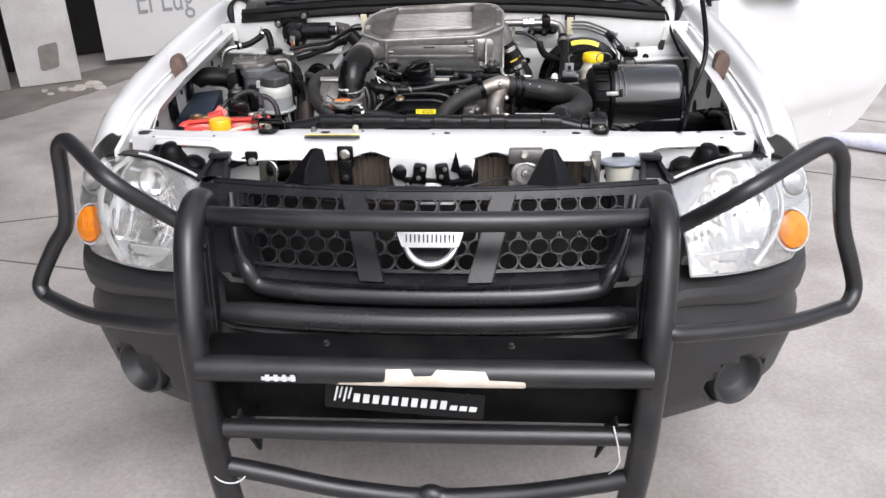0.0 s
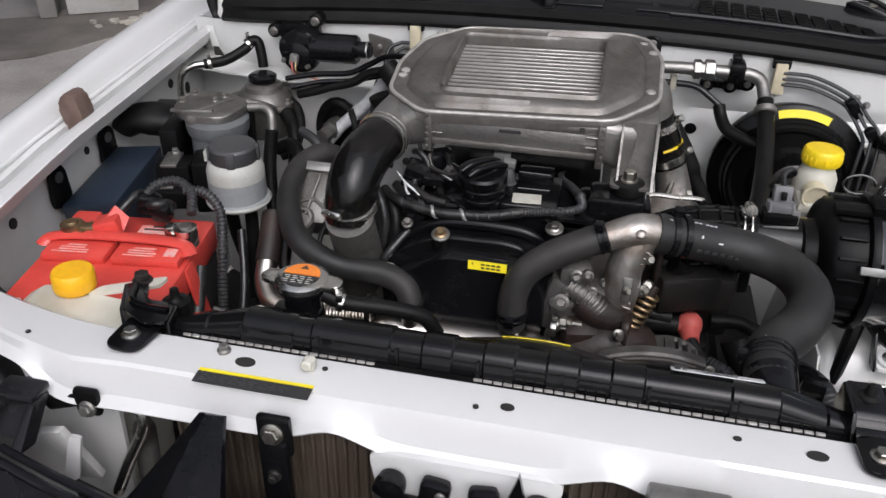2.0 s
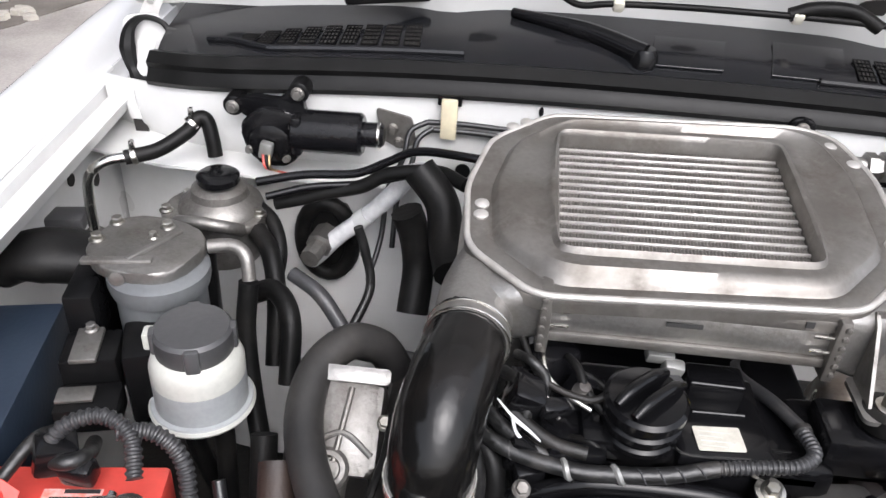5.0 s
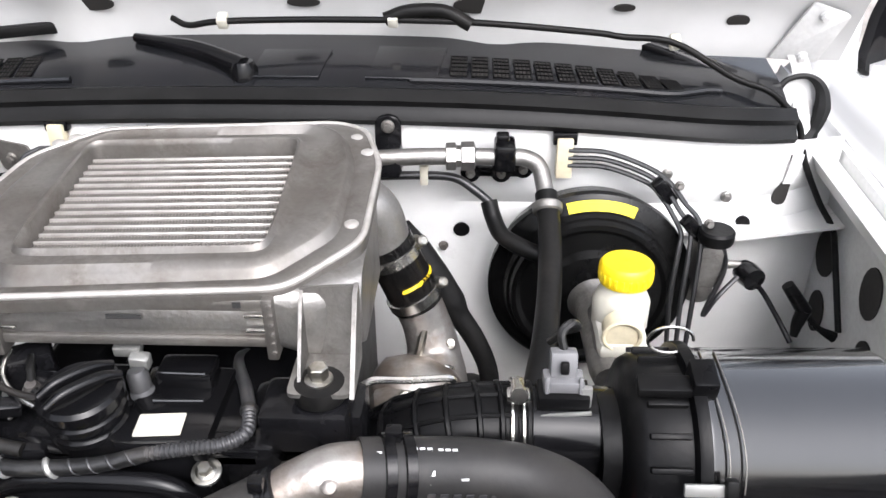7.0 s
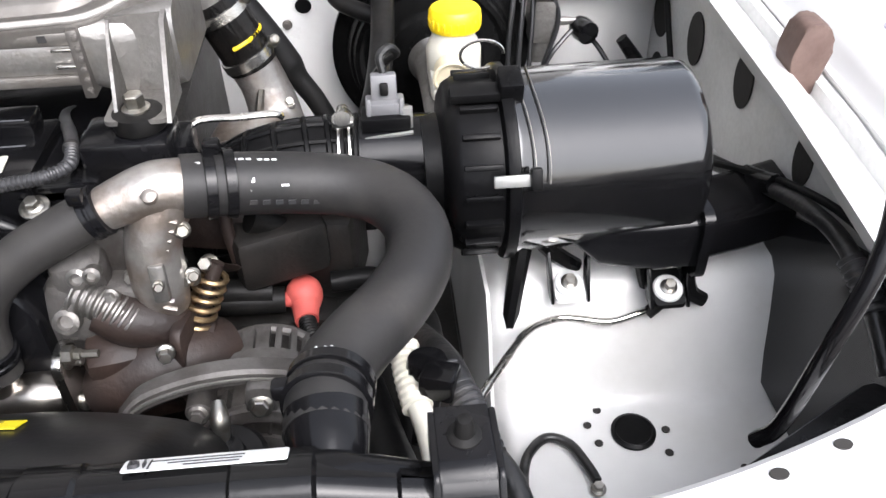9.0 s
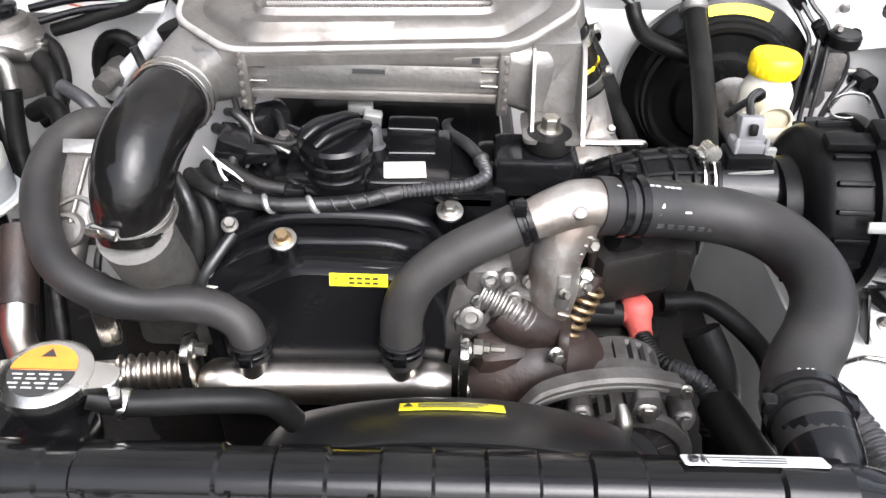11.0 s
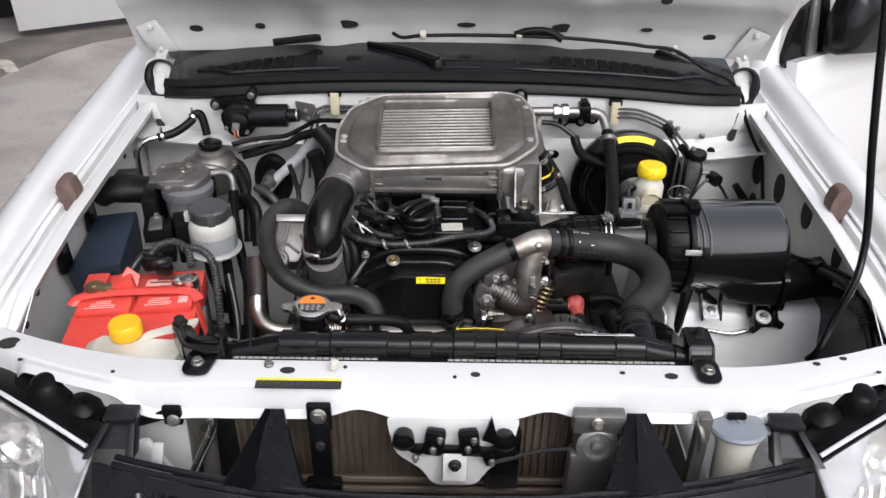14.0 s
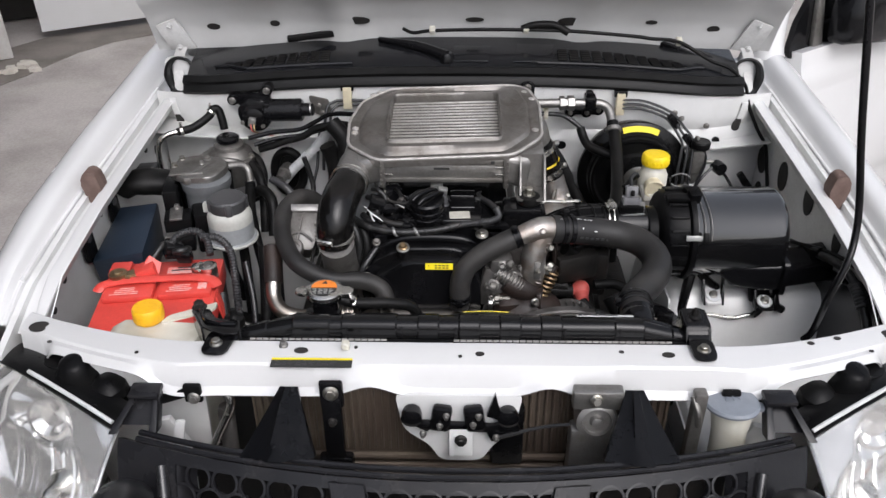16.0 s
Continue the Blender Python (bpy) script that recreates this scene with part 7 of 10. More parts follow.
bm = B()
rows = []
edges = [-0.345, -0.305, -0.262, -0.205, -0.185, -0.10, -0.066, -0.034, -0.002, 0.030, 0.062, 0.094, 0.126, 0.158, 0.24, 0.285, 0.33, 0.365]
for k, (xa, xb) in enumerate(zip(edges, edges[1:])):
    lift = 0.0 if k % 2 else 0.0024
    rows += [tank_sec(xa + 0.0012, lift), tank_sec(xb - 0.0012, lift)]
loft(bm, rows)
part("top_tank", bm, TANKM, rad, "glossy black plastic tank", 30)
for k in range(7):
    bm = B()
    box(bm, (-0.262 + k * 0.085, 0.0425, 0.966), (0.004, 0.003, 0.030), b=0.001)
    part("tank_rib", bm, GLOSS, rad)
bm = B()
box(bm, (0.0, 0.038, 0.952), (0.70, 0.010, 0.014), b=0.002)
part("crimp_rail", bm, BLACK, rad)
for k in range(64):
    x = -0.325 + k * 0.0103
    bm = B() if k == 0 else bm
    if not (20 < k < 31):
        box(bm, (x, 0.0385, 0.9590), (0.0088, 0.004, 0.0034), b=0.0005, seg=1)
crimp = part("crimp_strip", bm, COREBAR, rad, "row of silver crimp tabs")
crimp["kind"] = "stuff"
bm = B()
box(bm, (0.0, 0.045, 0.70), (0.68, 0.03, 0.48), b=0.004)
part("radiator_core", bm, CONDENSER, rad)
# printed label on the tank
bm = B()
prism(bm, rounded([V(0.182, 0.0655, 0.9885), V(0.271, 0.0655, 0.9885), V(0.271, 0.0775, 0.9822), V(0.182, 0.0775, 0.9822)], 0.002), (0, 0.0004, 0.0008))
lab = part("tank_label", bm, LABELW, rad, "white printed parts label")
bm = B()
for k in range(3):
    box(bm, (0.222 + 0.004 * k, 0.0745 - k * 0.003, 0.9848 + k * 0.0016), (0.050 - 0.01 * k, 0.0010, 0.0006), (-28, 0, 0), 0)
box(bm, (0.1965, 0.0715, 0.9866), (0.0008, 0.011, 0.0006), (-28, 0, 0), 0)
part("label_print", bm, CORR, lab)
mark = words("label_mark", "D1", 0.009, pose(0.185, 0.0682, 0.9884, -28, 0, 0), CORR, "")
mark.parent = lab
mark.matrix_parent_inverse = lab.matrix_world.inverted()
# filler neck and cap
bm = B()
lathe(bm, (-0.217, 0.107, 0.95), (0, 0, 1), [(0.022, 0), (0.022, 0.045), (0.028, 0.047), (0.028, 0.052)], 24)
box(bm, (-0.22, 0.09, 0.962), (0.06, 0.04, 0.03), b=0.008)
part("filler_neck", bm, GLOSS, rad).location += V(-0.004, 0.011, -0.011)
bm = B()
lathe(bm, (-0.217, 0.107, 1.0), (0, 0, 1), [(0.026, 0), (0.030, 0.003), (0.030, 0.010), (0.025, 0.013), (0.021, 0.0135), (0.0, 0.0135)], 32)
for sx in (-1, 1):
    prism(bm, rounded([V(-0.217 + sx * 0.022, 0.094, 1.003), V(-0.217 + sx * 0.047, 0.098, 1.003), V(-0.217 + sx * 0.047, 0.116, 1.003), V(-0.217 + sx * 0.022, 0.120, 1.003)], 0.007), (0, 0, 0.006), 0.0012)
capr = part("radiator_cap", bm, STEEL, rad, "silver radiator cap with an orange warning disc")
bm = B()
prism(bm, [V(-0.217 + 0.021 * math.cos(a), 0.107 + 0.021 * math.sin(a), 1.0138) for a in [k * math.pi / 16 for k in range(17)]], (0, 0, 0.0006))
part("warning_disc", bm, LABELO, capr)
bm = B()
prism(bm, [V(-0.217 + 0.021 * math.cos(a), 0.105 + 0.021 * math.sin(a), 1.0138) for a in [math.pi + k * math.pi / 16 for k in range(17)]], (0, 0, 0.0006))
prism(bm, [V(-0.222, 0.117, 1.0144), V(-0.212, 0.117, 1.0144), V(-0.217, 0.1245, 1.0144)], (0, 0, 0.0004))
part("warning_print", bm, INK, capr)
bm = B()
for k in range(4):
    for j in range(4):
        box(bm, (-0.231 + j * 0.0085 + 0.0015 * (k % 2), 0.1015 - k * 0.0038, 1.0147), (0.0064 - 0.002 * ((j + k) % 2), 0.0011, 0.0005), b=0)
part("print_line", bm, PSTANK, capr)
capr.location += V(-0.004, 0.011, -0.011)
bm = B()
tube(bm, [(-0.195, 0.112, 0.985), (-0.17, 0.115, 0.975), (-0.12, 0.125, 0.968), (-0.085, 0.135, 0.955), (-0.07, 0.14, 0.93)], 0.009, 12, 8)
ov = tagged(part("overflow_hose", bm, RUBBER), "thin black overflow hose from the filler neck", "hose")
bm = B()
lathe(bm, (-0.178, 0.114, 0.976), (1, 0.05, -0.3), [(0.010, 0), (0.011, 0.001), (0.011, 0.006), (0.010, 0.007)], 16)
box(bm, (-0.175, 0.108, 0.987), (0.008, 0.01, 0.012), (0, 0, 20), 0.002)
part("spring_clip", bm, STEEL, ov)
# radiator inlet and its plastic tee at the driver's side
bm = B()
tube(bm, [(0.288, 0.118, 0.960), (0.289, 0.098, 0.956), (0.290, 0.078, 0.95)], [0.0265, 0.025, 0.022], 22, 6)
tube(bm, [(0.25, 0.066, 0.966), (0.29, 0.066, 0.966), (0.315, 0.066, 0.960), (0.355, 0.066, 0.950)], [0.014, 0.017, 0.016, 0.013], 16, 6)
part("tank_inlet", bm, GLOSS, rad)
# condenser in front
cond = thing("condenser", "dusty brown air conditioning condenser behind the grille", "condenser", (0, -0.02, 0.45))
bm = B()
box(bm, (0.0, 0.004, 0.66), (0.66, 0.012, 0.50), b=0.003)
part("condenser_back", bm, CONDENSER, cond)
for k in range(56):
    bm = B() if k == 0 else bm
    box(bm, (-0.325 + k * 0.0118, -0.005, 0.845), (0.004, 0.008, 0.15), b=0.001, seg=1)
part("condenser_fin_pack", bm, CONDENSER, cond)["kind"] = "stuff"
for k in range(10):
    bm = B()
    tube(bm, [V(-0.33, -0.016, 0.765 - k * 0.022), V(0.33, -0.016, 0.765 - k * 0.022)], 0.006, 8, 1)
    part("condenser_tube", bm, CONDENSER, cond)

shroud = thing("fan_shroud", "matt black plastic fan shroud with a yellow warning strip", "fan shroud", (0.04, 0.13, 0.6))


def shroud_z(x, extra=0.0):
    d = x - 0.045
    return 0.962 - 1.5 * d * d - 30 * max(0, abs(d) - 0.125) ** 2 + extra


def shroud_f(u, v, lift=0.0):
    return V(u, 0.088 + 0.117 * v, max(0.70, shroud_z(u) - 0.004 - 0.020 * v - 0.052 * v * v + lift))


bm = B()
patch(bm, shroud_f, steps(-0.28, 0.33, 44), steps(0, 1, 12), 0.003)
patch(bm, lambda u, v: shroud_f(u, 1.0) + V(0, 0.003 * v, -0.035 * v), steps(-0.28, 0.33, 44), (0, 1), 0.003)
part("shroud_top", bm, SHROUDM, shroud)
for dv in (0.03, 0.14):
    bm = B()
    tube(bm, [shroud_f(u, dv, 0.001) for u in steps(-0.22, 0.28, 24)], 0.0022, 6, 2)
    part("shroud_bead", bm, SHROUDM, shroud)
bm = B()
patch(bm, lambda u, v: shroud_f(u, v, 0.0022), steps(0.004, 0.082, 8), steps(0.55, 0.68, 3), 0.001)
lab = part("warning_strip", bm, LABELY, shroud, "yellow warning strip")
bm = B()
for k in range(3):
    patch(bm, lambda u, v: shroud_f(u, v, 0.0034), steps(0.018, 0.062 + 0.004 * k, 4), (0.575 + 0.03 * k, 0.582 + 0.03 * k), 0.0004)
prism(bm, [shroud_f(0.007, 0.58, 0.0036), shroud_f(0.014, 0.58, 0.0036), shroud_f(0.0105, 0.65, 0.0036)], (0, 0, 0.0004))
part("label_print", bm, INK, lab)

# coolant hoses
for nm, pts, r, lab in (
    ("heater_hose", ((-0.282, 0.500, 0.925), (-0.298, 0.496, 0.955), (-0.325, 0.478, 0.972), (-0.348, 0.440, 0.964), (-0.346, 0.385, 0.945), (-0.314, 0.322, 0.924), (-0.272, 0.300, 0.906), (-0.235, 0.300, 0.894), (-0.185, 0.306, 0.888), (-0.152, 0.300, 0.876), (-0.140, 0.290, 0.855), (-0.139, 0.287, 0.842)), 0.0170, "thick black coolant hose curving down to the cooler tube"),
    ("bypass_hose", ((0.104, 0.330, 0.973), (0.075, 0.322, 0.962), (0.040, 0.313, 0.945), (0.012, 0.304, 0.922), (0.000, 0.295, 0.895), (-0.001, 0.288, 0.865), (-0.001, 0.287, 0.845)), 0.0195, "black coolant hose from the alloy neck to the cooler tube"),
):
    bm = B()
    tube(bm, pts, r, 18, 8)
    h = tagged(part(nm, bm, HOSE), lab, "hose")
    for q, w in ((pts[-2], (0, 0, 1)), (pts[0] if nm == "bypass_hose" else None, (1, 0.2, 0.35))):
        if q is None:
            continue
        bm = B()
        uu, vv, aa = frame_of(w)
        lathe(bm, Vector(q) - aa * 0.007, aa, [(r + 0.0005, 0), (r + 0.0022, 0.001), (r + 0.0022, 0.005), (r + 0.0008, 0.006), (r + 0.0008, 0.008), (r + 0.0022, 0.009), (r + 0.0022, 0.013), (r + 0.0005, 0.014)], 22)
        box(bm, Vector(q) + V(-0.006, -0.012, r + 0.004) if w[0] else Vector(q) + V(0.0, -r - 0.004, 0), (0.012, 0.010, 0.012), (0, 0, 0), 0.002)
        part("spring_clamp", bm, GLOSS, h)
# radiator top hose
pts = [V(0.168, 0.352, 0.977), V(0.215, 0.364, 0.968), V(0.262, 0.374, 0.958), V(0.305, 0.372, 0.952), V(0.338, 0.352, 0.949), V(0.356, 0.315, 0.946), V(0.354, 0.272, 0.944), V(0.334, 0.230, 0.944), V(0.308, 0.192, 0.947), V(0.292, 0.158, 0.953), V(0.288, 0.128, 0.958), V(0.288, 0.104, 0.957)]
bm = B()
tube(bm, pts, 0.0265, 24, 10)
h = tagged(part("radiator_hose", bm, HOSE), "fat black radiator hose bent like a horseshoe", "hose")
for q, w, rr in ((V(0.196, 0.360, 0.972), (1, 0.25, -0.15), 0.0265), (V(0.289, 0.135, 0.957), (0.1, 1, -0.15), 0.0265)):
    bm = B()
    uu, vv, aa = frame_of(w)
    for d in (-0.012, 0.004):
        lathe(bm, q + aa * d, aa, [(rr, 0), (rr + 0.0028, 0.001), (rr + 0.0028, 0.009), (rr, 0.010)], 26)
    box(bm, q + V(0, 0.006, rr + 0.006) if abs(w[0]) > 0.5 else q + V(-0.028, 0, 0.01), (0.014, 0.012, 0.012), (0, 0, 0), 0.003)
    part("spring_clamp", bm, GLOSS, h)


def on_hose(bm, x, y, sx, sy):
    """A thin printed bar laid on the hose's upper side."""
    cy, cz = 0.364 + 0.21 * (x - 0.215), 0.968 - 0.21 * (x - 0.215)
    a = math.asin(max(-1, min(1, (cy - y) / 0.0265)))
    box(bm, (x, y, cz + 0.0265 * math.cos(a)), (sx, sy, 0.0012), (math.degrees(a), 8, 12), 0)


bm = B()
for dx, dy, sx, sy in ((0, 0.0045, 0.007, 0.002), (0, -0.0045, 0.007, 0.002), (0, 0, 0.014, 0.004), (-0.006, 0.003, 0.004, 0.002), (0.006, 0.003, 0.004, 0.002)):
    on_hose(bm, 0.222 + dx, 0.345 + dy, sx, sy)
for k in range(7):
    on_hose(bm, 0.207 + k * 0.0056 + (0.003 if k > 3 else 0), 0.3585 + 0.0012 * k, 0.0042, 0.0022)
for x, y, sx in ((0.252, 0.349, 0.006), (0.186, 0.350, 0.004), (0.196, 0.350, 0.004)):
    on_hose(bm, x, y, sx, 0.0018)
part("hose_print", bm, LABELW, h)
bm = B()
for k in range(6):
    on_hose(bm, 0.226 + k * 0.010, 0.339 + 0.002 * k, 0.006, 0.004)
part("hose_print", bm, CORR, h)
bm = B()
for x in (-0.004, 0.0, 0.004):
    box(bm, (0.288 + x, 0.152, 0.9805), (0.0018, 0.007, 0.0012), (8, 0, 20 * (1 if x < 0 else -1)), 0)
part("hose_mark", bm, LABELW, h)
# alloy water outlet
bm = B()
tube(bm, [(0.100, 0.328, 0.971), (0.125, 0.338, 0.977), (0.150, 0.346, 0.980), (0.182, 0.356, 0.975)], [0.0165, 0.020, 0.0235, 0.0235], 20, 8)
tube(bm, [(0.158, 0.350, 0.974), (0.146, 0.343, 0.955), (0.138, 0.335, 0.930), (0.137, 0.330, 0.900), (0.136, 0.330, 0.872)], [0.024, 0.024, 0.023, 0.024, 0.021], 20, 8)
lathe(bm, (0.150, 0.328, 0.985), (0, -0.5, 0.8), [(0.007, 0), (0.007, 0.006), (0.004, 0.008)], 12)
wo = tagged(part("water_outlet", bm, OUTLET), "pale stained alloy water outlet between hoses", "water outlet")
bm = B()
for k in range(11):
    f = k / 10
    q = V(0.160, 0.330, 0.962).lerp(V(0.146, 0.312, 0.885), f) + V(-0.008 * math.sin(f * math.pi), -0.004, 0)
    box(bm, q, (0.012, 0.004, 0.0035), (25, 20, 0), 0.001)
part("knurled_edge", bm, OUTLET, wo)["kind"] = "stuff"
bm = B()
box(bm, (0.143, 0.310, 0.912), (0.014, 0.008, 0.036), (-10, 0, 0), 0.003)
part("fitting_block", bm, ALUDULL, wo)
for x, y, z, r in ((0.166, 0.330, 0.950, 0.0062), (0.166, 0.326, 0.905, 0.0055), (0.143, 0.304, 0.914, 0.0045)):
    bolt(wo, (x, y, z), (0.3, -0.85, 0.4), r, ZINC)

# stainless cooler tube across the front of the engine
egr = thing("exhaust_gas_cooler", "bright stainless cooler tube with bellows and flanges", "cooler tube", (-0.07, 0.285, 0.78))
bm = B()
lathe(bm, (-0.190, 0.286, 0.808), (1, 0.006, 0.02), [(0.015, 0), (0.0215, 0.010), (0.0215, 0.012), (0.0225, 0.014), (0.0225, 0.035), (0.0215, 0.037), (0.0215, 0.20), (0.0225, 0.202), (0.0225, 0.222), (0.016, 0.236)], 28)
part("cooler_body", bm, STAINLESS, egr)
for x in (-0.139, -0.001):
    bm = B()
    lathe(bm, (x, 0.286, 0.822), (0, 0, 1), [(0.014, 0), (0.013, 0.010), (0.013, 0.036)], 18)
    part("coolant_stub", bm, STAINLESS, egr)
for x, zc in ((-0.200, 0.828), (0.052, 0.834)):
    bm = B()
    prism(bm, rounded([V(x, 0.265, zc - 0.036), V(x, 0.305, zc - 0.030), V(x, 0.302, zc + 0.036), V(x, 0.266, zc + 0.036)], 0.012), (0.008, 0, 0), 0.001)
    part("flange", bm, STEEL, egr)
    for zz in (-0.026, 0.026):
        bolt(egr, (x + 0.009, 0.283, zc + zz), (1, 0, 0), 0.0075, STEEL, h=0.012)
bm = B()
tube(bm, [(-0.203, 0.282, 0.828), (-0.235, 0.277, 0.828), (-0.262, 0.272, 0.829)], 0.0185, 18, 6, 0.009, 0.004)
part("bellows", bm, STAINLESS, egr)
bm = B()
tube(bm, [(-0.260, 0.272, 0.829), (-0.300, 0.266, 0.832), (-0.335, 0.272, 0.840), (-0.354, 0.294, 0.854), (-0.358, 0.318, 0.876), (-0.360, 0.335, 0.890)], 0.0145, 18, 8)
part("bent_pipe", bm, STAINLESS, egr)
bm = B()
tube(bm, [(-0.3575, 0.315, 0.873), (-0.361, 0.340, 0.892), (-0.367, 0.375, 0.918)], 0.0172, 18, 4)
part("heat_sleeve", bm, RUST, egr, "brown burnt sleeve")
bm = B()
box(bm, (-0.272, 0.30, 0.87), (0.02, 0.02, 0.05), (0, 0, 20), 0.004)
part("stay", bm, STEEL, egr)

# ---- passenger's side of the bay ----
bat = thing("battery", "red car battery with a lid strap and cable clamps", "battery", (-0.552, 0.258, 0.675))
bm4 = pose(-0.560, 0.272, -0.013, 0, 0, 7.5)


def bx(bm, c, s, b=0.003, rot=(0, 0, 0)):
    """A box in the battery's own frame."""
    p = bm4 @ V(*c)
    return box(bm, p, s, (rot[0], rot[1], rot[2] + 7.5), b)


bm = B()
bx(bm, (0, 0, 0.765), (0.206, 0.190, 0.18), 0.004)
part("case", bm, INK, bat, "black case")
bm = B()
bx(bm, (0, -0.013, 0.878), (0.212, 0.224, 0.046), 0.005)
part("lid", bm, RED, bat, "red lid")
bm = B()
bx(bm, (-0.052, -0.012, 0.906), (0.092, 0.05, 0.014), 0.005, (0, 0, 0))
part("vent_cap", bm, RED, bat)
bm = B()
bx(bm, (0.050, -0.012, 0.906), (0.098, 0.05, 0.014), 0.005)
part("vent_cap", bm, RED, bat)
bm = B()
bx(bm, (-0.085, 0.072, 0.904), (0.04, 0.045, 0.01), 0.004)
part("terminal_base", bm, RED, bat)
bm = B()
tube(bm, [bm4 @ V(-0.108, -0.005, 0.900), bm4 @ V(-0.095, 0.006, 0.916), bm4 @ V(-0.04, 0.010, 0.922), bm4 @ V(0.04, 0.008, 0.922), bm4 @ V(0.092, 0.002, 0.917), bm4 @ V(0.108, -0.014, 0.900)], 0.011, 10, 6)
for v in bm.verts:
    v.co.z = 0.904 + (v.co.z - 0.904) * 0.42
part("strap", bm, RED, bat, "red carrying strap")
bm = B()
for k in range(4):
    bx(bm, (-0.058 + 0.004 * (k % 2), -0.027 + k * 0.006, 0.9138), (0.05 - 0.008 * k, 0.0022, 0.0008), 0)
    bx(bm, (0.040 + 0.003 * (k % 2), -0.027 + k * 0.006, 0.9138), (0.044 - 0.004 * k, 0.0024, 0.0008), 0)
bx(bm, (0.082, -0.016, 0.9138), (0.016, 0.02, 0.0008), 0)
PINK = mat("pink_white_print", (0.75, 0.45, 0.42), 0.5, c2=(0.8, 0.2, 0.16), scale=160, bump=0)
part("lid_print", bm, PINK, bat)["kind"] = "stuff"
bm = B()
bx(bm, (0.03, 0.060, 0.902), (0.05, 0.022, 0.0008), 0)
part("lid_label", bm, PINK, bat)
bm = B()
bx(bm, (0.032, 0.060, 0.9026), (0.04, 0.004, 0.0008), 0)
bx(bm, (0.038, 0.068, 0.9026), (0.03, 0.004, 0.0008), 0)
part("lid_print", bm, INK, bat)
for x, y, z, m in ((-0.637, 0.284, 0.888, BRASS), (-0.476, 0.312, 0.888, ALUDULL)):
    bm = B()
    lathe(bm, (x, y, z), (0, 0, 1), [(0.016, 0), (0.016, 0.006), (0.0095, 0.007), (0.009, 0.03), (0.008, 0.032)], 20)
    part("post", bm, m, bat)
    bm = B()
    lathe(bm, (x, y, z + 0.012), (0, 0, 1), [(0.0095, 0), (0.0165, 0.0), (0.0165, 0.016), (0.010, 0.017)], 20)
    d = 1 if x < -0.55 else -1
    box(bm, (x + d * 0.022, y + 0.004, z + 0.02), (0.022, 0.018, 0.014), (0, 0, 12), 0.003)
    lathe(bm, (x + d * 0.020, y - 0.012, z + 0.02), (0, 1, 0), [(0.006, 0), (0.006, 0.008), (0.004, 0.008), (0.004, 0.032)], 6)
    part("cable_clamp", bm, BRASS if d > 0 else STEEL, bat, "tarnished cable clamp")
bm = B()
box(bm, (-0.592, 0.304, 0.908), (0.040, 0.035, 0.024), (0, -16, 15), 0.004)
prism(bm, [V(-0.600, 0.305, 0.915), V(-0.590, 0.318, 0.930), V(-0.570, 0.316, 0.914), V(-0.572, 0.300, 0.900)], (0.005, 0.0, 0.004))
part("terminal_cover", bm, RED, bat, "red terminal cover")
bm = B()
bx(bm, (0.116, -0.020, 0.835), (0.005, 0.030, 0.125), 0.002, (0, -10, 0))
part("side_flap", bm, RED, bat)
# cables and loom over the battery
loom = thing("battery_loom", "grey corrugated cables and black connectors by the battery", "wiring loom", (-0.53, 0.36, 0.9))
for pts, r, m, cor in (
    ([(-0.560, 0.345, 0.925), (-0.545, 0.362, 0.948), (-0.515, 0.372, 0.955), (-0.488, 0.362, 0.945), (-0.476, 0.335, 0.925)], 0.0075, CORR, 1),
    ([(-0.50, 0.366, 0.945), (-0.470, 0.372, 0.940), (-0.445, 0.362, 0.915), (-0.435, 0.33, 0.86), (-0.43, 0.30, 0.78)], 0.0080, CORR, 1),
    ([(-0.555, 0.345, 0.925), (-0.535, 0.340, 0.930), (-0.525, 0.355, 0.925), (-0.54, 0.39, 0.90)], 0.007, TAPE, 0),
    ([(-0.585, 0.325, 0.92), (-0.570, 0.355, 0.935), (-0.575, 0.39, 0.91)], 0.006, TAPE, 0),
    ([(-0.455, 0.30, 0.86), (-0.44, 0.24, 0.80), (-0.43, 0.18, 0.72)], 0.010, TAPE, 0),
    ([(-0.425, 0.38, 0.88), (-0.405, 0.33, 0.82), (-0.395, 0.27, 0.74)], 0.006, SATIN, 0),
    ([(-0.40, 0.44, 0.88), (-0.392, 0.38, 0.80), (-0.388, 0.30, 0.70)], 0.013, RUBBER, 0),
    ([(-0.375, 0.50, 0.90), (-0.372, 0.42, 0.84), (-0.36, 0.35, 0.74)], 0.009, TAPE, 0),
    ([(-0.43, 0.16, 0.88), (-0.41, 0.14, 0.84), (-0.38, 0.16, 0.80), (-0.34, 0.18, 0.80)], 0.013, RUBBER, 0),
    ([(-0.44, 0.12, 0.86), (-0.40, 0.11, 0.83), (-0.33, 0.12, 0.84), (-0.28, 0.14, 0.85)], 0.014, TAPE, 0),
):
    bm = B()
    tube(bm, pts, r, 12, 8, 0.006 if cor else 0, 0.0016 if cor else 0)
    part("cable", bm, m, loom)
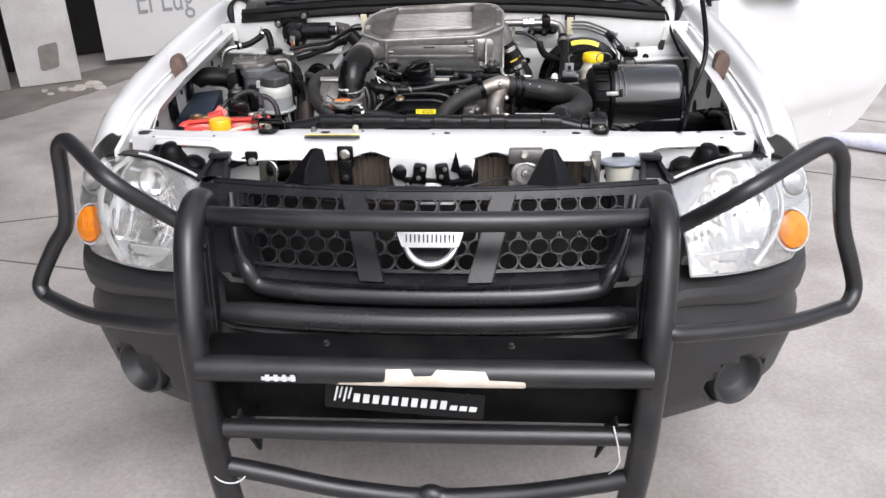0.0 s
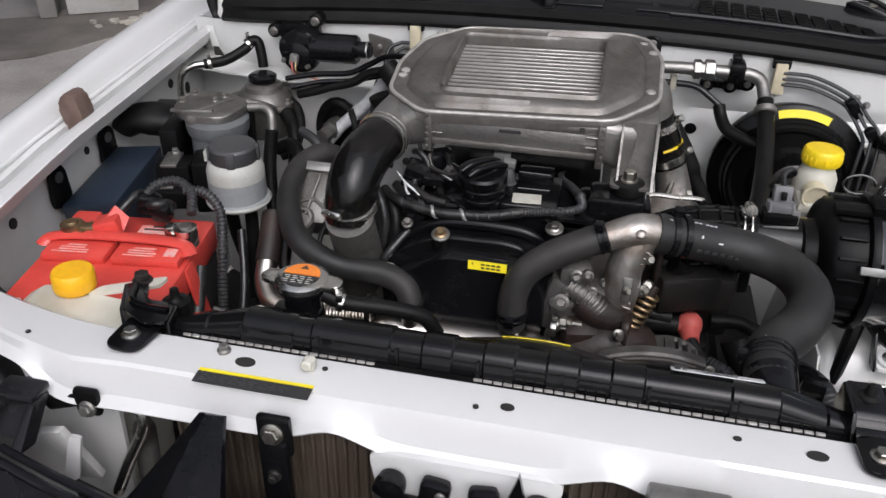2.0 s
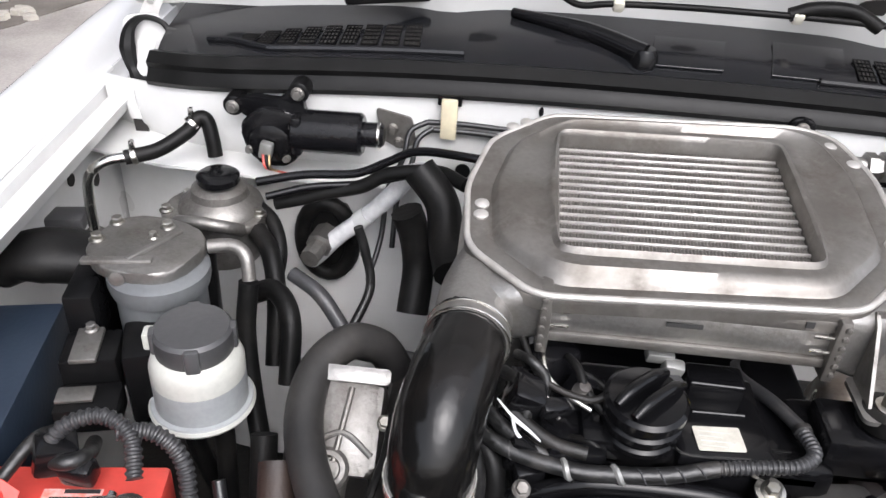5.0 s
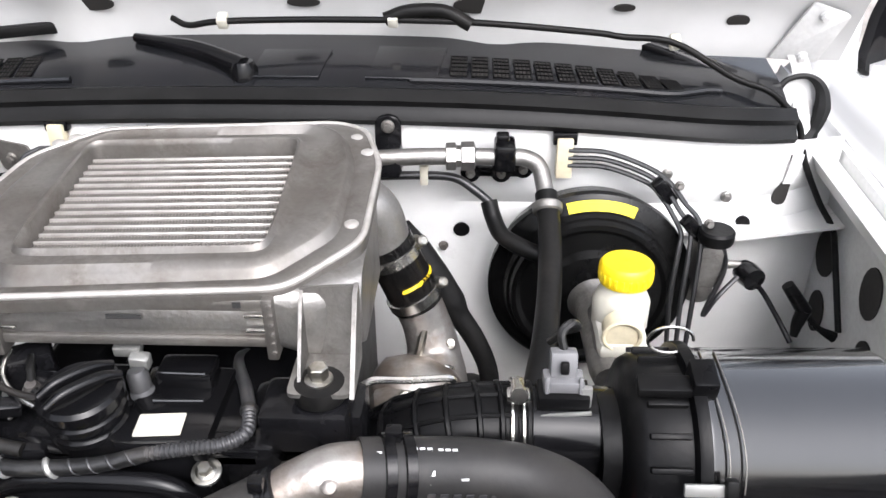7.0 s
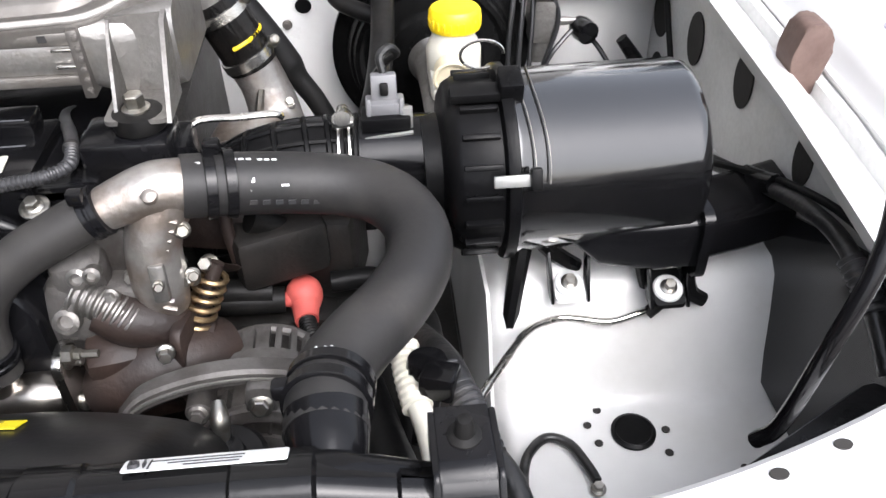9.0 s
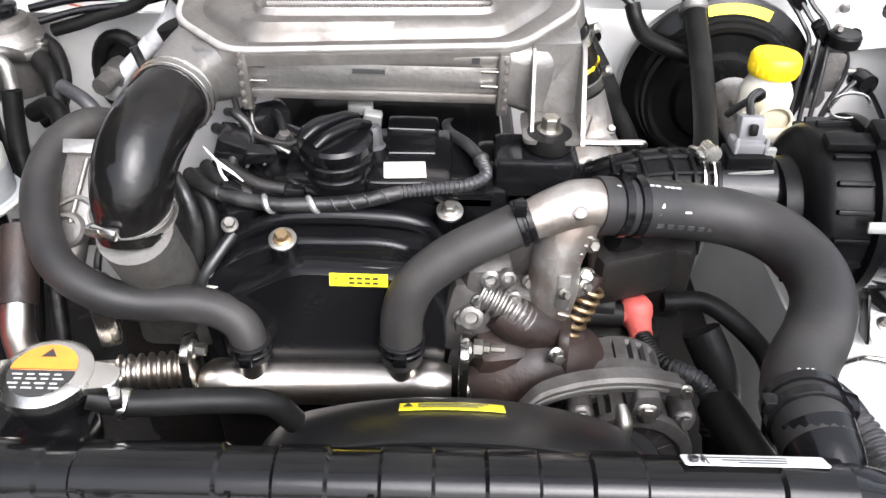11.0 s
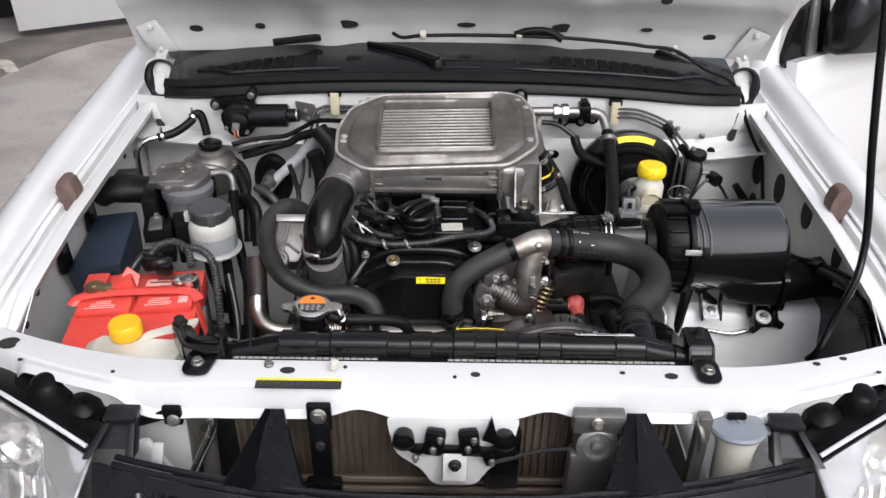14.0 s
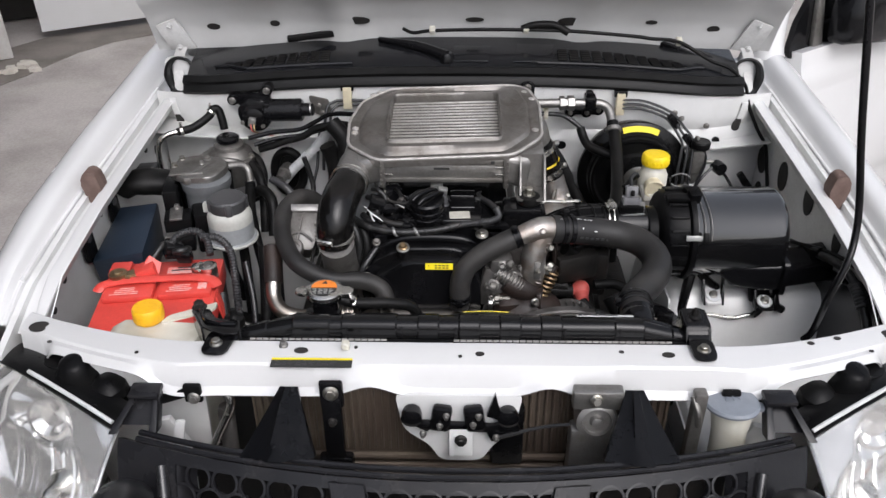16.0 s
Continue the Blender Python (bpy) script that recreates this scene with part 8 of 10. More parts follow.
for c, s, rot in (((-0.552, 0.352, 0.925), (0.035, 0.03, 0.03), (0, 15, 30)), ((-0.53, 0.345, 0.915), (0.03, 0.02, 0.025), (10, 0, 0)), ((-0.41, 0.20, 0.80), (0.05, 0.05, 0.06), (0, 20, 15)), ((-0.40, 0.27, 0.76), (0.06, 0.08, 0.05), (0, 0, 30)), ((-0.37, 0.14, 0.85), (0.05, 0.03, 0.03), (0, 0, 20)), ((-0.385, 0.215, 0.83), (0.022, 0.022, 0.03), (0, 30, 0))):
    bm = B()
    box(bm, c, s, rot, 0.005)
    part("connector", bm, GLOSS, loom)
bm = B()
box(bm, (-0.40, 0.235, 0.815), (0.03, 0.008, 0.05), (0, 20, 0), 0.002)
part("stay", bm, ALUDULL, loom)
bm = B()
lathe(bm, (-0.395, 0.165, 0.86), (0.3, -0.3, 0.9), [(0.02, -0.03), (0.022, 0), (0.018, 0.008), (0.01, 0.01)], 18)
part("plug", bm, GLOSS, loom)

# overflow tank behind the tie bar
tank = thing("coolant_tank", "milky white coolant overflow tank with an amber cap", "coolant tank", (-0.5, 0.1, 0.70))
bm = B()
loft(bm, [rounded([V(x0, 0.035, z), V(x1, 0.030, z), V(x1 + 0.012, y1, z), V(x0 - 0.005, y1 + 0.01, z)], 0.009) for z, x0, x1, y1 in ((0.70, -0.60, -0.43, 0.112), (0.80, -0.605, -0.425, 0.116), (0.885, -0.600, -0.425, 0.118), (0.915, -0.582, -0.428, 0.118), (0.930, -0.560, -0.435, 0.114))])
part("tank_body", bm, MILK, tank)
bm = B()
prism(bm, rounded([V(-0.50, 0.112, 0.928), V(-0.414, 0.136, 0.940), V(-0.412, 0.156, 0.940), V(-0.49, 0.130, 0.930)], 0.006), (0, 0, 0.005))
part("mounting_ear", bm, MILK, tank)
bm = B()
prism(bm, rounded([V(-0.60, 0.075, 0.908), V(-0.645, 0.085, 0.905), V(-0.64, 0.10, 0.905), V(-0.59, 0.11, 0.91)], 0.006), (0, 0, 0.005))
part("mounting_ear", bm, MILK, tank)
bm = B()
lathe(bm, (-0.521, 0.122, 0.920), (0, 0.05, 1), [(0.020, 0), (0.020, 0.012), (0.0245, 0.013), (0.0255, 0.016), (0.0255, 0.034), (0.023, 0.038), (0.0, 0.0385)], 32)
part("cap", bm, ORANGEY, tank, "amber yellow cap")
bolt(tank, (-0.440, 0.142, 0.943), (0, 0, 1), 0.0105, DARK, h=0.012)

relay = thing("relay_box", "dark navy plastic relay cover on the inner fender", "relay box", (-0.69, 0.48, 0.78))
bm = B()
loft(bm, [[V(-0.738, 0.388, 0.872), V(-0.622, 0.372, 0.906), V(-0.655, 0.572, 0.908), V(-0.738, 0.565, 0.900)], [V(-0.733, 0.402, 0.78), V(-0.636, 0.380, 0.79), V(-0.660, 0.575, 0.79), V(-0.735, 0.562, 0.78)]])
bmesh.ops.bevel(bm, geom=list(bm.edges), offset=0.006, segments=2, affect="EDGES", profile=0.5)
part("cover", bm, NAVY, relay)
for y, z in ((0.402, 0.918), (0.543, 0.925)):
    bm = B()
    prism(bm, rounded([V(-0.744, y - 0.024, z - 0.05), V(-0.744, y + 0.024, z - 0.05), V(-0.744, y + 0.018, z + 0.018), V(-0.744, y - 0.018, z + 0.018)], 0.014), (0.007, 0.0, 0), 0.002)
    tab = part("mounting_tab", bm, BLACK, relay)
    bm = B()
    lathe(bm, (-0.737, y, z), (1, 0, 0), [(0.009, 0), (0.009, 0.002), (0.005, 0.003)], 14)
    part("tab_hole", bm, GREYCAP, tab)
# black air snorkel and connector block behind it
bm = B()
tube(bm, [(-0.744, 0.598, 0.915), (-0.722, 0.61, 0.935), (-0.695, 0.62, 0.938), (-0.655, 0.632, 0.925), (-0.63, 0.64, 0.895)], [0.026, 0.036, 0.040, 0.038, 0.032], 18, 6)
for v in bm.verts:
    v.co.z = 0.92 + (v.co.z - 0.92) * 0.7
tagged(part("air_snorkel", bm, RUBBER), "dark plastic snorkel on the inner fender", "snorkel")
blk = thing("connector_block", "black connector block with a steel clip", "connector block", (-0.585, 0.49, 0.85))
bm = B()
box(bm, (-0.585, 0.490, 0.90), (0.055, 0.05, 0.05), (0, 0, 14), 0.005)
box(bm, (-0.572, 0.445, 0.885), (0.06, 0.04, 0.03), (0, 0, 14), 0.004)
box(bm, (-0.53, 0.50, 0.89), (0.05, 0.06, 0.09), (0, 0, 20), 0.006)
part("block_body", bm, BLACK, blk)
bm = B()
box(bm, (-0.586, 0.485, 0.928), (0.026, 0.05, 0.006), (0, 0, 14), 0.002)
box(bm, (-0.582, 0.442, 0.903), (0.035, 0.02, 0.004), (0, 0, 14), 0.001)
part("clip", bm, ALUDULL, blk)
bolt(blk, (-0.590, 0.505, 0.931), (0, 0, 1), 0.006, ALUDULL)

# power steering reservoir
ps = thing("steering_fluid_reservoir", "milky power steering fluid reservoir with a grey screw cap", "fluid reservoir", (-0.474, 0.480, 0.869))
c = V(-0.474, 0.480, -0.003)
bm = B()
lathe(bm, c + V(0, 0, 0.872), (0, 0, 1), [(0.045, 0), (0.056, 0.006), (0.058, 0.010), (0.056, 0.013), (0.0515, 0.014), (0.0515, 0.050)], 40)
part("lower_body", bm, FLUID, ps, "grey fluid showing through the plastic")
bm = B()
lathe(bm, c + V(0, 0, 0.872), (0, 0, 1), [(0.0515, 0.0505), (0.0515, 0.066), (0.047, 0.078), (0.038, 0.085), (0.034, 0.086)], 40)
box(bm, c + V(-0.054, 0.010, 0.935), (0.016, 0.020, 0.055), (0, 0, 10), 0.004)
lathe(bm, c + V(0, 0, 0.872), (0, 0, 1), [(0.0455, -0.001), (0.0575, 0.004), (0.0595, 0.008), (0.0575, 0.0115), (0.05, 0.012)], 40)
part("upper_body", bm, PSTANK, ps)
bm = B()
lathe(bm, c + V(0, 0, 0.952), (0, 0, 1), [(0.040, 0), (0.0425, 0.004), (0.0425, 0.026), (0.039, 0.030), (0.0, 0.031)], 40)
part("cap", bm, GREYCAP, ps, "grey ribbed cap")
for k in range(4):
    a = k * math.pi / 2 + 0.3
    bm = B()
    box(bm, c + V(0.041 * math.cos(a), 0.041 * math.sin(a), 0.967), (0.010, 0.016, 0.028), (0, 0, math.degrees(a)), 0.003)
    part("cap_grip", bm, GREYCAP, ps)
bm = B()
tube(bm, [c + V(0.02, 0, 0.875), c + V(0.024, -0.01, 0.82), c + V(0.03, -0.04, 0.70)], 0.012, 12, 6)
tube(bm, [c + V(-0.02, 0, 0.875), c + V(-0.02, 0.01, 0.80), c + V(0.0, 0.02, 0.70)], 0.012, 12, 6)
part("outlet_hose", bm, RUBBER, ps)

ps.scale = (0.88, 0.88, 0.93)

# fuel filters
ff = thing("fuel_filter", "cast alloy fuel filter head over a grey canister", "fuel filter", (-0.55, 0.57, 0.86))
bm = B()
prism(bm, rounded([V(-0.618, 0.560, 0.976), V(-0.600, 0.628, 0.978), V(-0.530, 0.628, 0.978), V(-0.490, 0.592, 0.978), V(-0.512, 0.530, 0.975), V(-0.575, 0.526, 0.975)], 0.022), (0, 0, 0.014), 0.003)
box(bm, (-0.572, 0.545, 0.990), (0.07, 0.010, 0.006), (0, 0, 10), 0.002)
box(bm, (-0.545, 0.575, 0.992), (0.008, 0.07, 0.005), (0, 0, -30), 0.002)
part("filter_head", bm, ALUDULL, ff)
bm = B()
lathe(bm, (-0.540, 0.566, 0.86), (0, 0, 1), [(0.040, 0), (0.046, 0.01), (0.046, 0.09), (0.050, 0.092), (0.052, 0.10), (0.052, 0.112), (0.045, 0.116)], 34)
part("canister", bm, mat("grey_enamel", (0.17, 0.178, 0.185), 0.35, 0.3, scale=14, bump=0.05), ff)
for x, y in ((-0.600, 0.612), (-0.607, 0.578), (-0.545, 0.612), (-0.552, 0.590)):
    bolt(ff, (x, y, 0.990), (0, 0, 1), 0.007 if y != 0.590 else 0.005, STEEL)
bm = B()
lathe(bm, (-0.565, 0.526, 0.982), (0.2, -1, 0), [(0.007, 0), (0.008, 0.002), (0.005, 0.003)], 14)
part("drain_screw", bm, ALUDULL, ff)
bm = B()
tube(bm, [(-0.495, 0.592, 0.985), (-0.470, 0.596, 0.986), (-0.455, 0.590, 0.978), (-0.450, 0.580, 0.955)], 0.0075, 12, 6)
part("outlet_pipe", bm, ALUDULL, ff)
bm = B()
tube(bm, [(-0.450, 0.578, 0.955), (-0.452, 0.560, 0.90), (-0.44, 0.53, 0.84), (-0.42, 0.49, 0.78)], 0.011, 12, 6)
part("outlet_hose", bm, RUBBER, ff)
bm = B()
box(bm, (-0.555, 0.60, 0.90), (0.12, 0.02, 0.15), (0, 0, 10), 0.004)
box(bm, (-0.61, 0.55, 0.915), (0.03, 0.08, 0.10), (0, 0, 10), 0.004)
part("bracket", bm, BLACK, ff)
pp = thing("priming_pump", "cast alloy fuel priming pump with a black plunger", "fuel pump", (-0.51, 0.69, 0.9))
bm = B()
lathe(bm, (-0.508, 0.690, 0.90), (0, 0, 1), [(0.046, 0), (0.050, 0.02), (0.055, 0.06), (0.050, 0.075), (0.036, 0.085), (0.034, 0.094), (0.028, 0.098), (0.020, 0.099)], 34)
prism(bm, rounded([V(-0.578, 0.655, 0.955), V(-0.57, 0.715, 0.957), V(-0.52, 0.735, 0.957), V(-0.445, 0.70, 0.957), V(-0.455, 0.645, 0.955), V(-0.53, 0.635, 0.955)], 0.02), (0, 0, 0.012), 0.003)
part("pump_body", bm, ALUDULL, pp)
bm = B()
lathe(bm, (-0.508, 0.690, 0.996), (0, 0, 1), [(0.016, 0), (0.018, 0.004), (0.0255, 0.006), (0.0262, 0.014), (0.022, 0.017), (0.006, 0.0175), (0.0, 0.0165)], 28)
part("plunger", bm, GLOSS, pp)
for x, y in ((-0.568, 0.665), (-0.555, 0.705), (-0.455, 0.675)):
    bolt(pp, (x, y, 0.968), (0, 0, 1), 0.007, STEEL)
bm = B()
tube(bm, [(-0.545, 0.645, 0.965), (-0.535, 0.625, 0.980), (-0.505, 0.618, 0.985), (-0.478, 0.625, 0.978), (-0.47, 0.65, 0.96)], 0.0075, 12, 8)
part("fuel_pipe", bm, ALUDULL, pp)
for pts, r in (([(-0.465, 0.70, 0.965), (-0.440, 0.68, 0.955), (-0.425, 0.65, 0.93), (-0.43, 0.62, 0.90), (-0.45, 0.61, 0.89)], 0.009), ([(-0.455, 0.66, 0.955), (-0.43, 0.63, 0.94), (-0.415, 0.59, 0.90), (-0.41, 0.55, 0.84)], 0.012), ([(-0.44, 0.58, 0.92), (-0.41, 0.57, 0.935), (-0.385, 0.54, 0.92), (-0.38, 0.50, 0.86)], 0.012)):
    bm = B()
    tube(bm, pts, r, 12, 8)
    part("fuel_hose", bm, RUBBER, pp)

pp.location += V(-0.030, 0.062, -0.030)

# hose from the inner fender over the bulkhead shelf
vh = thing("vent_hose", "silver pipe with a short black hose by the bulkhead", "hose", (-0.68, 0.75, 0.9))
bm = B()
tube(bm, [(-0.700, 0.735, 0.895), (-0.700, 0.737, 0.935), (-0.696, 0.742, 0.968), (-0.675, 0.750, 0.986), (-0.640, 0.762, 0.990)], 0.0065, 12, 8)
part("metal_pipe", bm, STEEL, vh)
bm = B()
lathe(bm, (-0.700, 0.735, 0.88), (0, 0, 1), [(0.010, 0), (0.012, 0.004), (0.012, 0.012), (0.007, 0.014)], 8)
part("pipe_nut", bm, ALUDULL, vh)
bm = B()
tube(bm, [(-0.655, 0.757, 0.989), (-0.620, 0.775, 0.994), (-0.590, 0.800, 1.010), (-0.580, 0.815, 1.022), (-0.570, 0.818, 1.018), (-0.563, 0.812, 0.995), (-0.560, 0.808, 0.975)], 0.0095, 14, 8)
part("black_hose", bm, RUBBER, vh)
for q, ax in ((V(-0.645, 0.762, 0.990), (1, 0.5, 0.2)), (V(-0.585, 0.808, 1.018), (1, 1, 1))):
    bm = B()
    uu, vv, aa = frame_of(ax)
    lathe(bm, q - aa * 0.004, aa, [(0.010, 0), (0.0112, 0.001), (0.0112, 0.006), (0.010, 0.007)], 18)
    box(bm, q + V(0, -0.002, 0.016), (0.005, 0.008, 0.012), (0, 0, 0), 0.001)
    part("spring_clip", bm, STEEL, vh)
bm = B()
box(bm, (-0.735, 0.735, 0.905), (0.05, 0.035, 0.02), (0, 0, 10), 0.004)
part("bracket", bm, GREYCAP, vh)

# wiper motor on the bulkhead
wm = thing("wiper_motor", "black wiper motor bolted to the white bulkhead", "wiper motor", (-0.43, 0.81, 0.98))
bm = B()
lathe(bm, (-0.455, 0.800, 1.026), (1, 0, 0.02), [(0.022, 0), (0.0265, 0.003), (0.0265, 0.084), (0.023, 0.088)], 30)
lathe(bm, (-0.372, 0.800, 1.028), (1, 0, 0.02), [(0.0155, 0), (0.0155, 0.026), (0.012, 0.030)], 22)
part("motor_can", bm, GLOSS, wm)
bm = B()
lathe(bm, (-0.350, 0.800, 1.0285), (1, 0, 0.02), [(0.0157, 0), (0.0168, 0.001), (0.0168, 0.003), (0.0157, 0.004)], 22)
part("end_clip", bm, STEEL, wm)
bm = B()
prism(bm, rounded([V(-0.520, 0.815, 1.030), V(-0.508, 0.815, 0.985), V(-0.478, 0.815, 0.972), V(-0.448, 0.815, 0.985), V(-0.440, 0.815, 1.030), V(-0.452, 0.815, 1.052), V(-0.490, 0.815, 1.056)], 0.012), (0, -0.026, 0.003), 0.004)
prism(bm, rounded([V(-0.530, 0.815, 1.058), V(-0.515, 0.815, 1.035), V(-0.44, 0.815, 1.04), V(-0.442, 0.815, 1.078), V(-0.458, 0.815, 1.080), V(-0.466, 0.815, 1.062), V(-0.50, 0.815, 1.064)], 0.006), (0, -0.012, 0), 0.002)
lathe(bm, (-0.482, 0.792, 1.010), (0, -1, 0.1), [(0.026, 0), (0.026, 0.004), (0.022, 0.006), (0.0, 0.006)], 24)
box(bm, (-0.447, 0.80, 1.026), (0.014, 0.045, 0.050), b=0.004)
part("gear_housing", bm, GLOSS, wm)
for x, z in ((-0.530, 1.048), (-0.448, 1.072)):
    bm = B()
    lathe(bm, (x, 0.832, z), (0, -1, 0), [(0.012, 0), (0.0128, 0.006), (0.0128, 0.026), (0.010, 0.028)], 20)
    lug = part("mounting_lug", bm, BLACK, wm)
    bolt(lug, (x, 0.803, z), (0, -1, 0), 0.007, ALUDULL)
bm = B()
box(bm, (-0.484, 0.778, 1.006), (0.016, 0.012, 0.022), (0, 12, 0), 0.003)
part("plug", bm, CORELIGHT, wm)
for k, m in enumerate((REDPALE, BLACK, BRASS)):
    bm = B()
    tube(bm, [(-0.486 + 0.004 * k, 0.770, 1.004), (-0.482 + 0.003 * k, 0.764, 0.990), (-0.470, 0.775, 0.980), (-0.44, 0.785, 0.968)], 0.0016, 6, 6)
    part("wire", bm, m, wm)
for x, z in ((-0.508, 1.0), (-0.462, 0.992), (-0.452, 1.035)):
    bolt(wm, (x, 0.788, z), (0, -1, 0.1), 0.0045, ALUDULL)
bm = B()
prism(bm, rounded([V(-0.358, 0.836, 1.050), V(-0.312, 0.836, 1.040), V(-0.306, 0.836, 1.006), V(-0.325, 0.836, 0.996), V(-0.350, 0.836, 1.008)], 0.006), (0, -0.004, 0))
tagged(part("bracket_plate", bm, ALUDULL), "small grey steel bracket on the bulkhead", "bracket")
bolt(bpy.data.objects["bracket_plate"], (-0.336, 0.832, 1.024), (0, -1, 0), 0.006, ALUDULL)
bolt(bpy.data.objects["bracket_plate"], (-0.328, 0.832, 1.006), (0, -1, 0), 0.006, ALUDULL)

# heater hoses and lines at the back of the bay
lines = thing("bulkhead_lines", "black fuel and heater lines running to the bulkhead", "pipework", (-0.35, 0.76, 0.9))
for pts, r, m in (
    ([(-0.485, 0.735, 0.985), (-0.43, 0.745, 0.995), (-0.368, 0.745, 1.003), (-0.33, 0.745, 1.022), (-0.293, 0.742, 1.041), (-0.23, 0.72, 1.050), (-0.17, 0.71, 1.048)], 0.0052, GLOSS),
    ([(-0.470, 0.72, 0.975), (-0.42, 0.735, 0.985), (-0.36, 0.745, 0.990), (-0.31, 0.755, 1.0)], 0.0045, GLOSS),
    ([(-0.465, 0.74, 0.955), (-0.430, 0.742, 0.965), (-0.404, 0.742, 0.975), (-0.36, 0.742, 0.988), (-0.327, 0.742, 1.008), (-0.27, 0.735, 1.02), (-0.235, 0.71, 1.02)], 0.0085, RUBBER),
    ([(-0.292, 0.826, 1.040), (-0.312, 0.815, 1.030), (-0.318, 0.80, 1.0), (-0.335, 0.79, 0.96), (-0.34, 0.77, 0.90), (-0.35, 0.73, 0.86)], 0.0035, SATIN),
    ([(-0.285, 0.826, 1.032), (-0.302, 0.815, 1.020), (-0.308, 0.80, 0.99), (-0.322, 0.785, 0.95), (-0.325, 0.765, 0.89)], 0.0035, SATIN),
    ([(-0.292, 0.826, 1.040), (-0.242, 0.828, 1.040), (-0.19, 0.828, 1.038), (-0.05, 0.828, 1.036), (0.12, 0.828, 1.034)], 0.0035, SATIN),
    ([(-0.290, 0.826, 1.030), (-0.242, 0.828, 1.030), (-0.19, 0.828, 1.028), (-0.05, 0.828, 1.026)], 0.0035, SATIN),
    ([(-0.300, 0.70, 0.985), (-0.290, 0.70, 0.955), (-0.283, 0.69, 0.915), (-0.285, 0.66, 0.87)], 0.019, RUBBER),
    ([(-0.36, 0.72, 0.945), (-0.35, 0.715, 0.912), (-0.342, 0.70, 0.87), (-0.36, 0.66, 0.83)], 0.006, TAPE),
    ([(-0.415, 0.62, 0.94), (-0.38, 0.60, 0.93), (-0.35, 0.58, 0.90), (-0.33, 0.55, 0.90), (-0.29, 0.53, 0.915), (-0.26, 0.52, 0.92)], 0.0085, CORR),
    ([(-0.29, 0.72, 1.03), (-0.26, 0.70, 1.0), (-0.25, 0.66, 0.97), (-0.24, 0.62, 0.96)], 0.02, RUBBER),
):
    bm = B()
    tube(bm, pts, r, 12, 8)
    part("line", bm, m, lines)
bm = B()
tube(bm, [(-0.437, 0.795, 0.838), (-0.425, 0.790, 0.852), (-0.40, 0.790, 0.882), (-0.36, 0.788, 0.920), (-0.325, 0.782, 0.962), (-0.305, 0.776, 0.992), (-0.285, 0.765, 1.004)], 0.0115, 14, 10)
wrapped = part("wrapped_pipe", bm, mat("silver_foil_wrap", (0.74, 0.74, 0.75), 0.5, 0.1, c2=(0.58, 0.59, 0.60), scale=60, fine=140, bump=0.6), lines, "silver wrapped pipe")
bm = B()
tube(bm, [(-0.372, 0.7885, 0.909), (-0.360, 0.788, 0.921)], 0.0128, 12, 1)
part("white_tape", bm, LABELW, wrapped)
bm = B()
tube(bm, [V(-0.421 + 0.035 * math.cos(a), 0.822, 0.856 + 0.056 * math.sin(a)) for a in [k * math.tau / 24 for k in range(25)]], 0.011, 10, 1)
box(bm, (-0.421, 0.832, 0.856), (0.062, 0.02, 0.095), b=0.009)
part("heater_grommet", bm, RUBBER, lines)
bm = B()
lathe(bm, (-0.418, 0.81, 0.872), (-0.2, -1, -0.05), [(0.018, 0), (0.018, 0.03), (0.013, 0.032), (0.013, 0.06)], 8)
part("pipe_union", bm, ALUDULL, lines)
for c in ((-0.266, 0.826, 1.046), (0.368, 0.824, 1.034)):
    bm = B()
    box(bm, V(*c) + V(0, 0.004, 0), (0.020, 0.016, 0.052), b=0.002)
    cl = tagged(part("pipe_clip", bm, BEIGE), "beige plastic pipe clip on the bulkhead", "pipe clip")
    bm = B()
    box(bm, V(*c) + V(0, 0.008, 0.024), (0.030, 0.012, 0.016), b=0.002)
    part("clip_base", bm, GLOSS, cl)

# ---- driver's side of the bay ----
boo = thing("brake_booster", "round black brake booster with a yellow sticker and yellow-capped reservoir", "brake booster", (0.405, 0.75, 0.78))
bm = B()
lathe(bm, (0.405, 0.835, 0.879), (0, -1, 0), [(0.09, 0), (0.118, 0.012), (0.124, 0.040), (0.129, 0.046), (0.129, 0.056), (0.1245, 0.060), (0.110, 0.066), (0.106, 0.074), (0.103, 0.0745), (0.100, 0.082), (0.094, 0.083), (0.088, 0.079), (0.066, 0.082), (0.060, 0.092), (0.045, 0.096), (0.0, 0.098)], 56)
part("shell", bm, DEEP, boo)
bm = B()
for k in range(9):
    a0, a1 = math.radians(66 + k * 4.6), math.radians(66 + (k + 1) * 4.6)
    vs = []
    for a, r, d in ((a0, 0.1235, 0.0610), (a1, 0.1235, 0.0610), (a1, 0.1110, 0.0662), (a0, 0.1110, 0.0662)):
        vs.append(bm.verts.new(V(0.405 + r * math.cos(a), 0.835 - d - 0.0014, 0.879 + r * math.sin(a) + 0.0006)))
    bm.faces.new(vs)
bmesh.ops.remove_doubles(bm, verts=bm.verts, dist=1e-5)
bmesh.ops.solidify(bm, geom=list(bm.faces), thickness=0.0008)
part("warning_sticker", bm, LABELY, boo)
bm = B()
lathe(bm, (0.405, 0.715, 0.895), (0, -1, -0.05), [(0.034, 0), (0.026, 0.01), (0.024, 0.05), (0.022, 0.12), (0.018, 0.14)], 24)
box(bm, (0.414, 0.64, 0.905), (0.05, 0.08, 0.03), b=0.008)
part("master_cylinder", bm, ALUDULL, boo)
res = None
bm = B()
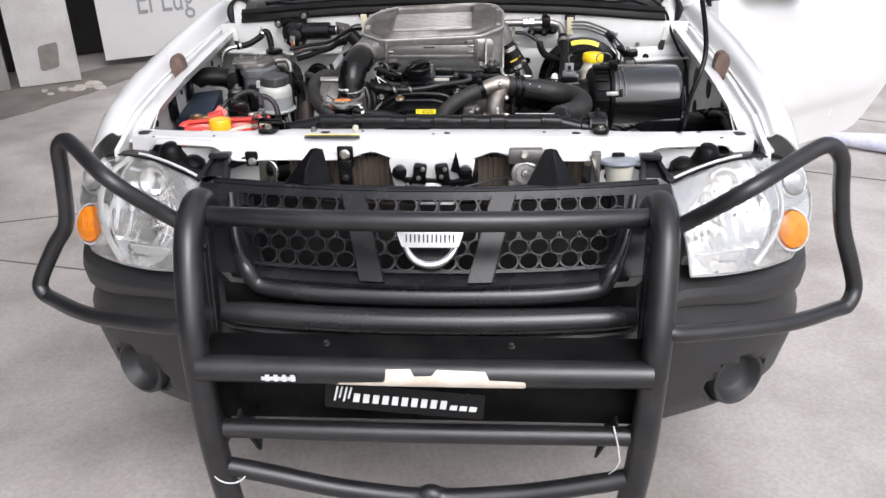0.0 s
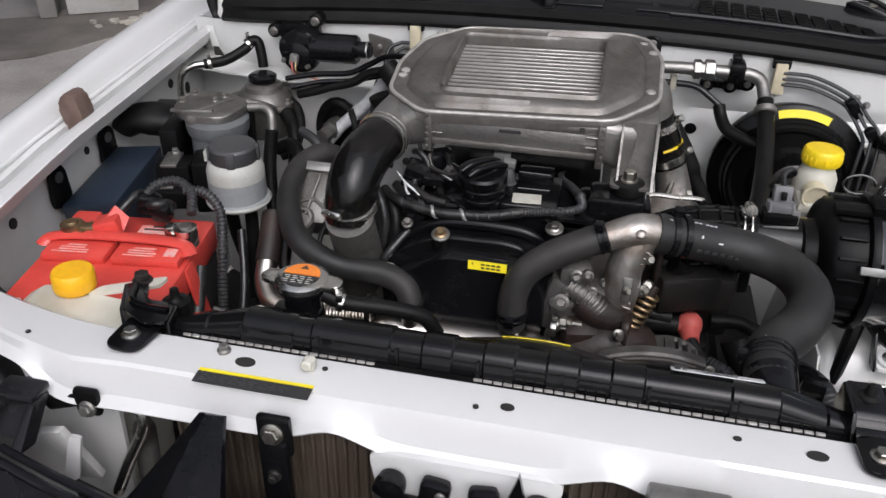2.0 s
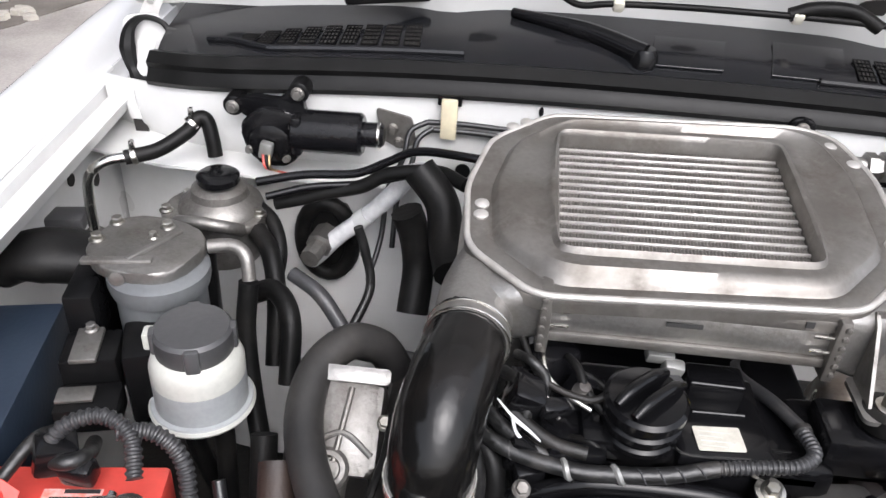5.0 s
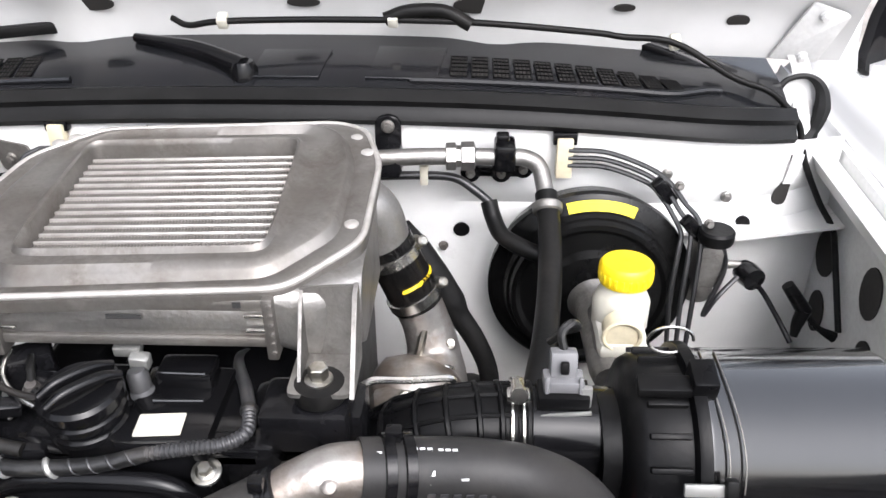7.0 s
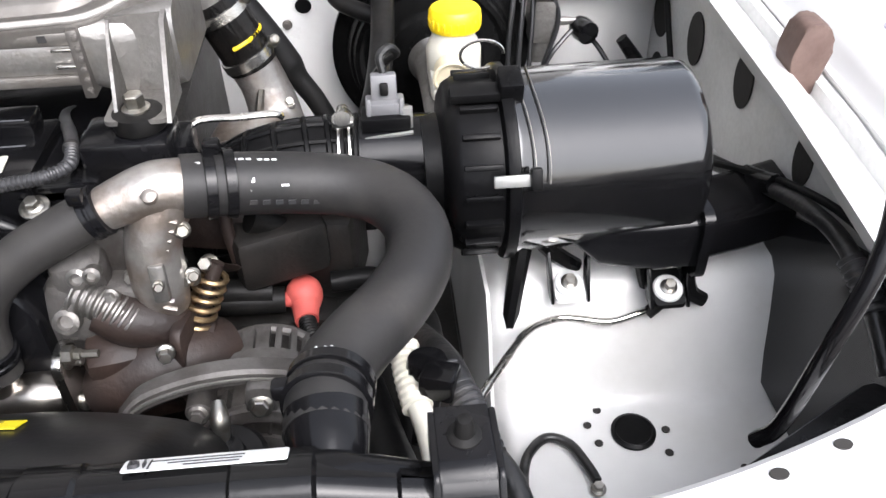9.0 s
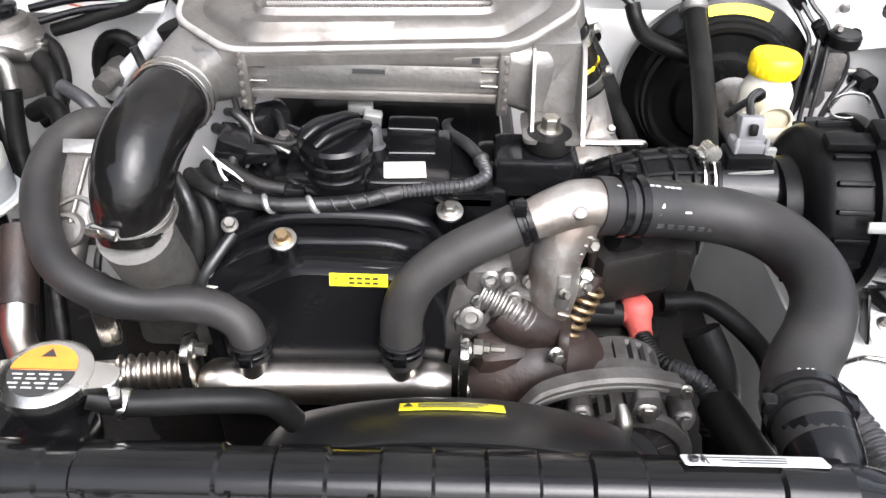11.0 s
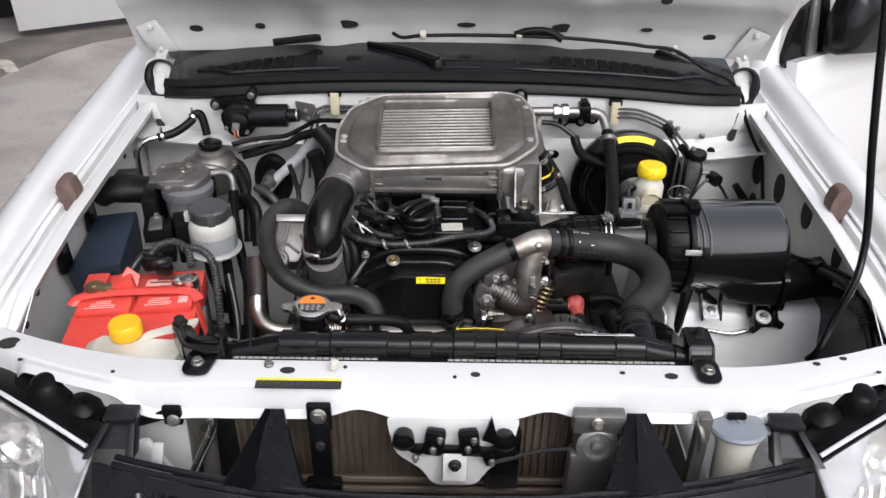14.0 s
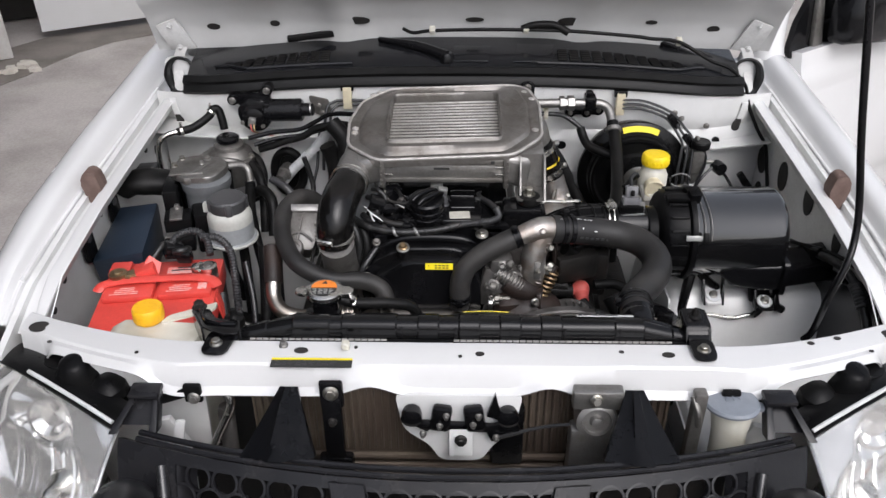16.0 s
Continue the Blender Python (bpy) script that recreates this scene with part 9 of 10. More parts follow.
lathe(bm, (0.421, 0.648, 0.908), (0, 0.05, 1), [(0.028, 0), (0.031, 0.006), (0.0315, 0.036), (0.027, 0.046), (0.0245, 0.050), (0.0245, 0.062)], 32)
box(bm, (0.418, 0.625, 0.915), (0.055, 0.075, 0.022), b=0.008)
res = part("fluid_bottle", bm, MILK, boo, "milky brake fluid bottle")
bm = B()
lathe(bm, (0.423, 0.652, 0.966), (0, 0.05, 1), [(0.0282, 0), (0.0295, 0.003), (0.0295, 0.020), (0.0265, 0.024), (0.022, 0.025), (0.0, 0.0235)], 36)
part("bottle_cap", bm, YELLOW, res, "yellow screw cap")
bm = B()
for k in range(24):
    a = k * math.tau / 24
    box(bm, (0.423 + 0.0292 * math.cos(a), 0.652 + 0.0292 * math.sin(a), 0.976), (0.0018, 0.0030, 0.011), (0, 0, math.degrees(a)), 0.0006, 1)
part("cap_knurl", bm, YELLOW, boo)["kind"] = "stuff"
bm = B()
tube(bm, [V(0.414 + 0.020 * math.cos(a), 0.590, 0.935 + 0.018 * math.sin(a)) for a in [k * math.tau / 20 for k in range(21)]], 0.0022, 8, 1)
lathe(bm, (0.414, 0.592, 0.935), (0, -1, 0), [(0.019, -0.02), (0.019, 0), (0.0, 0.001)], 20)
part("sight_ring", bm, BEIGE, boo)

# air conditioning pipe and drooping hose
acp = thing("refrigerant_pipe", "bright alloy pipe with a black hose across the bulkhead", "pipe", (0.28, 0.79, 1.0))
bm = B()
tube(bm, [(0.13, 0.785, 1.048), (0.20, 0.790, 1.050), (0.29, 0.795, 1.048), (0.318, 0.797, 1.046), (0.334, 0.790, 1.038), (0.340, 0.772, 1.022), (0.342, 0.755, 1.010)], 0.0105, 14, 8)
part("alloy_pipe", bm, ALU, acp)
bm = B()
lathe(bm, (0.222, 0.791, 1.050), (1, 0.05, 0), [(0.013, 0), (0.0165, 0.001), (0.0165, 0.012), (0.013, 0.013), (0.013, 0.018), (0.0175, 0.019), (0.0175, 0.034), (0.012, 0.036)], 6)
part("union_nut", bm, ALU, acp)
bm = B()
tube(bm, [(0.342, 0.762, 1.016), (0.344, 0.735, 0.998), (0.344, 0.695, 0.978), (0.340, 0.640, 0.955), (0.332, 0.580, 0.938), (0.322, 0.530, 0.925), (0.315, 0.505, 0.90), (0.315, 0.49, 0.82)], 0.0135, 16, 8)
part("rubber_hose", bm, RUBBER, acp)
bm = B()
lathe(bm, (0.343, 0.752, 1.008), (0.02, -0.75, -0.6), [(0.016, 0), (0.018, 0.002), (0.018, 0.010), (0.016, 0.012)], 20)
part("crimp", bm, ALUDULL, acp)
bm = B()
prism(bm, rounded([V(0.135, 0.818, 1.030), V(0.167, 0.818, 1.030), V(0.167, 0.818, 1.090), V(0.135, 0.818, 1.090)], 0.014), (0, 0.008, 0), 0.002)
box(bm, (0.151, 0.80, 1.040), (0.036, 0.045, 0.030), b=0.006)
part("pipe_bracket", bm, GLOSS, acp)
bolt(acp, (0.151, 0.817, 1.077), (0, -1, 0), 0.007, ALUDULL)
bm = B()
box(bm, (0.293, 0.800, 1.050), (0.026, 0.040, 0.034), b=0.005)
box(bm, (0.290, 0.797, 1.072), (0.016, 0.016, 0.012), b=0.003)
box(bm, (0.283, 0.825, 1.018), (0.075, 0.012, 0.018), b=0.004)
part("clamp_block", bm, GLOSS, acp)
for x in (0.252, 0.290, 0.317):
    bm = B()
    lathe(bm, (x, 0.825, 1.018 + (0.006 if x > 0.3 else 0)), (0, -1, 0), [(0.0125, 0), (0.0125, 0.012), (0.008, 0.013), (0.0, 0.013)], 18)
    part("cap_nut", bm, GLOSS, acp)
    bolt(acp, (x, 0.812, 1.018 + (0.006 if x > 0.3 else 0)), (0, -1, 0), 0.005, ALUDULL)
vac = thing("vacuum_line", "black vacuum line and hose to the brake booster", "pipe", (0.25, 0.78, 1.0))
bm = B()
tube(bm, [(0.12, 0.80, 1.018), (0.19, 0.805, 1.018), (0.232, 0.803, 1.016), (0.258, 0.795, 1.003), (0.278, 0.785, 0.990)], 0.0055, 12, 8)
part("steel_line", bm, SATIN, vac)
bm = B()
tube(bm, [(0.275, 0.787, 0.992), (0.281, 0.775, 0.975), (0.292, 0.755, 0.962), (0.320, 0.735, 0.955), (0.345, 0.725, 0.95)], 0.0105, 14, 8)
part("rubber_hose", bm, RUBBER, vac)
bm = B()
box(bm, (0.195, 0.81, 1.020), (0.010, 0.025, 0.026), b=0.002)
part("clip", bm, MILK, vac)
# three brake pipes
bpipes = thing("brake_pipes", "three thin black brake pipes in clips on the bulkhead", "brake pipes", (0.45, 0.8, 0.95))
for k in range(3):
    d = 0.010 * k
    bm = B()
    tube(bm, [(0.372, 0.822, 1.046 - d), (0.42, 0.820, 1.044 - d), (0.470, 0.812, 1.028 - d), (0.495 - d * 0.3, 0.800, 1.014 - d * 1.1), (0.512 - d * 0.5, 0.785, 0.995 - d), (0.530 - d, 0.770, 0.975 - d * 0.8), (0.532 - d * 1.3, 0.755, 0.94), (0.527 - d * 1.4, 0.735, 0.88), (0.52 - d, 0.71, 0.80)], 0.0032, 8, 8)
    part("steel_line", bm, SATIN, bpipes)
for c, rz in ((V(0.489, 0.797, 1.004), 40), (V(0.523, 0.768, 0.968), 40)):
    bm = B()
    box(bm, c, (0.016, 0.014, 0.040), (0, -rz, 20), 0.003)
    part("pipe_clip", bm, GLOSS, bpipes)
    bolt(bpipes, c + V(0.016, -0.006, 0.010), (0, -1, 0.2), 0.005, ALUDULL)
bm = B()
tube(bm, [(0.535, 0.765, 0.96), (0.560, 0.76, 0.945), (0.565, 0.755, 0.915), (0.55, 0.745, 0.875), (0.545, 0.74, 0.86), (0.56, 0.745, 0.885), (0.585, 0.76, 0.905)], 0.0032, 8, 8)
part("steel_line", bm, SATIN, bpipes)
bm = B()
lathe(bm, (0.548, 0.755, 0.950), (0, 0, 1), [(0.012, 0.004), (0.020, 0.008), (0.0215, 0.012), (0.0215, 0.022), (0.019, 0.025), (0.0, 0.0245)], 26)
part("rubber_plug", bm, BLACK, bpipes)
clm = thing("clutch_cylinder", "small grey clutch cylinder with pipe fittings", "clutch cylinder", (0.56, 0.78, 0.86))
bm = B()
lathe(bm, (0.548, 0.80, 0.855), (0, -0.15, 1), [(0.020, 0), (0.022, 0.01), (0.018, 0.022), (0.012, 0.03), (0.012, 0.06)], 18)
box(bm, (0.548, 0.780, 0.918), (0.034, 0.05, 0.06), (0, 6, 0), 0.008)
lathe(bm, (0.552, 0.79, 0.905), (1, 0, 0), [(0.006, 0), (0.006, 0.03), (0.004, 0.045)], 12)
part("cylinder", bm, ALUDULL, clm)
bm = B()
lathe(bm, (0.605, 0.785, 0.895), (0.3, -1, 0), [(0.014, -0.01), (0.016, 0.0), (0.015, 0.018), (0.006, 0.02)], 16)
tube(bm, [(0.61, 0.775, 0.89), (0.625, 0.77, 0.875), (0.645, 0.755, 0.845), (0.66, 0.74, 0.82)], 0.0035, 8, 6)
part("switch", bm, GLOSS, clm)
bm = B()
tube(bm, [(0.660, 0.785, 0.878), (0.672, 0.782, 0.862), (0.688, 0.780, 0.840)], [0.008, 0.009, 0.010], 10, 3)
tube(bm, [(0.686, 0.779, 0.843), (0.680, 0.775, 0.825), (0.677, 0.770, 0.808)], [0.010, 0.008, 0.005], 10, 3)
tube(bm, [(0.690, 0.779, 0.836), (0.708, 0.775, 0.818), (0.730, 0.772, 0.806)], [0.004, 0.004, 0.008], 8, 4)
tagged(part("wiring_plug", bm, BLACK), "black plug and wire on the inner fender", "wiring plug")

# air cleaner drum
air = thing("air_cleaner", "glossy black drum-shaped air cleaner with a clamp ring", "air cleaner", (0.55, 0.468, 0.70))
ac, ax = V(0.400, 0.456, 0.912), V(1, 0.02, 0.0)
bm = B()
lathe(bm, ac, ax, [(0.088, 0.046), (0.092, 0.048), (0.092, 0.054), (0.0895, 0.058), (0.0895, 0.216), (0.086, 0.225), (0.078, 0.230), (0.0, 0.232)], 56)
part("drum", bm, DRUM, air, "glossy black drum")
bm = B()
lathe(bm, ac, ax, [(0.050, -0.03), (0.052, -0.014), (0.070, -0.011), (0.080, -0.006), (0.0845, 0.002), (0.0850, 0.038), (0.0945, 0.040), (0.0955, 0.043), (0.0955, 0.050), (0.088, 0.053)], 64)
part("lid", bm, BLACK, air, "black lid with a ribbed rim")
for k in range(20):
    a = k * math.tau / 20 + 0.1
    bm = B()
    box(bm, ac + V(0.020, 0.0855 * math.cos(a), 0.0855 * math.sin(a)), (0.034, 0.005, 0.010), (math.degrees(a) - 90, 0, 0), 0.001)
    part("lid_rib", bm, BLACK, air)
ar = math.radians(157)
p = ac + V(0.044, 0.0985 * math.cos(ar), 0.0985 * math.sin(ar))
bm = B()
box(bm, p, (0.034, 0.011, 0.004), (157 - 90, 0, 0), 0.0015)
clampp = part("latch", bm, CORELIGHT, air, "pale flat spring latch")
bm = B()
box(bm, p + V(0.020, 0.002 * math.cos(ar), 0.002), (0.010, 0.020, 0.010), (157 - 90, 0, 0), 0.002)
part("latch_hook", bm, BLACK, clampp)
bm = B()
box(bm, ac + V(0.050, -0.02, 0.094), (0.022, 0.030, 0.022), (12, 0, 0), 0.003)
box(bm, ac + V(0.020, -0.024, 0.090), (0.05, 0.018, 0.010), (12, 0, 0), 0.002)
part("hook_block", bm, BLACK, air)
for xx in (0.062, 0.075):
    bm = B()
    tube(bm, [ac + V(xx + 0.004 * math.sin(a * 3), 0.0905 * math.cos(a), 0.0905 * math.sin(a)) for a in [math.radians(70 + k * 7) for k in range(14)]], 0.0007, 6, 2)
    part("latch_wire", bm, ALUDULL, air)
bm = B()
tube(bm, [ac + V(0.03 + 0.02 * math.cos(a), 0.02, 0.105 + 0.014 * math.sin(a)) for a in [k * math.tau / 16 for k in range(14)]], 0.0016, 6, 3)
part("wire_bail", bm, STEEL, air)
# intake stub and legs under the drum
bm = B()
loft(bm, [rounded([V(x, y0, z0), V(x, y1, z0), V(x, y1, z1), V(x, y0, z1)], 0.012) for x, y0, y1, z0, z1 in ((0.505, 0.390, 0.46, 0.860, 0.872), (0.535, 0.378, 0.46, 0.832, 0.880), (0.59, 0.374, 0.46, 0.822, 0.882), (0.630, 0.374, 0.46, 0.823, 0.884))])
loft(bm, [rounded([V(x, 0.366, 0.814), V(x, 0.465, 0.814), V(x, 0.465, 0.894), V(x, 0.366, 0.894)], 0.016) for x in (0.628, 0.638)])
loft(bm, [rounded([V(x, 0.385 + d, 0.82), V(x, 0.465 + d, 0.82), V(x, 0.465 + d, 0.872), V(x, 0.385 + d, 0.872)], 0.014) for x, d in ((0.638, 0), (0.69, 0.012), (0.745, 0.03))])
part("intake_stub", bm, GLOSS, air)
for x, y in ((0.513, 0.402), (0.611, 0.383)):
    bm = B()
    prism(bm, rounded([V(x - 0.016, y - 0.018, 0.782), V(x + 0.016, y - 0.018, 0.782), V(x + 0.014, y + 0.03, 0.806), V(x - 0.014, y + 0.03, 0.806)], 0.006), (0, 0.001, 0.004))
    leg = part("foot_plate", bm, BAYWHITE if x < 0.55 else BLACK, air)
    bm = B()
    lathe(bm, (x, y, 0.792), (0, -0.4, 0.9), [(0.0150, 0), (0.0155, 0.003), (0.014, 0.005), (0.0, 0.0055)], 26)
    for k in (-1, 1):
        post = B()
        prism(post, rounded([V(x + k * 0.017, y - 0.018, 0.780), V(x + k * 0.017, y + 0.004, 0.780), V(x + k * 0.019, y + 0.026, 0.826), V(x + k * 0.019, y + 0.012, 0.828)], 0.003), (k * 0.003, 0, 0), 0.0006)
        part("foot_side", post, GLOSS, leg)
    disc = part("foot_washer", bm, LABELW, leg, "white painted washer")
    bolt(disc, (x, y - 0.002, 0.797), (0, -0.4, 0.9), 0.0072, ZINC, h=0.010)
for pts in ([(0.470, 0.43, 0.84), (0.460, 0.41, 0.80), (0.452, 0.40, 0.735), (0.450, 0.395, 0.70)], [(0.485, 0.43, 0.835), (0.50, 0.42, 0.82), (0.525, 0.42, 0.80)], [(0.634, 0.40, 0.80), (0.640, 0.392, 0.778), (0.655, 0.388, 0.768)], [(0.592, 0.41, 0.81), (0.594, 0.405, 0.795), (0.597, 0.402, 0.782)]):
    bm = B()
    tube(bm, pts, [0.010, 0.009, 0.008] if len(pts) == 3 else [0.011, 0.010, 0.009, 0.010], 8, 4)
    part("leg", bm, BLACK, air)
# intake duct from the drum to the turbo
duct = thing("intake_duct", "black ribbed rubber intake duct with a wire clamp", "intake duct", (0.3, 0.465, 0.85))
bm = B()
tube(bm, [(0.398, 0.464, 0.918), (0.35, 0.466, 0.918), (0.305, 0.466, 0.918)], 0.0425, 28, 4)
part("sensor_tube", bm, GLOSS, duct)
bm = B()
elbow_path = smooth_path([(0.312, 0.466, 0.918), (0.285, 0.466, 0.918), (0.245, 0.462, 0.918), (0.205, 0.462, 0.905), (0.175, 0.475, 0.87), (0.165, 0.49, 0.82)], 8)
tube(bm, elbow_path, 0.0420, 28, 1)
elbow = part("ribbed_elbow", bm, BLACK, duct)
u = V(0, 0, 1)
axes = []
for i, q in enumerate(elbow_path):
    t = (elbow_path[min(i + 1, len(elbow_path) - 1)] - elbow_path[max(i - 1, 0)]).normalized()
    u = (u - t * u.dot(t)).normalized()
    axes.append((q, u.copy(), t.cross(u)))
for i in range(1, len(axes), 4):
    q, u, v = axes[i]
    bm = B()
    tube(bm, [q + (u * math.cos(k * math.tau / 28) + v * math.sin(k * math.tau / 28)) * 0.0435 for k in range(29)], 0.0030, 6, 1)
    part("elbow_ring", bm, BLACK, elbow)
for k in range(12):
    a = k * math.tau / 12
    bm = B()
    tube(bm, [q + (u * math.cos(a) + v * math.sin(a)) * 0.0428 for q, u, v in axes[1:-3]], 0.0026, 6, 1)
    part("elbow_rib", bm, BLACK, elbow)
bm = B()
for xx in (0.293, 0.303):
    lathe(bm, (xx - 0.002, 0.466, 0.918), (1, 0, 0), [(0.046, 0), (0.0485, 0.001), (0.0485, 0.003), (0.046, 0.004)], 32)
box(bm, (0.298, 0.458, 0.966), (0.022, 0.016, 0.010), (0, 0, 0), 0.003)
lathe(bm, (0.298, 0.470, 0.972), (0, -1, 0.2), [(0.006, 0), (0.006, 0.02), (0.008, 0.021), (0.008, 0.027)], 12)
part("wire_clamp", bm, STEEL, duct)
bm = B()
box(bm, (0.338, 0.462, 0.965), (0.046, 0.028, 0.014), b=0.002)
sens = part("airflow_sensor", bm, BLACK, duct, "black airflow sensor plug")
for c0, s0, rot, m in (((0.338, 0.466, 0.977), (0.036, 0.022, 0.012), (0, 0, 0), PLUGGREY), ((0.338, 0.474, 0.992), (0.024, 0.016, 0.024), (-14, 0, 0), PLUGGREY), ((0.338, 0.462, 0.995), (0.008, 0.006, 0.012), (-14, 0, 0), BLACK)):
    bm = B()
    box(bm, c0, s0, rot, 0.002)
    part("plug_body", bm, m, sens)
for dx in (-0.015, 0.015):
    bm = B()
    box(bm, (0.338 + dx, 0.456, 0.980), (0.004, 0.004, 0.016), (-14, 0, 0), 0.001)
    part("plug_rib", bm, PLUGGREY, sens)
bm = B()
tube(bm, [(0.338, 0.480, 1.002), (0.336, 0.486, 1.016), (0.345, 0.492, 1.022), (0.352, 0.50, 1.012), (0.342, 0.51, 1.0), (0.33, 0.52, 0.98)], 0.004, 8, 6)
part("plug_wire", bm, TAPE, sens)
bm = B()
box(bm, (0.358, 0.456, 0.966), (0.010, 0.006, 0.026), b=0.001)
box(bm, (0.338, 0.446, 0.955), (0.050, 0.003, 0.004), (0, -6, 0), 0.001)
part("sensor_tab", bm, CORELIGHT, sens)

# turbo inlet: rubber coupler and castings beside the intercooler
turbo = thing("turbo_casting", "dull alloy turbo casting with a black rubber coupler", "turbocharger", (0.21, 0.58, 0.85))
bm = B()
ca, cb = V(0.164, 0.635, 1.022), V(0.196, 0.635, 0.944)
tube(bm, [ca, ca.lerp(cb, 0.5) + V(0.001, 0.001, 0), cb], 0.0285, 26, 6)
coupler = part("coupler", bm, WETRUB, turbo, "black rubber coupler with a yellow mark")
uu, vv, aa = frame_of(cb - ca)
for f in (0.14, 0.80):
    at = ca.lerp(cb, f)
    bm = B()
    lathe(bm, at, aa, [(0.0285, 0), (0.0302, 0.0006), (0.0302, 0.0115), (0.0285, 0.012)], 28)
    band = part("hose_clamp", bm, STEEL, coupler)
    bm = B()
    box(bm, at + V(0.028, 0.012, 0.004), (0.014, 0.010, 0.012), (0, 0, -40), 0.003)
    lathe(bm, at + V(0.030, 0.004, 0.008), (0.5, -0.6, 0.5), [(0.006, 0), (0.006, 0.010), (0.004, 0.012)], 10)
    part("clamp_screw", bm, ZINC, band)
bm = B()
mid = ca.lerp(cb, 0.60)
ring = [mid + (uu * math.cos(a) + vv * math.sin(a)) * 0.0288 for a in [k * math.tau / 40 for k in range(40)]]
ring = sorted([q for q in ring if q.x > mid.x - 0.004 and q.y < mid.y + 0.02], key=lambda q: q.x)
tube(bm, ring, 0.0022, 6, 2)
part("yellow_mark", bm, YELLOW, coupler)
bm = B()
tube(bm, [cb + V(-0.005, 0, 0.012), (0.205, 0.633, 0.920), (0.214, 0.622, 0.885), (0.214, 0.59, 0.862), (0.200, 0.54, 0.850), (0.18, 0.49, 0.85)], [0.0265, 0.0265, 0.030, 0.040, 0.046, 0.042], 24, 6)
box(bm, (0.20, 0.50, 0.87), (0.10, 0.09, 0.08), (0, 10, 10), 0.02)
lathe(bm, (0.150, 0.565, 0.872), (1, -0.15, -0.1), [(0.03, 0), (0.042, 0.008), (0.050, 0.03), (0.050, 0.055), (0.042, 0.080), (0.03, 0.094), (0.0, 0.096)], 30)
part("casting", bm, OUTLET, turbo)
bm = B()
tube(bm, [(0.148, 0.560, 0.884), (0.158, 0.572, 0.892), (0.19, 0.576, 0.897), (0.225, 0.580, 0.898), (0.236, 0.585, 0.892)], 0.0036, 8, 6)
part("oil_line", bm, STEEL, turbo)
bm = B()
tube(bm, [(0.205, 0.612, 0.925), (0.200, 0.604, 0.905), (0.196, 0.602, 0.888)], [0.006, 0.005, 0.007], 8, 4)
box(bm, (0.195, 0.603, 0.892), (0.016, 0.012, 0.012), (20, 0, 10), 0.003)
part("oil_fitting", bm, ZINC, turbo)
for x, y, z in ((0.214, 0.640, 0.930), (0.232, 0.612, 0.905), (0.192, 0.50, 0.925)):
    bolt(turbo, (x, y, z), (0.2, -0.6, 0.8), 0.006, ZINC)
bm = B()
tube(bm, [(0.155, 0.462, 0.968), (0.168, 0.468, 0.972), (0.20, 0.472, 0.970), (0.232, 0.478, 0.968), (0.240, 0.482, 0.962)], 0.0036, 8, 6)
part("actuator_rod", bm, STEEL, turbo)
bm = B()
tube(bm, [(0.178, 0.672, 1.020), (0.196, 0.668, 0.992), (0.214, 0.664, 0.960), (0.232, 0.660, 0.928), (0.242, 0.656, 0.912), (0.260, 0.650, 0.884), (0.275, 0.640, 0.850), (0.280, 0.63, 0.80)], [0.010, 0.015, 0.0175, 0.0175, 0.0125, 0.012, 0.0115, 0.0115], 14, 8)
tagged(part("breather_hose", bm, RUBBER), "black breather hose beside the turbo", "hose")

# wiring across the front of the engine
harness = thing("engine_harness", "taped wiring harness with grey spiral conduit over the engine", "wiring harness", (-0.05, 0.37, 0.95))
H = [V(-0.205, 0.40, 0.968), V(-0.192, 0.384, 0.968), V(-0.163, 0.371, 0.964), V(-0.12, 0.362, 0.962), V(-0.083, 0.362, 0.963), V(-0.045, 0.364, 0.966), V(-0.006, 0.370, 0.973), V(0.030, 0.372, 0.978), V(0.056, 0.374, 0.981), V(0.072, 0.387, 0.983), V(0.069, 0.412, 0.984), V(0.055, 0.450, 0.978), V(0.039, 0.487, 0.968), V(0.036, 0.506, 0.966), V(0.046, 0.515, 0.963), V(0.060, 0.511, 0.958), V(0.076, 0.503, 0.953), V(0.100, 0.487, 0.948)]
bm = B()
tube(bm, H[:7], 0.0068, 12, 8)
part("taped_run", bm, TAPE, harness)
bm = B()
tube(bm, H[10:], 0.0060, 14, 8)
part("rubber_sleeve", bm, CORR, harness, "grey rubber sleeve")
bm = B()
tube(bm, H[6:11], 0.0062, 14, 12, 0.0042, 0.0011)
part("conduit", bm, CORR, harness, "grey ribbed conduit")
bm = B()
lathe(bm, H[10] - V(0, 0.004, 0), (-0.1, 1, 0), [(0.006, 0), (0.0078, 0.001), (0.0078, 0.006), (0.006, 0.007)], 16)
part("tape_band", bm, TAPE, harness)
run = smooth_path(H[1:7], 10)
for k, (i, turn) in enumerate(((8, 0.9), (19, 1.0), (30, 1.0), (35, 0.7), (39, 0.7), (43, 0.6), (47, 0.6))):
    t = (run[i + 1] - run[i - 1]).normalized()
    u = frame_of(t)[0]
    v = t.cross(u)
    w = 0.0046 if turn == 1.0 else 0.0018
    bm = B()
    tube(bm, [run[i] + t * (0.011 * (j / 8 - 0.5)) + (u * math.cos(j * 0.52 + 1.0) + v * math.sin(j * 0.52 + 1.0)) * 0.0062 for j in range(9)], w * 0.65, 6, 2)
    part("tape_turn", bm, CORELIGHT if turn == 1.0 else CORR, harness)

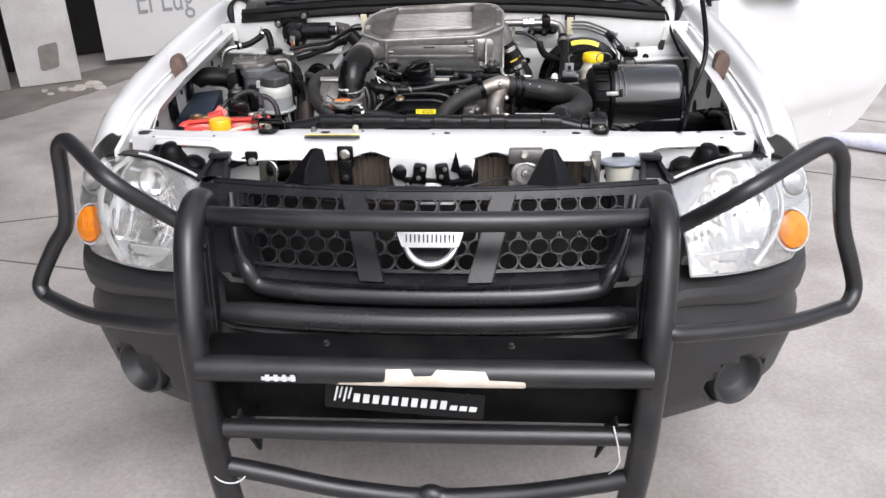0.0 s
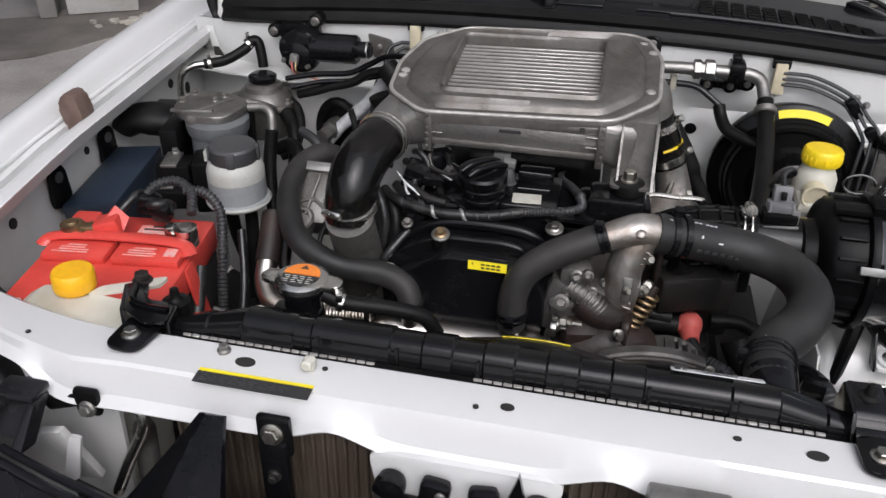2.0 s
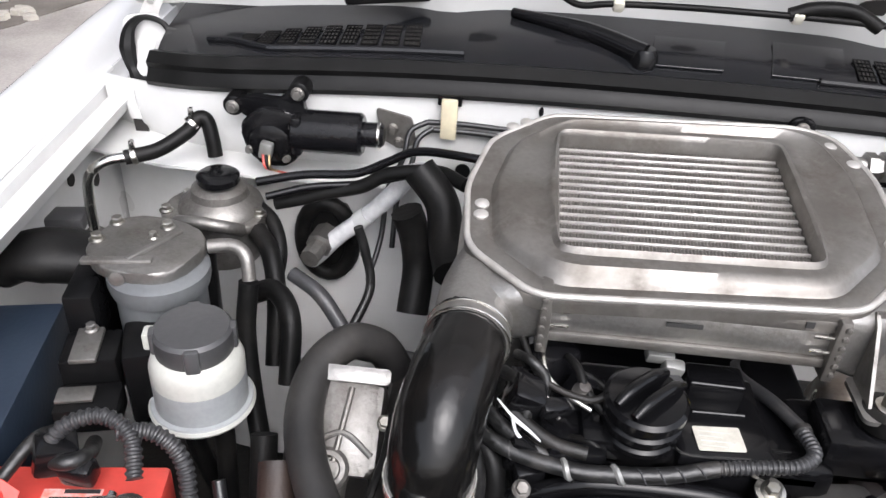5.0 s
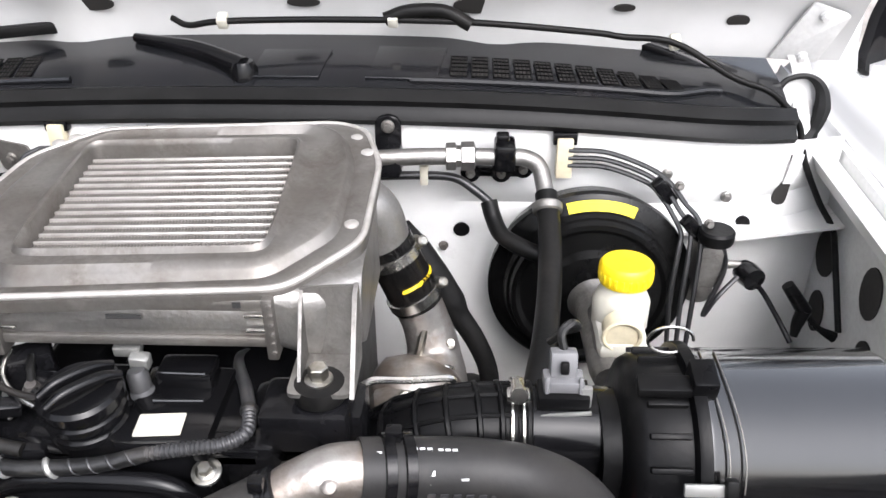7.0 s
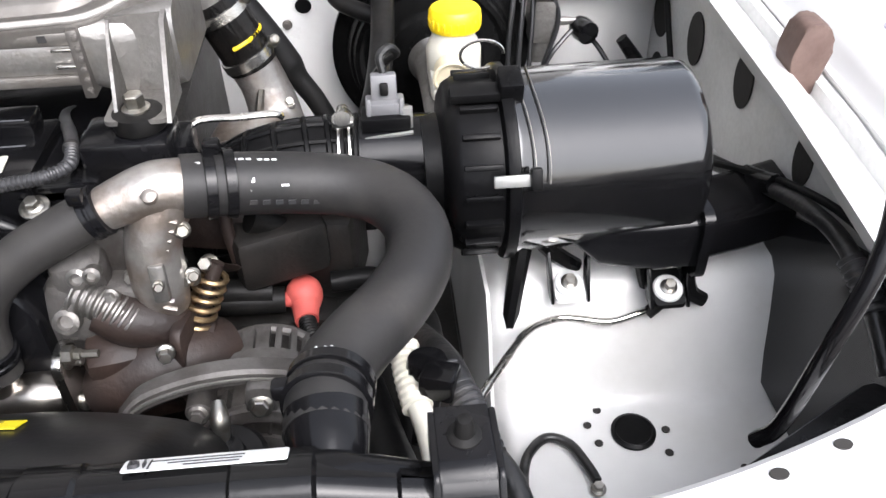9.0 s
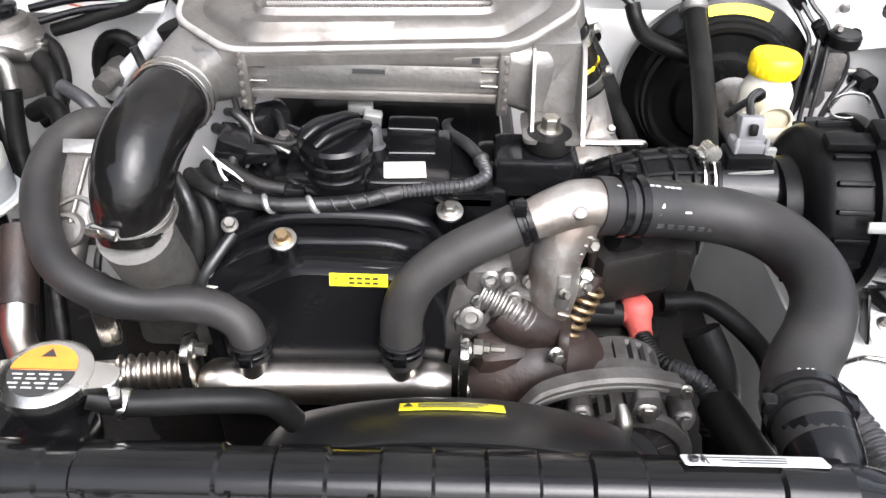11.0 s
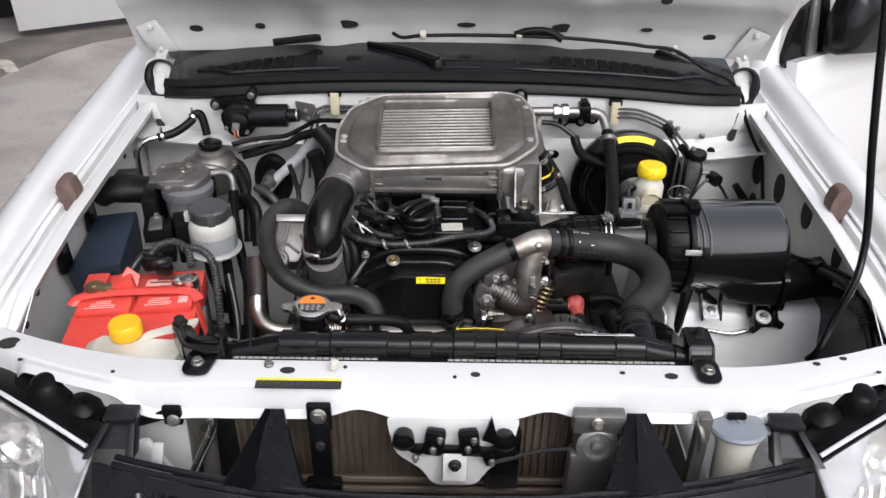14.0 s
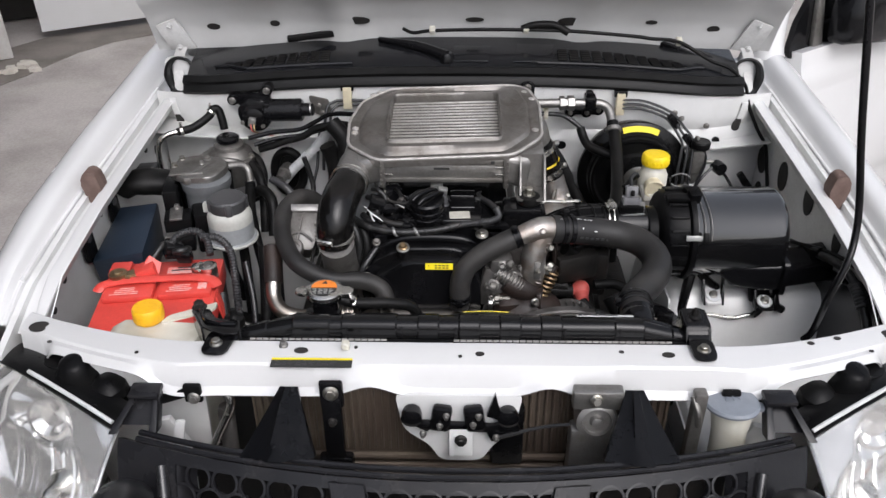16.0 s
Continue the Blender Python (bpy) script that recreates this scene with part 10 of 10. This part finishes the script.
# lines and loom by the driver's side tray
misc = thing("tray_wiring", "black loom and white pipe beside the radiator hose", "wiring loom", (0.37, 0.2, 0.8))
for pts, r, m, cor in (
    ([(0.352, 0.30, 0.84), (0.368, 0.255, 0.86), (0.378, 0.215, 0.872), (0.388, 0.170, 0.86), (0.40, 0.13, 0.84)], 0.012, TAPE, 0),
    ([(0.372, 0.225, 0.872), (0.385, 0.19, 0.868), (0.395, 0.15, 0.86)], 0.0135, CORR, 1),
    ([(0.395, 0.16, 0.855), (0.41, 0.13, 0.85), (0.415, 0.09, 0.84), (0.40, 0.06, 0.84)], 0.010, TAPE, 0),
    ([(0.335, 0.27, 0.868), (0.341, 0.22, 0.868), (0.352, 0.175, 0.862), (0.360, 0.12, 0.85)], 0.0095, MILK, 0),
    ([(0.339, 0.255, 0.872), (0.341, 0.225, 0.870), (0.346, 0.195, 0.866)], 0.0125, MILK, 1),
    ([(0.30, 0.28, 0.80), (0.315, 0.22, 0.80), (0.335, 0.15, 0.80), (0.345, 0.08, 0.80)], 0.02, RUBBER, 0),
    ([(0.405, 0.285, 0.76), (0.425, 0.315, 0.760), (0.465, 0.372, 0.756), (0.495, 0.392, 0.752), (0.515, 0.395, 0.750), (0.555, 0.385, 0.750), (0.585, 0.387, 0.756), (0.603, 0.392, 0.758), (0.612, 0.395, 0.775)], 0.0042, STEEL, 0),
    ([(0.597, 0.389, 0.753), (0.611, 0.393, 0.766), (0.613, 0.398, 0.785)], 0.0068, RUBBER, 0),
    ([(0.42, 0.12, 0.78), (0.436, 0.18, 0.74), (0.446, 0.250, 0.672), (0.456, 0.285, 0.668), (0.479, 0.307, 0.666), (0.502, 0.298, 0.665), (0.515, 0.270, 0.664), (0.520, 0.252, 0.664)], 0.0052, TAPE, 0),
    ([(0.272, 0.41, 0.812), (0.32, 0.41, 0.812), (0.36, 0.37, 0.80), (0.365, 0.31, 0.80), (0.35, 0.24, 0.76)], 0.011, RUBBER, 0),
    ([(0.700, 0.545, 0.838), (0.715, 0.481, 0.856), (0.717, 0.422, 0.880), (0.720, 0.369, 0.898), (0.722, 0.319, 0.907), (0.724, 0.283, 0.902), (0.726, 0.25, 0.888), (0.728, 0.20, 0.85)], 0.0085, TAPE, 0),
    ([(0.690, 0.50, 0.862), (0.716, 0.440, 0.884), (0.726, 0.380, 0.905), (0.732, 0.325, 0.918), (0.736, 0.28, 0.916), (0.740, 0.20, 0.88)], 0.0042, RUBBER, 0),
    ([(0.722, 0.285, 0.903), (0.724, 0.262, 0.895), (0.726, 0.240, 0.882)], 0.0125, CORR, 1),
    ([(0.714, 0.475, 0.862), (0.716, 0.445, 0.874), (0.718, 0.420, 0.886)], 0.0115, GLOSS, 0),
    ([(0.60, 0.055, 0.80), (0.64, 0.09, 0.83), (0.70, 0.15, 0.87), (0.74, 0.20, 0.90)], 0.006, SATIN, 0),
):
    bm = B()
    tube(bm, pts, r, 12, 8, 0.0065 if cor else 0, 0.0018 if cor else 0)
    part("cable", bm, m, misc)
bm = B()
box(bm, (0.364, 0.208, 0.880), (0.028, 0.026, 0.022), (-10, 0, -20), 0.003)
lathe(bm, (0.356, 0.226, 0.878), (0, 0.2, 1), [(0.017, -0.01), (0.018, 0), (0.015, 0.008), (0.0, 0.010)], 18)
part("plug_connector", bm, GLOSS, misc)
bolt(misc, (0.528, 0.172, 0.659), (0, 0, 1), 0.007, STEEL)

# radiator brackets on the tie bar
rb = thing("radiator_bracket", "glossy black steel bracket bolted over the tie bar", "bracket", (0.37, 0.04, 0.96), group="radiator brackets")
x = 0.368
bm = B()
prism(bm, rounded([V(x - 0.017, -0.014, 0.966), V(x + 0.017, -0.014, 0.966), V(x + 0.019, 0.034, 0.966), V(x - 0.019, 0.034, 0.966)], 0.012), (0, 0, 0.005), 0.001)
loft(bm, [rounded([V(x - 0.016, y, z), V(x + 0.016, y, z), V(x + 0.016, y + 0.004, z + 0.004), V(x - 0.016, y + 0.004, z + 0.004)], 0.0015, 2) for y, z in ((0.030, 0.966), (0.040, 0.969), (0.046, 0.978), (0.054, 0.981), (0.092, 0.980))])
part("bracket_body", bm, GLOSS, rb)
for k in (-1, 1):
    bm = B()
    prism(bm, rounded([V(x + k * 0.016, 0.030, 0.956), V(x + k * 0.016, 0.048, 0.984), V(x + k * 0.016, 0.094, 0.985), V(x + k * 0.016, 0.100, 0.950)], 0.004), (k * 0.0035, 0, 0), 0.0008)
    part("side_flange", bm, GLOSS, rb)
bm = B()
lathe(bm, (x, 0.074, 0.983), (0, 0, 1), [(0.010, 0), (0.010, 0.003), (0.006, 0.005), (0.0052, 0.013), (0.004, 0.016), (0.0, 0.017)], 20)
part("rubber_pin", bm, RUBBER, rb)
bolt(rb, (x, 0.008, 0.971), (0, 0, 1), 0.0085, STEEL)
rb = thing("radiator_bracket", "bent glossy black strap bolted over the tie bar", "bracket", (-0.39, 0.04, 0.96), group="radiator brackets")
bm = B()
prism(bm, rounded([V(-0.394, -0.010, 0.966), V(-0.356, -0.012, 0.966), V(-0.348, 0.036, 0.966), V(-0.392, 0.044, 0.966)], 0.012), (0, 0, 0.005), 0.001)
part("foot", bm, GLOSS, rb)
# an L-shaped plate that rises from the foot back to the tank's ear
bent = [V(-0.438, 0.110, 0.958), V(-0.414, 0.117, 0.956), V(-0.390, 0.074, 0.967), V(-0.356, 0.074, 0.967), V(-0.342, 0.030, 0.976), V(-0.366, 0.022, 0.977), V(-0.403, 0.045, 0.973)]
bm = B()
prism(bm, rounded(bent, 0.006), (0, 0, 0.004), 0.001)
part("bent_plate", bm, GLOSS, rb)
bm = B()
tube(bm, [V(-0.424, 0.106, 0.965), V(-0.412, 0.080, 0.971), V(-0.400, 0.062, 0.976), V(-0.380, 0.054, 0.977), V(-0.352, 0.052, 0.978)], 0.0035, 8, 6)
part("pressed_bead", bm, GLOSS, rb)
bm = B()
prism(bm, [V(-0.438, 0.110, 0.960), V(-0.403, 0.045, 0.975), V(-0.401, 0.040, 0.940), V(-0.438, 0.108, 0.920)], (-0.003, -0.001, 0))
part("side_flange", bm, GLOSS, rb)
bm = B()
prism(bm, [V(-0.356, 0.074, 0.969), V(-0.342, 0.030, 0.978), V(-0.342, 0.030, 0.952), V(-0.356, 0.074, 0.940)], (0.003, 0, 0))
part("side_flange", bm, GLOSS, rb)
bm = B()
lathe(bm, (-0.368, 0.094, 0.945), (0, 0, 1), [(0.016, 0), (0.016, 0.014), (0.009, 0.016), (0.006, 0.020), (0.005, 0.030), (0.0, 0.031)], 18)
part("rubber_mount", bm, RUBBER, rb)
bolt(rb, (-0.374, 0.012, 0.971), (0, 0, 1), 0.0085, STEEL)

# ---- things behind the grille ----
wash = thing("washer_filler", "milky washer bottle neck with a grey snap cap", "washer bottle", (0.405, -0.06, 0.6))
bm = B()
lathe(bm, (0.412, -0.062, 0.70), (-0.03, 0.05, 1), [(0.03, 0), (0.026, 0.10), (0.026, 0.17), (0.029, 0.19), (0.032, 0.212)], 26)
part("neck", bm, MILK, wash)
bm = B()
lathe(bm, (0.404, -0.05, 0.912), (-0.03, 0.12, 1), [(0.030, 0), (0.0395, 0.002), (0.0405, 0.006), (0.038, 0.010), (0.020, 0.014), (0.0, 0.014)], 34)
box(bm, (0.443, -0.054, 0.914), (0.016, 0.016, 0.008), b=0.003)
tube(bm, [(0.396, -0.046, 0.9265), (0.392, -0.054, 0.9262), (0.399, -0.060, 0.9258), (0.408, -0.060, 0.9258), (0.414, -0.054, 0.9262), (0.411, -0.046, 0.9265)], 0.0011, 6, 4)
box(bm, (0.404, -0.047, 0.9268), (0.002, 0.014, 0.0016), b=0.0005)
part("cap", bm, mat("blue_grey_plastic", (0.20, 0.22, 0.25), 0.4, scale=20, bump=0.05), wash, "blue-grey snap cap")
bm = B()
box(bm, (0.355, -0.05, 0.87), (0.02, 0.02, 0.14), b=0.004)
tube(bm, [(0.345, -0.05, 0.93), (0.352, -0.065, 0.91), (0.358, -0.06, 0.88)], 0.005, 8, 4)
part("stay", bm, ALUDULL, wash)
horn = thing("air_con_dryer", "silver alloy dryer block with a round fitting", "dryer", (0.2, -0.05, 0.75))
bm = B()
box(bm, (0.203, -0.056, 0.932), (0.074, 0.022, 0.034), b=0.004)
box(bm, (0.208, -0.060, 0.80), (0.085, 0.028, 0.16), b=0.005)
lathe(bm, (0.203, -0.058, 0.893), (0, -1, 0.25), [(0.030, -0.02), (0.032, 0.0), (0.030, 0.014), (0.022, 0.016), (0.020, 0.010), (0.010, 0.010), (0.008, 0.018), (0.0, 0.019)], 28)
part("block", bm, ALU, horn)
bolt(horn, (0.199, -0.07, 0.938), (0, -1, 0.3), 0.008, STEEL)
bm = B()
tube(bm, [(0.165, -0.065, 0.885), (0.13, -0.062, 0.877), (0.09, -0.065, 0.868), (0.06, -0.07, 0.862)], 0.0028, 8, 6)
tagged(part("hood_cable_end", bm, SATIN), "thin black hood release cable", "cable")
bm = B()
box(bm, (0.075, -0.03, 0.83), (0.05, 0.02, 0.12), b=0.006)
tagged(part("duct_shield", bm, BLACK), "black plastic shield beside the latch panel", "shield")
stay = thing("hood_lock_stay", "black vertical stay below the tie bar", "stay", (-0.193, -0.05, 0.7))
bm = B()
box(bm, (-0.192, -0.048, 0.925), (0.036, 0.010, 0.05), b=0.004)
box(bm, (-0.193, -0.052, 0.85), (0.030, 0.012, 0.14), b=0.004)
box(bm, (-0.193, -0.050, 0.775), (0.055, 0.02, 0.05), b=0.006)
part("strap", bm, GLOSS, stay)
bolt(stay, (-0.192, -0.055, 0.932), (0, -1, 0.2), 0.010, STEEL)
bolt(stay, (-0.192, -0.06, 0.88), (0, -1, 0), 0.006, DARK)
bm = B()
tube(bm, [(-0.393, -0.02, 0.908), (-0.368, -0.022, 0.906), (-0.355, -0.025, 0.890), (-0.358, -0.028, 0.87), (-0.380, -0.032, 0.825), (-0.402, -0.036, 0.775)], 0.0068, 12, 8)
tagged(part("condenser_pipe", bm, STEEL), "bent bright pipe beside the condenser", "pipe")
bm = B()
lathe(bm, (-0.374, -0.012, 0.74), (0.02, 0.05, 1), [(0.0, 0.0), (0.0130, 0.0), (0.0130, 0.112), (0.0105, 0.120), (0.0, 0.122)], 20)
tagged(part("dryer_canister", bm, ALTM), "dull brownish canister beside the condenser", "canister")
bm = B()
prism(bm, rounded([V(-0.442, -0.040, 0.858), V(-0.427, -0.040, 0.858), V(-0.437, -0.050, 0.800), V(-0.455, -0.050, 0.800)], 0.003), (0, 0.004, 0), 0.001)
part("white_tab", bm, WHITE, core)
for side in (-1, 1):
    bm = B()
    box(bm, (side * 0.62, 0.115, 0.79), (0.20, 0.05, 0.19), (0, 0, side * 28), 0.02)
    lathe(bm, (side * 0.64, 0.055, 0.858), (side * 0.1, 0.0, 1), [(0.035, -0.03), (0.045, 0.0), (0.045, 0.03), (0.03, 0.05)], 22)
    box(bm, (side * 0.53, 0.05, 0.86), (0.05, 0.08, 0.04), (0, side * 20, 0), 0.01)
    tagged(part("headlamp_back", bm, BLACK), "black back of the headlamp in its pocket", "lamp housing", group="lamp housings")
    bm = B()
    box(bm, (side * 0.452, -0.03, 0.82), (0.03, 0.01, 0.09), (12, side * 14, 0), 0.002)
    tagged(part("pocket_stay", bm, BAYWHITE), "white steel stay beside the lamp", "stay", group="lamp stays")

bm = B()
box(bm, (-0.545, 0.062, 0.88), (0.045, 0.006, 0.032), (12, 0, 10), 0.002)
relay = tagged(part("horn_relay", bm, LABELW), "small dark relay with a pale frame in the lamp pocket", "relay")
bm = B()
box(bm, (-0.545, 0.0585, 0.8805), (0.037, 0.003, 0.025), (12, 0, 10), 0.001)
part("relay_face", bm, NAVY, relay)

# wrapped bundle lying in the yard
bm = B()
tube(bm, [V(2.02, 2.75, 0.03), V(2.25, 2.62, 0.045), V(2.5, 2.5, 0.04), V(2.8, 2.32, 0.03)], [0.03, 0.05, 0.055, 0.03], 12, 6)
tagged(part("plastic_roll", bm, mat("pale_blue_plastic_wrap", (0.55, 0.57, 0.72), 0.4, c2=(0.75, 0.75, 0.78), scale=9, fine=60, bump=0.6)), "pale blue plastic-wrapped bundle lying on the concrete", "bundle")
bolt(bpy.data.objects["tray_wiring"], (0.520, 0.245, 0.660), (0, 0, 1), 0.0065, ZINC)


# ---- wiring and fittings at the front corner of the valve cover ----
wires = thing("injector_wiring", "tangled black injector wires with a white tie by the oil cap", "wiring", (-0.15, 0.41, 0.97))
for pts, r, m in (
    (((-0.172, 0.440, 1.012), (-0.160, 0.425, 1.018), (-0.146, 0.418, 1.005), (-0.150, 0.402, 0.980)), 0.0042, TAPE),
    (((-0.182, 0.430, 1.000), (-0.168, 0.412, 1.004), (-0.160, 0.398, 0.990), (-0.170, 0.388, 0.962)), 0.0055, TAPE),
    (((-0.128, 0.445, 1.010), (-0.120, 0.428, 1.012), (-0.112, 0.412, 1.002), (-0.094, 0.398, 0.990)), 0.0038, RUBBER),
    (((-0.190, 0.405, 0.975), (-0.178, 0.392, 0.972), (-0.160, 0.382, 0.968), (-0.140, 0.372, 0.963)), 0.0065, TAPE),
    (((-0.150, 0.420, 0.992), (-0.142, 0.408, 0.986), (-0.132, 0.400, 0.980)), 0.0022, ALUDULL),
    (((-0.122, 0.392, 0.968), (-0.108, 0.384, 0.974), (-0.096, 0.380, 0.968), (-0.082, 0.384, 0.960)), 0.0034, RUBBER),
    (((-0.215, 0.385, 0.975), (-0.200, 0.370, 0.955), (-0.195, 0.360, 0.92), (-0.205, 0.355, 0.88)), 0.0075, TAPE),
    (((-0.200, 0.395, 0.960), (-0.185, 0.378, 0.945), (-0.180, 0.365, 0.92), (-0.185, 0.36, 0.88)), 0.010, RUBBER),
):
    bm = B()
    tube(bm, pts, r, 10, 8)
    part("wire", bm, m, wires)
for c, s, rot in (((-0.137, 0.402, 0.990), (0.030, 0.014, 0.016), (20, 12, 25)), ((-0.170, 0.423, 0.990), (0.016, 0.020, 0.034), (12, 8, 0)), ((-0.100, 0.386, 0.958), (0.018, 0.010, 0.022), (10, 0, 10)), ((-0.155, 0.372, 0.940), (0.026, 0.018, 0.03), (10, 0, 20))):
    bm = B()
    box(bm, c, s, rot, 0.003)
    part("connector", bm, GLOSS, wires)
for x, y, z, r in ((-0.146, 0.408, 0.990, 0.0045), (-0.160, 0.352, 0.945, 0.0065)):
    bolt(wires, (x, y, z), (0.1, -0.5, 0.86), r, ALUDULL)
bm = B()
tube(bm, [(-0.186, 0.396, 1.000), (-0.176, 0.390, 0.992), (-0.168, 0.384, 0.988), (-0.158, 0.380, 0.983), (-0.148, 0.374, 0.978)], [0.0008, 0.0012, 0.0020, 0.0016, 0.0008], 6, 6)
tube(bm, [(-0.172, 0.386, 0.990), (-0.169, 0.382, 0.980), (-0.162, 0.378, 0.972)], 0.0016, 6, 4)
part("white_tie", bm, LABELW, wires, "frayed white tie")


# ---- the rest of the pickup behind the open hood ----
def side_x(y, z):
    """Half width of the body at a place along it and a height."""
    return 0.875 - 0.035 * max(0.0, (0.75 - z) / 0.30) ** 2 - 0.03 * max(0.0, (y - 4.2) / 0.6) ** 2 + 0.010 * math.exp(-((z - 0.985) / 0.02) ** 2)


def panel(side, y0, y1, z0, z1, n=16):
    bm = B()

    def f(u, v):
        low = z0
        for wy in (0.60, 3.60):
            low = max(low, 0.345 + math.sqrt(max(0.0, 0.42 ** 2 - (u - wy) ** 2))) if abs(u - wy) < 0.42 else low
        z = low + (z1 - low) * v
        return V(side * side_x(u, z), u, z)
    patch(bm, f, steps(y0, y1, n), steps(0, 1, 12), 0.03)
    return bm


for side, spans in ((-1, ((1.12, 2.04), (2.05, 2.86), (2.90, 4.72))), (1, ((2.05, 2.86), (2.90, 4.72)))):
    for y0, y1 in spans:
        p = part("bed_side" if y0 > 2.8 else "side_door", panel(side, y0, y1, 0.44, 1.10 if y0 > 2.8 else 0.985 if y0 < 2.0 else 1.05, 40), WHITE, truck)
        if y0 < 2.8:
            bm = B()
            box(bm, (side * 0.892, y1 - 0.13, 0.915), (0.02, 0.15, 0.042), (0, 0, 0), 0.008)
            part("side_door_handle", bm, BLACK, p, "black door handle")
# roof, pillars and glass of the cab
bm = B()
patch(bm, lambda u, v: V(u * (0.61 - 0.02 * v), 1.66 + 0.02 + 1.10 * v, 1.635 + 0.05 * math.sin(math.pi * (0.15 + 0.75 * v)) - 0.05 * u * u - 0.03 * u ** 8), steps(-1, 1, 20), steps(0, 1, 12), 0.03)
part("cab_roof", bm, WHITE, truck)
for side in (-1, 1):
    for a, b, r in ((V(0.735, 1.16, 1.10), V(0.60, 1.68, 1.60), 0.028), (V(0.80, 2.045, 1.08), V(0.60, 2.03, 1.62), 0.030), (V(0.80, 2.84, 1.08), V(0.59, 2.74, 1.60), 0.045)):
        bm = B()
        tube(bm, [V(side * a.x, a.y, a.z), V(side * (a.x + b.x) / 2 + side * 0.02, (a.y + b.y) / 2, (a.z + b.z) / 2), V(side * b.x, b.y, b.z)], r, 10, 5)
        part("pillar", bm, WHITE, truck)
    for y0, y1, t0, t1 in (((1.24, 2.02, 1.72, 2.01), (2.07, 2.80, 2.06, 2.71)) if side < 0 else ((2.07, 2.80, 2.06, 2.71),)):
        bm = B()
        prism(bm, [V(side * 0.83, y0, 0.99), V(side * 0.83, y1, 0.99), V(side * 0.605, t1, 1.59), V(side * 0.605, t0, 1.59)], (-side * 0.004, 0, 0))
        part("side_window", bm, SCREEN, truck)
bm = B()
prism(bm, [V(-0.72, 2.86, 1.10), V(0.72, 2.86, 1.10), V(0.54, 2.77, 1.58), V(-0.54, 2.77, 1.58)], (0, 0.004, 0))
part("rear_window", bm, SCREEN, truck)
bm = B()
box(bm, (0, 2.875, 0.78), (1.66, 0.03, 0.64), b=0.008)
part("cab_back", bm, WHITE, truck)
bm = B()
box(bm, (0, 1.95, 0.43), (1.60, 1.80, 0.05), b=0.01)
part("cab_floor", bm, SHADOWY, truck)
bm = B()
box(bm, (0, 3.80, 0.62), (1.60, 1.80, 0.04), b=0.008)
part("bed_floor", bm, WHITE, truck)
bm = B()
box(bm, (0, 4.72, 0.85), (1.52, 0.045, 0.50), b=0.012)
part("tailgate", bm, WHITE, truck)
bm = B()
box(bm, (0, 4.80, 0.52), (1.62, 0.12, 0.12), b=0.03)
part("rear_bumper", bm, BUMPER, truck)
for side in (-1, 1):
    bm = B()
    box(bm, (side * 0.80, 4.735, 0.86), (0.10, 0.03, 0.30), b=0.012)
    part("tail_lamp", bm, RED, truck)
    bm = B()
    lathe(bm, (side * 0.88, 3.60, 0.345), (-side, 0, 0), [(0.20, 0.0), (0.30, 0.0), (0.335, 0.015), (0.345, 0.03), (0.345, 0.16), (0.335, 0.175), (0.30, 0.188), (0.20, 0.188)], 40)
    wheel = part("wheel", bm, TYRE, truck, "black tyre")
    bm = B()
    lathe(bm, (side * 0.865, 3.60, 0.345), (-side, 0, 0), [(0.0, 0.03), (0.06, 0.0), (0.08, 0.03), (0.17, 0.02), (0.2, 0.0), (0.2, 0.08), (0.0, 0.08)], 30)
    part("rim", bm, ALUDULL, wheel)
for x in (-0.38, 0.38):
    bm = B()
    box(bm, (x, 2.05, 0.66), (0.52, 0.50, 0.16), (6, 0, 0), 0.05, 3)
    box(bm, (x, 2.32, 0.98), (0.50, 0.13, 0.62), (-10, 0, 0), 0.05, 3)
    box(bm, (x, 2.40, 1.36), (0.26, 0.10, 0.16), (-8, 0, 0), 0.03, 3)
    part("seat", bm, TAPE, truck)
